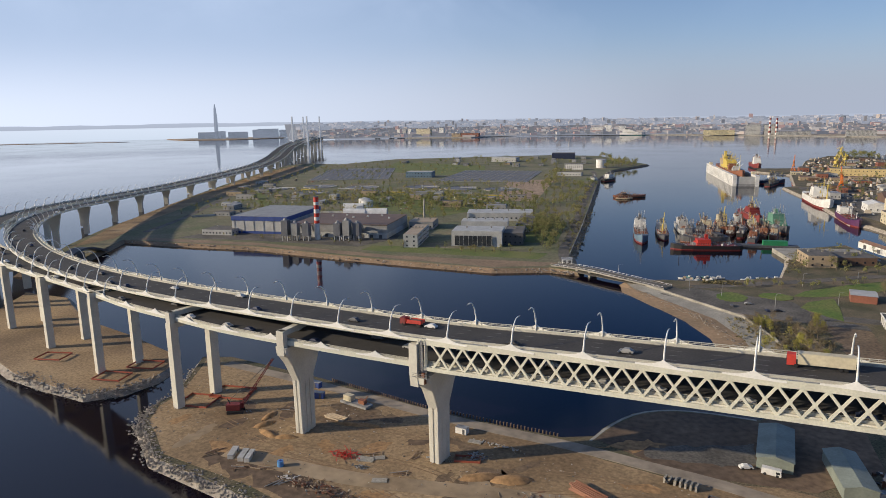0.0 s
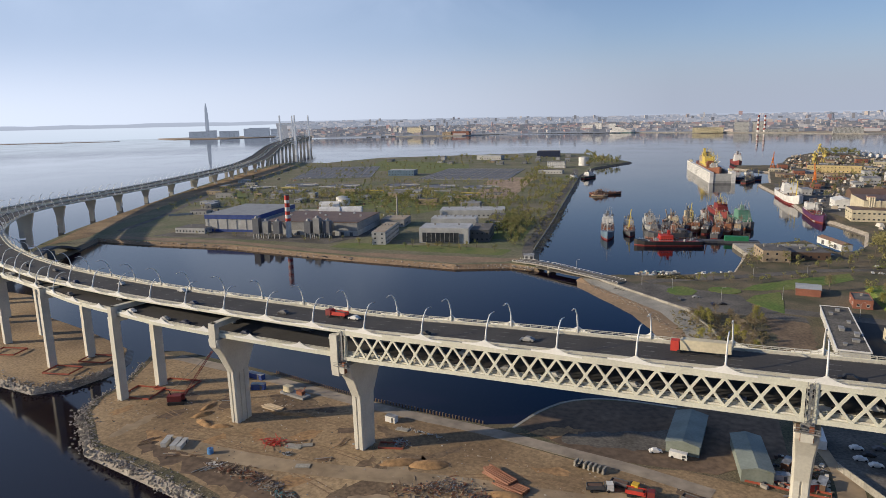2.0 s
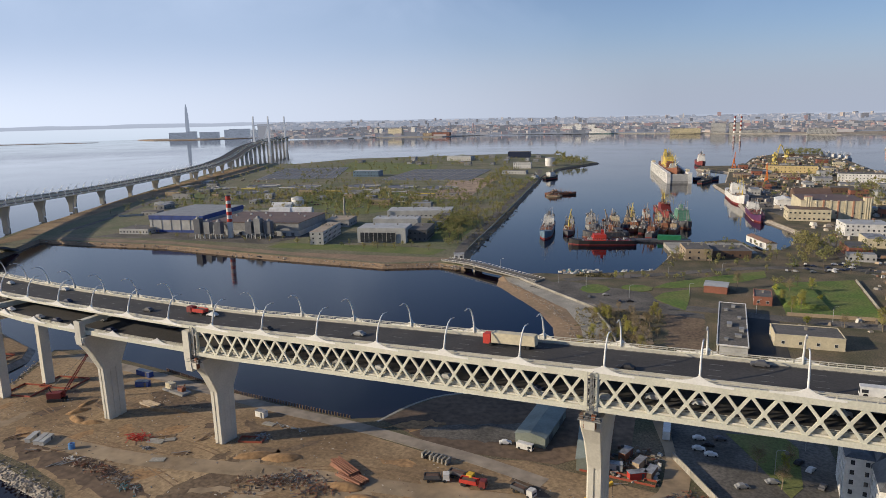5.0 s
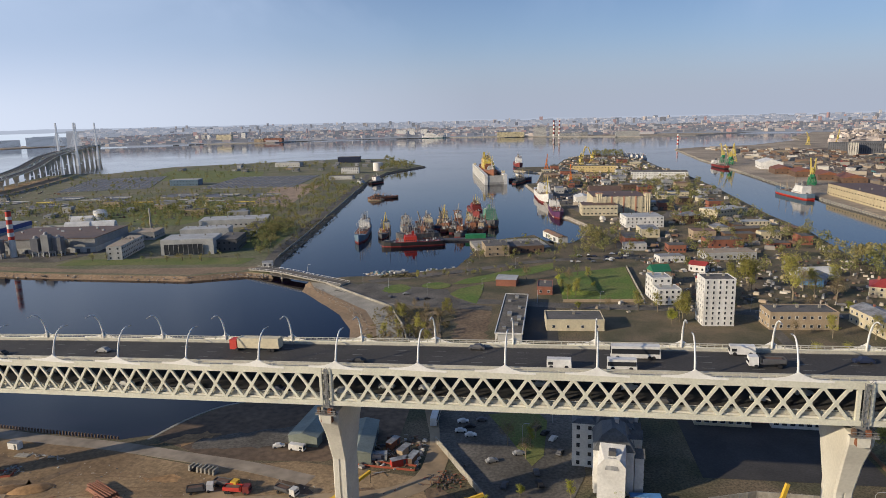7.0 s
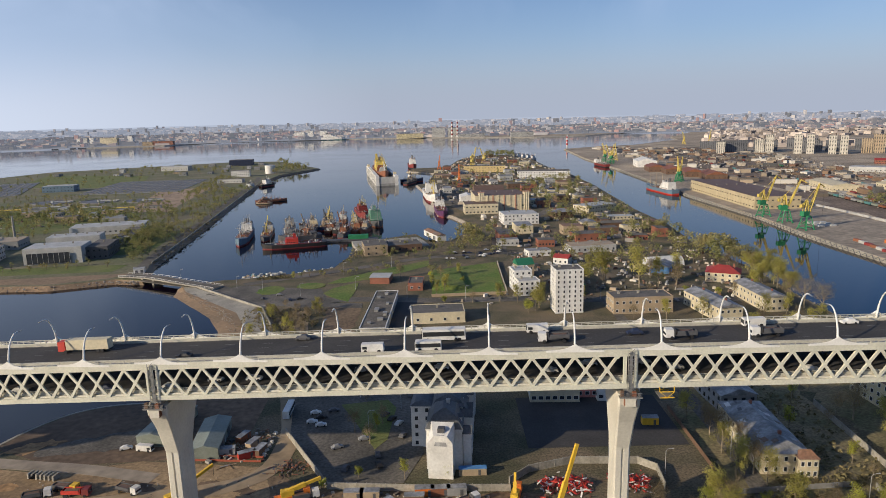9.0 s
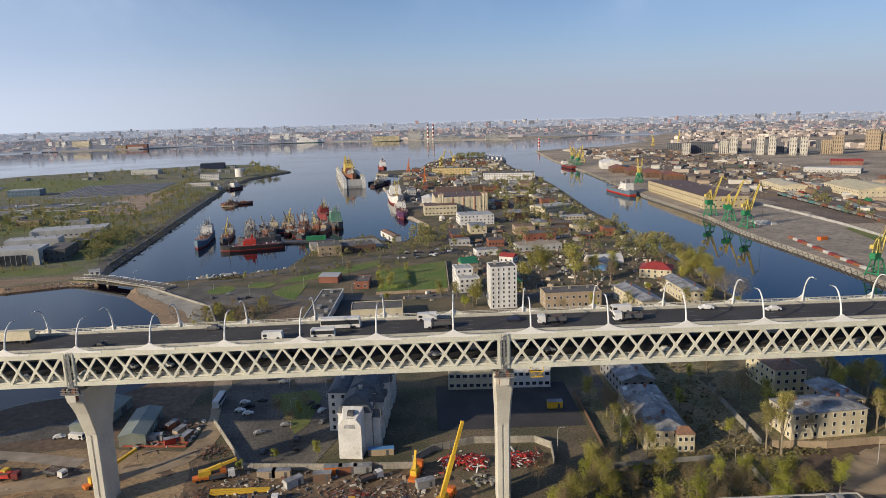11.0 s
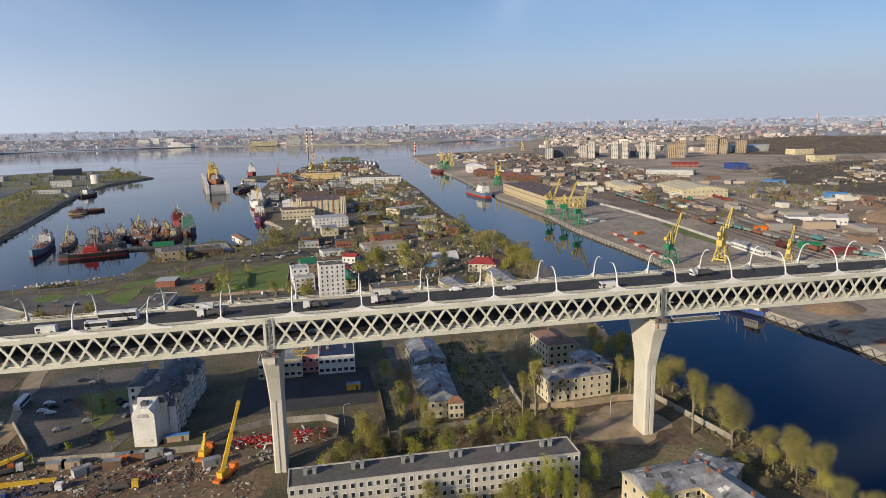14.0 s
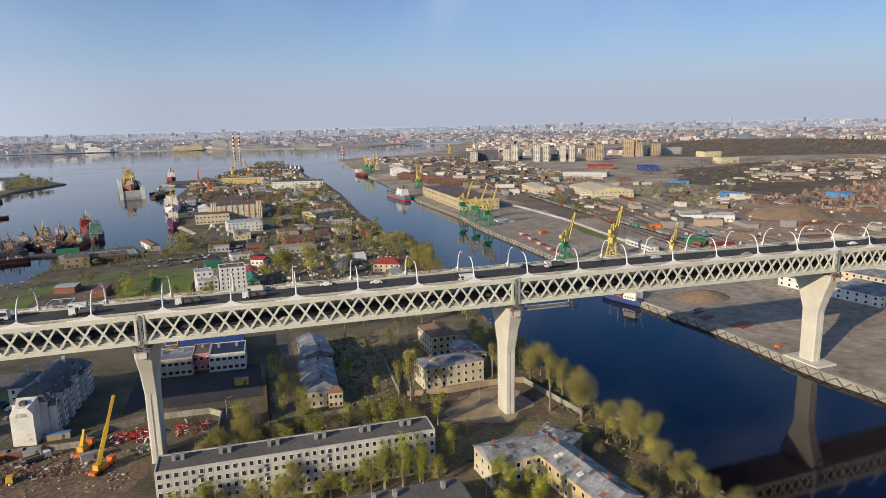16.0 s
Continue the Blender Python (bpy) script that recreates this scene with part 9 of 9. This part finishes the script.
plant(scatter([(198, 145), (278, 145), (276, 172), (225, 178), (200, 176)], 30, 51, 5), (0, 2, 3, 3, 3, 4), 0.5, 0.9)
plant(scatter([(190, 118), (276, 118), (276, 124), (190, 124)], 20, 52, 4), (0, 1, 2, 4), 0.55, 0.95)
plant(scatter([(226, 186), (237, 186), (238, 236), (226, 236)], 10, 53, 4.5), (0, 3, 3), 0.7, 1.0)
plant(scatter([(256, 186), (278, 186), (278, 280), (258, 280)], 9, 531, 7), (3, 3, 3, 2), 0.4, 0.75)
plant(scatter([(286, 234), (303, 234), (303, 285), (286, 285)], 5, 532, 6), (3, 3), 0.5, 0.9)
plant(scatter([(284, 195), (298, 192), (296, 235), (284, 235)], 7, 54, 5), (0, 3), 0.8, 1.1)
plant(scatter([(342, -9), (354, -9), (353, 126), (345, 132), (343, 60)], 26, 55, 5.4), (5, 5, 5, 1), 0.5, 0.78)
plant(scatter([(340, 160), (350, 160), (347, 240), (338, 240)], 10, 551, 6.5), (5, 0), 0.6, 0.9)
for x, y, which, k in ((333.5, 158.1, 6, 1.05), (344.5, 133, 5, 0.7), (350, 126, 5, 0.74), (354, 119, 5, 0.7), (328, 197, 5, 0.8), (338.5, 189, 5, 0.75), (324.5, 200, 6, 0.75), (269.2, 162.2, 2, 1.0), (286.5, 160.9, 2, 0.95), (277, 187, 6, 0.8)):
    copy_thing(KINDS[which], at(x, y, 3, 53 * k + y) @ Matrix.Scale(k, 4))
plant(scatter([(326, 200), (336, 200), (336, 240), (328, 240)], 6, 56, 6), (0, 3, 6), 0.6, 0.9)
plant(scatter([(284, 60), (300, 60), (300, 108), (286, 112)], 14, 57, 4.5), (0, 2, 4), 0.6, 1.0)
plant(scatter([(325, 70), (334, 70), (334, 130), (328, 130)], 7, 58, 5), (1, 3), 0.6, 0.9)
plant(scatter([(228, 410), (290, 420), (292, 470), (232, 476)], 5, 59, 14), (3, 0), 0.8, 1.2)
# tall old trees between the houses
for x, y, which, k in ((248, 454, 1, 1.9), (266, 428, 0, 1.9), (290, 426, 3, 1.4), (191, 384, 1, 1.1), (194, 390, 0, 1.0), (186, 380, 4, 1.0), (348, 376, 3, 1.5), (353, 366, 3, 1.4), (344, 388, 3, 1.3), (351, 398, 0, 1.1), (319, 405, 3, 0.8), (104, 476, 3, 0.9), (134, 470, 3, 0.8), (137, 440, 0, 0.7), (232, 440, 1, 1.2), (300, 452, 0, 1.2)):
    copy_thing(KINDS[which], at(x, y, 3, 47 * k + x) @ Matrix.Scale(k, 4))
# grown trees round the near apartment block
for x, y, which, k in ((238, 151, 2, 1.15), (264, 152, 2, 0.85), (276, 157, 1, 0.85), (257, 122.5, 2, 1.1), (263, 121.5, 2, 1.25), (269, 122.5, 2, 1.05), (281, 130, 2, 1.05), (291, 138, 3, 1.0), (200, 157, 1, 0.75), (213, 161, 0, 0.95), (217, 171, 3, 1.1), (252, 160, 3, 0.9)):
    copy_thing(KINDS[which], at(x, y, 3, 31 * k + x) @ Matrix.Scale(k, 4))
plant(scatter([(357, 415), (364, 415), (367, 521), (360, 521)], 16, 301, 5), (0, 1), 0.9, 1.25)
plant(scatter([(346, 505), (364, 505), (362, 545), (346, 545)], 12, 302, 4), (0, 1), 1.2, 1.6)
plant(scatter([(296, 540), (346, 545), (362, 670), (318, 680)], 18, 303, 8), (0, 1), 0.8, 1.3)
plant(scatter([(150, 600), (182, 590), (186, 640), (158, 636)], 12, 304, 5), (0, 1), 0.9, 1.5)
plant(scatter([(300, 480), (345, 480), (346, 540), (296, 530)], 5, 305, 9), (0, 1), 0.7, 1.2)
plant(scatter([(200, 480), (290, 485), (290, 545), (205, 530)], 8, 306, 10), (0, 1), 0.6, 1.1)
plant(scatter([(20, 404), (58, 407), (68, 347), (41, 330)], 30, 307, 3.2), (3, 3, 0), 0.35, 0.55)
plant(scatter([(-520, 640), (-400, 725), (-300, 735), (-200, 770), (-190, 900), (-300, 990), (-640, 900), (-720, 860)], 300, 308, 7), (0, 1), 0.45, 0.85)
plant(scatter([(-130, 560), (-172, 610), (-192, 720), (-165, 740), (-146, 680)], 60, 309, 4), (0, 1), 0.5, 0.9)
plant(scatter([(-240, 1060), (-290, 1060), (-330, 1420), (-290, 1420)], 40, 310, 8), (0, 1), 0.4, 0.8)
plant(scatter([(-560, 1080), (-880, 1180), (-940, 1380), (-820, 1560), (-500, 1520), (-500, 1400)], 120, 311, 12), (0, 1), 0.4, 0.8)
plant(scatter([(-560, 640), (-640, 640), (-860, 1150), (-800, 1150)], 70, 312, 7), (0, 1), 0.3, 0.6)
plant(scatter([(140, 1000), (300, 800), (360, 1100), (330, 1700), (210, 1700), (140, 1300)], 110, 313, 9), (0, 1), 0.5, 0.9)
plant(scatter([(340, 410), (356, 410), (362, 520), (352, 620), (362, 690), (350, 690), (338, 520)], 22, 60, 8), (0, 1, 3), 0.8, 1.3)
plant(scatter([(190, 560), (330, 580), (330, 680), (200, 670)], 14, 61, 12), (0, 1, 3), 0.7, 1.2)
plant(scatter([(130, 500), (200, 560), (200, 630), (150, 600)], 10, 62, 8), (0, 1), 0.8, 1.3)
plant(scatter([(235, 640), (350, 720), (355, 900), (270, 900), (255, 740)], 40, 63, 9), (0, 1, 3), 0.8, 1.3)
plant(scatter([(240, 900), (360, 950), (365, 1200), (290, 1200), (260, 1000)], 40, 64, 10), (0, 1, 3), 0.9, 1.3)
plant(scatter([(250, 1860), (335, 1820), (340, 1960), (260, 1970)], 26, 65, 11), (0, 1), 1.1, 1.7)
plant(scatter([(30, 300), (60, 330), (62, 395), (20, 398)], 26, 66, 5), (3, 3, 0), 0.35, 0.6)
plant(scatter([(126, 424), (150, 424), (150, 500), (126, 495)], 8, 67, 8), (0, 4), 0.5, 0.9)
plant(scatter([(130, 398), (345, 402), (345, 408), (130, 408)], 12, 68, 8), (0, 3, 4), 0.6, 0.9)
plant(scatter([(86, 178), (150, 196), (150, 200), (86, 200)], 4, 69, 9), (2, 4), 0.4, 0.6)
plant(scatter([(230, 290), (345, 290), (345, 380), (230, 365)], 26, 70, 9), (0, 3), 0.6, 1.0)
plant(scatter([(-180, 620), (-150, 615), (-160, 700), (-192, 700)], 30, 71, 4), (0, 1), 0.6, 1.0)
plant(scatter([(-300, 760), (-200, 740), (-210, 860), (-420, 900), (-560, 830), (-470, 760)], 60, 72, 9), (0, 1, 3, 4), 0.6, 1.1)
plant(scatter([(-230, 1000), (-255, 1000), (-330, 1400), (-305, 1400)], 34, 73, 8), (0, 3), 0.6, 1.0)
plant(scatter([(-190, 1480), (-240, 1460), (-260, 1700), (-330, 1880), (-260, 1760), (-175, 1600)], 44, 74, 9), (0, 1, 3), 0.9, 1.4)
plant(scatter([(-440, 1420), (-330, 1440), (-330, 1700), (-600, 1760), (-760, 1640)], 46, 75, 14), (0, 1, 3), 0.7, 1.1)
plant(scatter([(-130, 530), (-290, 522), (-290, 535), (-130, 548)], 14, 76, 6), (4, 3), 0.35, 0.6)
plant(scatter([(610, 560), (640, 560), (680, 820), (640, 830)], 14, 77, 10), (3, 0), 0.8, 1.2)
plant(scatter([(780, 620), (880, 740), (1000, 800), (900, 900), (760, 800)], 40, 78, 14), (3, 0), 0.8, 1.2)
plant(scatter([(100, 214), (112, 214), (112, 260), (100, 260)], 5, 79, 5), (3, 2), 0.4, 0.8)
plant(scatter([(86, 560), (60, 530), (140, 545), (150, 580)], 8, 80, 8), (0, 3), 0.5, 0.8)
plant(scatter([(-112, 556), (-130, 560), (-160, 720), (-222, 1270), (-205, 1240), (-140, 740)], 60, 320, 5), (0, 1), 0.25, 0.5)
plant(scatter([(-500, 520), (-300, 528), (-290, 545), (-480, 540)], 14, 321, 8), (0, 1), 0.25, 0.4)
plant(scatter([(-340, 640), (-300, 650), (-290, 720), (-350, 740)], 26, 322, 6), (0, 1), 0.4, 0.7)
plant(scatter([(30, 470), (120, 512), (128, 530), (60, 500), (20, 482)], 14, 323, 6), (0, 1), 0.3, 0.5)
plant(scatter([(52, 520), (60, 600), (100, 640), (150, 610), (130, 560), (90, 540)], 24, 324, 7), (0, 1), 0.3, 0.7)
plant(scatter([(-140, 600), (-136, 640), (-160, 860), (-200, 1150), (-250, 1150), (-230, 800), (-180, 640)], 110, 401, 6), (0, 1), 0.5, 1.0)
plant(scatter([(-560, 800), (-260, 760), (-250, 900), (-520, 980)], 130, 402, 7), (0, 1), 0.4, 0.8)
plant(scatter([(-600, 980), (-300, 1040), (-300, 1110), (-640, 1090)], 70, 403, 8), (0, 1), 0.4, 0.7)
tagged(structure("woods", WOOD, WOODS, "pale yellow-green spring trees standing in groups", "trees"), kind="stuff")
tagged(structure("woods_trunks", WOOD_TRUNK, BARK, "thin grey-brown trunks of the spring trees", "trees"), kind="stuff")
# bushes and scrub as low clumps
s = Shape()
RND2 = random.Random(12)
for poly, n in (([(198, 145), (278, 142), (262, 184), (225, 180)], 500), ([(30, 300), (60, 330), (64, 398), (12, 400)], 500), ([(340, -20), (356, -20), (354, 230), (338, 230)], 700), ([(-150, 700), (-110, 545), (-104, 560), (-140, 820)], 300), ([(240, 186), (300, 186), (296, 192), (240, 192)], 160), ([(256, 192), (280, 192), (280, 285), (258, 285)], 300), ([(226, 146), (284, 146), (284, 184), (226, 184)], 300), ([(-4, 478), (24, 480), (22, 492), (-2, 486)], 130), ([(50, 520), (56, 600), (70, 630), (90, 640), (66, 560)], 120)):
    for x, y in scatter(poly, n, n + 1, 0.6):
        r = RND2.uniform(0.5, 1.4)
        for q in range(5):
            a, b = RND2.uniform(0, 6.28), RND2.uniform(0, 6.28)
            c = Vector((x + RND2.gauss(0, r * 0.5), y + RND2.gauss(0, r * 0.5), 3 + RND2.uniform(0.1, r)))
            u, v = Vector((math.cos(a), math.sin(a), RND2.uniform(-0.3, 0.8))) * r * 0.5, Vector((math.cos(b), math.sin(b), RND2.uniform(0.2, 1))) * r * 0.4
            s.add([c - u, c + v, c + u, c - v], [(0, 1, 2, 3)])
tagged(structure("scrub", s, material("scrub", (0.20, 0.165, 0.075), (0.125, 0.11, 0.045), 0.9, scale=0.06, detail=0.3, vary=0.35, island=True), "low yellow-green scrub and dry grass tufts", "scrub"), kind="stuff")

# ---- traffic and parked vehicles ----
random.seed(9)
FLEET = [vehicle("car", "small %s saloon car in traffic" % l, c, 4.4, 1.8, 1.5) for l, c in (("silver grey", "pale_grey"), ("white", "white"), ("black", "black"), ("dark blue", "navy"), ("dark grey", "dark_grey"), ("grey", "grey"))]
VAN = vehicle("van", "plain white panel van in traffic", "white", 6.0, 2.1, 2.5)
BUS = vehicle("coach", "white touring coach with dark windows", "white", 12.0, 2.6, 3.4)
MINI = vehicle("minibus", "white minibus with side windows", "white", 7.0, 2.2, 2.8)
LORRY = vehicle("lorry", "white-cabbed articulated lorry with a cream box", "red", 15.5, 2.55, 3.9, "cream")
TIPPER = vehicle("lorry", "white-cabbed tipper lorry with a dark body", "white", 8.5, 2.5, 3.0, "dark_grey")
RED_TRUCK = vehicle("lorry", "bright red heavy tipper lorry", "dark_red", 9.0, 2.6, 3.0, "red")
YELLOW_TRUCK = vehicle("lorry", "yellow-cabbed flatbed lorry with grey load", "yellow", 9, 2.5, 3.0, "dark_grey")
USED = set()


def put(ob, m):
    if ob.name in USED:
        return copy_thing(ob, m)
    USED.add(ob.name)
    ob.matrix_basis = m
    return ob


def on_deck(ob, fr, x, o, back=False):
    i = near_x(fr, x)
    p, n = fr[i]
    d = fr[min(i + 1, len(fr) - 1)][0] - fr[max(i - 1, 0)][0]
    a = math.atan2(d.y, d.x) + (math.pi if back else 0)
    tilt = math.atan2(d.z, d.to_2d().length) * (-1 if not back else 1)
    put(ob, Matrix.Translation((p.x + n.x * o, p.y + n.y * o, p.z + 0.02)) @ Matrix.Rotation(a, 4, "Z") @ Matrix.Rotation(tilt, 4, "Y"))


LANES = (-6.2, -2.2, 1.9, 5.9)
on_deck(RED_TRUCK, UF, -90, 1.9, True)
on_deck(FLEET[4], UF, -110, -2.2, True)
on_deck(BUS, UF, 135, 1.9, True)
on_deck(MINI, UF, 134, -6.2, True)
on_deck(VAN, UF, 161, 5.9, True)
on_deck(TIPPER, UF, 164, -2.2, True)
on_deck(LORRY, UF, 34, 1.9, True)
on_deck(TIPPER, UF, 199, -2.2, True)
on_deck(TIPPER, UF, 222.7, -2.2, True)
on_deck(VAN, UF, 222, 5.9, True)
on_deck(VAN, UF, 119.3, -6.2, True)
on_deck(VAN, UF, 300, -6.2, True)
on_deck(TIPPER, UF, 340, 1.9, True)
RND = random.Random(3)
x = 690.0
while x > -560:
    x -= RND.uniform(13, 42)
    if any(abs(x - q) < 9 for q in (-90, -110, 135, 161, 164, 34, 199, 222, 119, 300, 340)):
        continue
    on_deck(RND.choice(FLEET), UF, x, RND.choice(LANES), True)
x = 560.0
while x > -420:
    x -= RND.uniform(8, 24)
    on_deck(RND.choice(FLEET + [VAN] if RND.random() < 0.2 else FLEET), LF, x, RND.choice(LANES))
for x, y in ((-640, 545), (-700, 670), (-560, 430), (-590, 470), (-480, 345), (-520, 380), (-610, 500), (-675, 600)):
    i = min(range(len(UF)), key=lambda j: (UF[j][0].x - x) ** 2 + (UF[j][0].y - y) ** 2)
    p, n = UF[i]
    put(RND.choice(FLEET), Matrix.Translation(p + n * RND.choice(LANES)) @ Matrix.Rotation(math.atan2(-n.x, n.y), 4, "Z"))
# parked and passing below
put(BUS, at(73, 248, 3.12, 91))
for x, y, a in ((84, 247, 10), (87, 243, 12), (84, 239, 8), (88, 236, 10), (91, 249, 14), (112, 244, 60), (115, 240, 60), (118, 236, 62), (97, 218, 25), (112, 212, 100), (113, 205, 110), (106, 224, 20), (96, 268, 5), (90, 272, 10), (102, 203, 80), (120, 226, 70), (121, 262, 90), (118, 268, 0), (20, 221, 20), (-2, 203, 40)):
    put(RND.choice(FLEET), at(x, y, 3.16, a))
put(VAN, at(27.5, 219.5, 3.1, -10))
for x, y, a, v in ((13, 194, -10, YELLOW_TRUCK), (18, 191, 0, RED_TRUCK), (34, 192, -20, TIPPER), (6, 190, 20, TIPPER), (110, 170, 2, TIPPER), (134, 166, 4, YELLOW_TRUCK), (92, 186, 20, TIPPER), (142, 181, 30, TIPPER), (52, 224, 30, VAN)):
    put(v, at(x, y, 3.1, a))
for x, y in scatter([(134, 530), (190, 545), (186, 575), (140, 560)], 22, 91, 3.5) + scatter([(200, 580), (330, 600), (330, 640), (200, 620)], 30, 93, 5) + scatter([(2, 430), (50, 408), (52, 420), (8, 446)], 4, 94, 6) + scatter([(165, 820), (190, 820), (180, 990), (125, 990)], 16, 95, 7) + scatter([(240, 390), (290, 396), (290, 402), (240, 400)], 5, 97, 7) + scatter([(262, 650), (340, 650), (340, 700), (262, 690)], 24, 98, 5):
    put(RND.choice(FLEET), at(x, y, 3.15, RND.choice((0, 20, 90, 110))))
for ob in FLEET + [VAN, BUS, MINI, LORRY, TIPPER, RED_TRUCK, YELLOW_TRUCK]:
    if ob.name not in USED:
        put(ob, at(60, 205, 3.1, 20))
# posts and lamps of the town
for x, y in ((107, 230), (118, 250), (100, 262), (207, 196), (232, 205), (262, 178), (40, 430), (75, 445), (112, 418), (150, 414), (185, 414), (235, 405), (275, 404), (-10, 455), (-60, 482), (310, 178), (318, 132), (284, 100), (10, 448), (60, 492), (95, 512)):
    t = thing("lamp_post", "slim grey town lamp post", "lamp post", at(x, y, 3), "town lamp posts")
    part("pole", Shape().tube([(0, 0, 0), (0, 0, 8), (0.4, 0, 8.7), (1.8, 0, 9)], 0.11, 5, 0.07), PAINT["pale_grey"], t)
    part("head", Shape().box(2.1, 0, 8.85, 0.8, 0.3, 0.15), PAINT["pale_grey"], t)
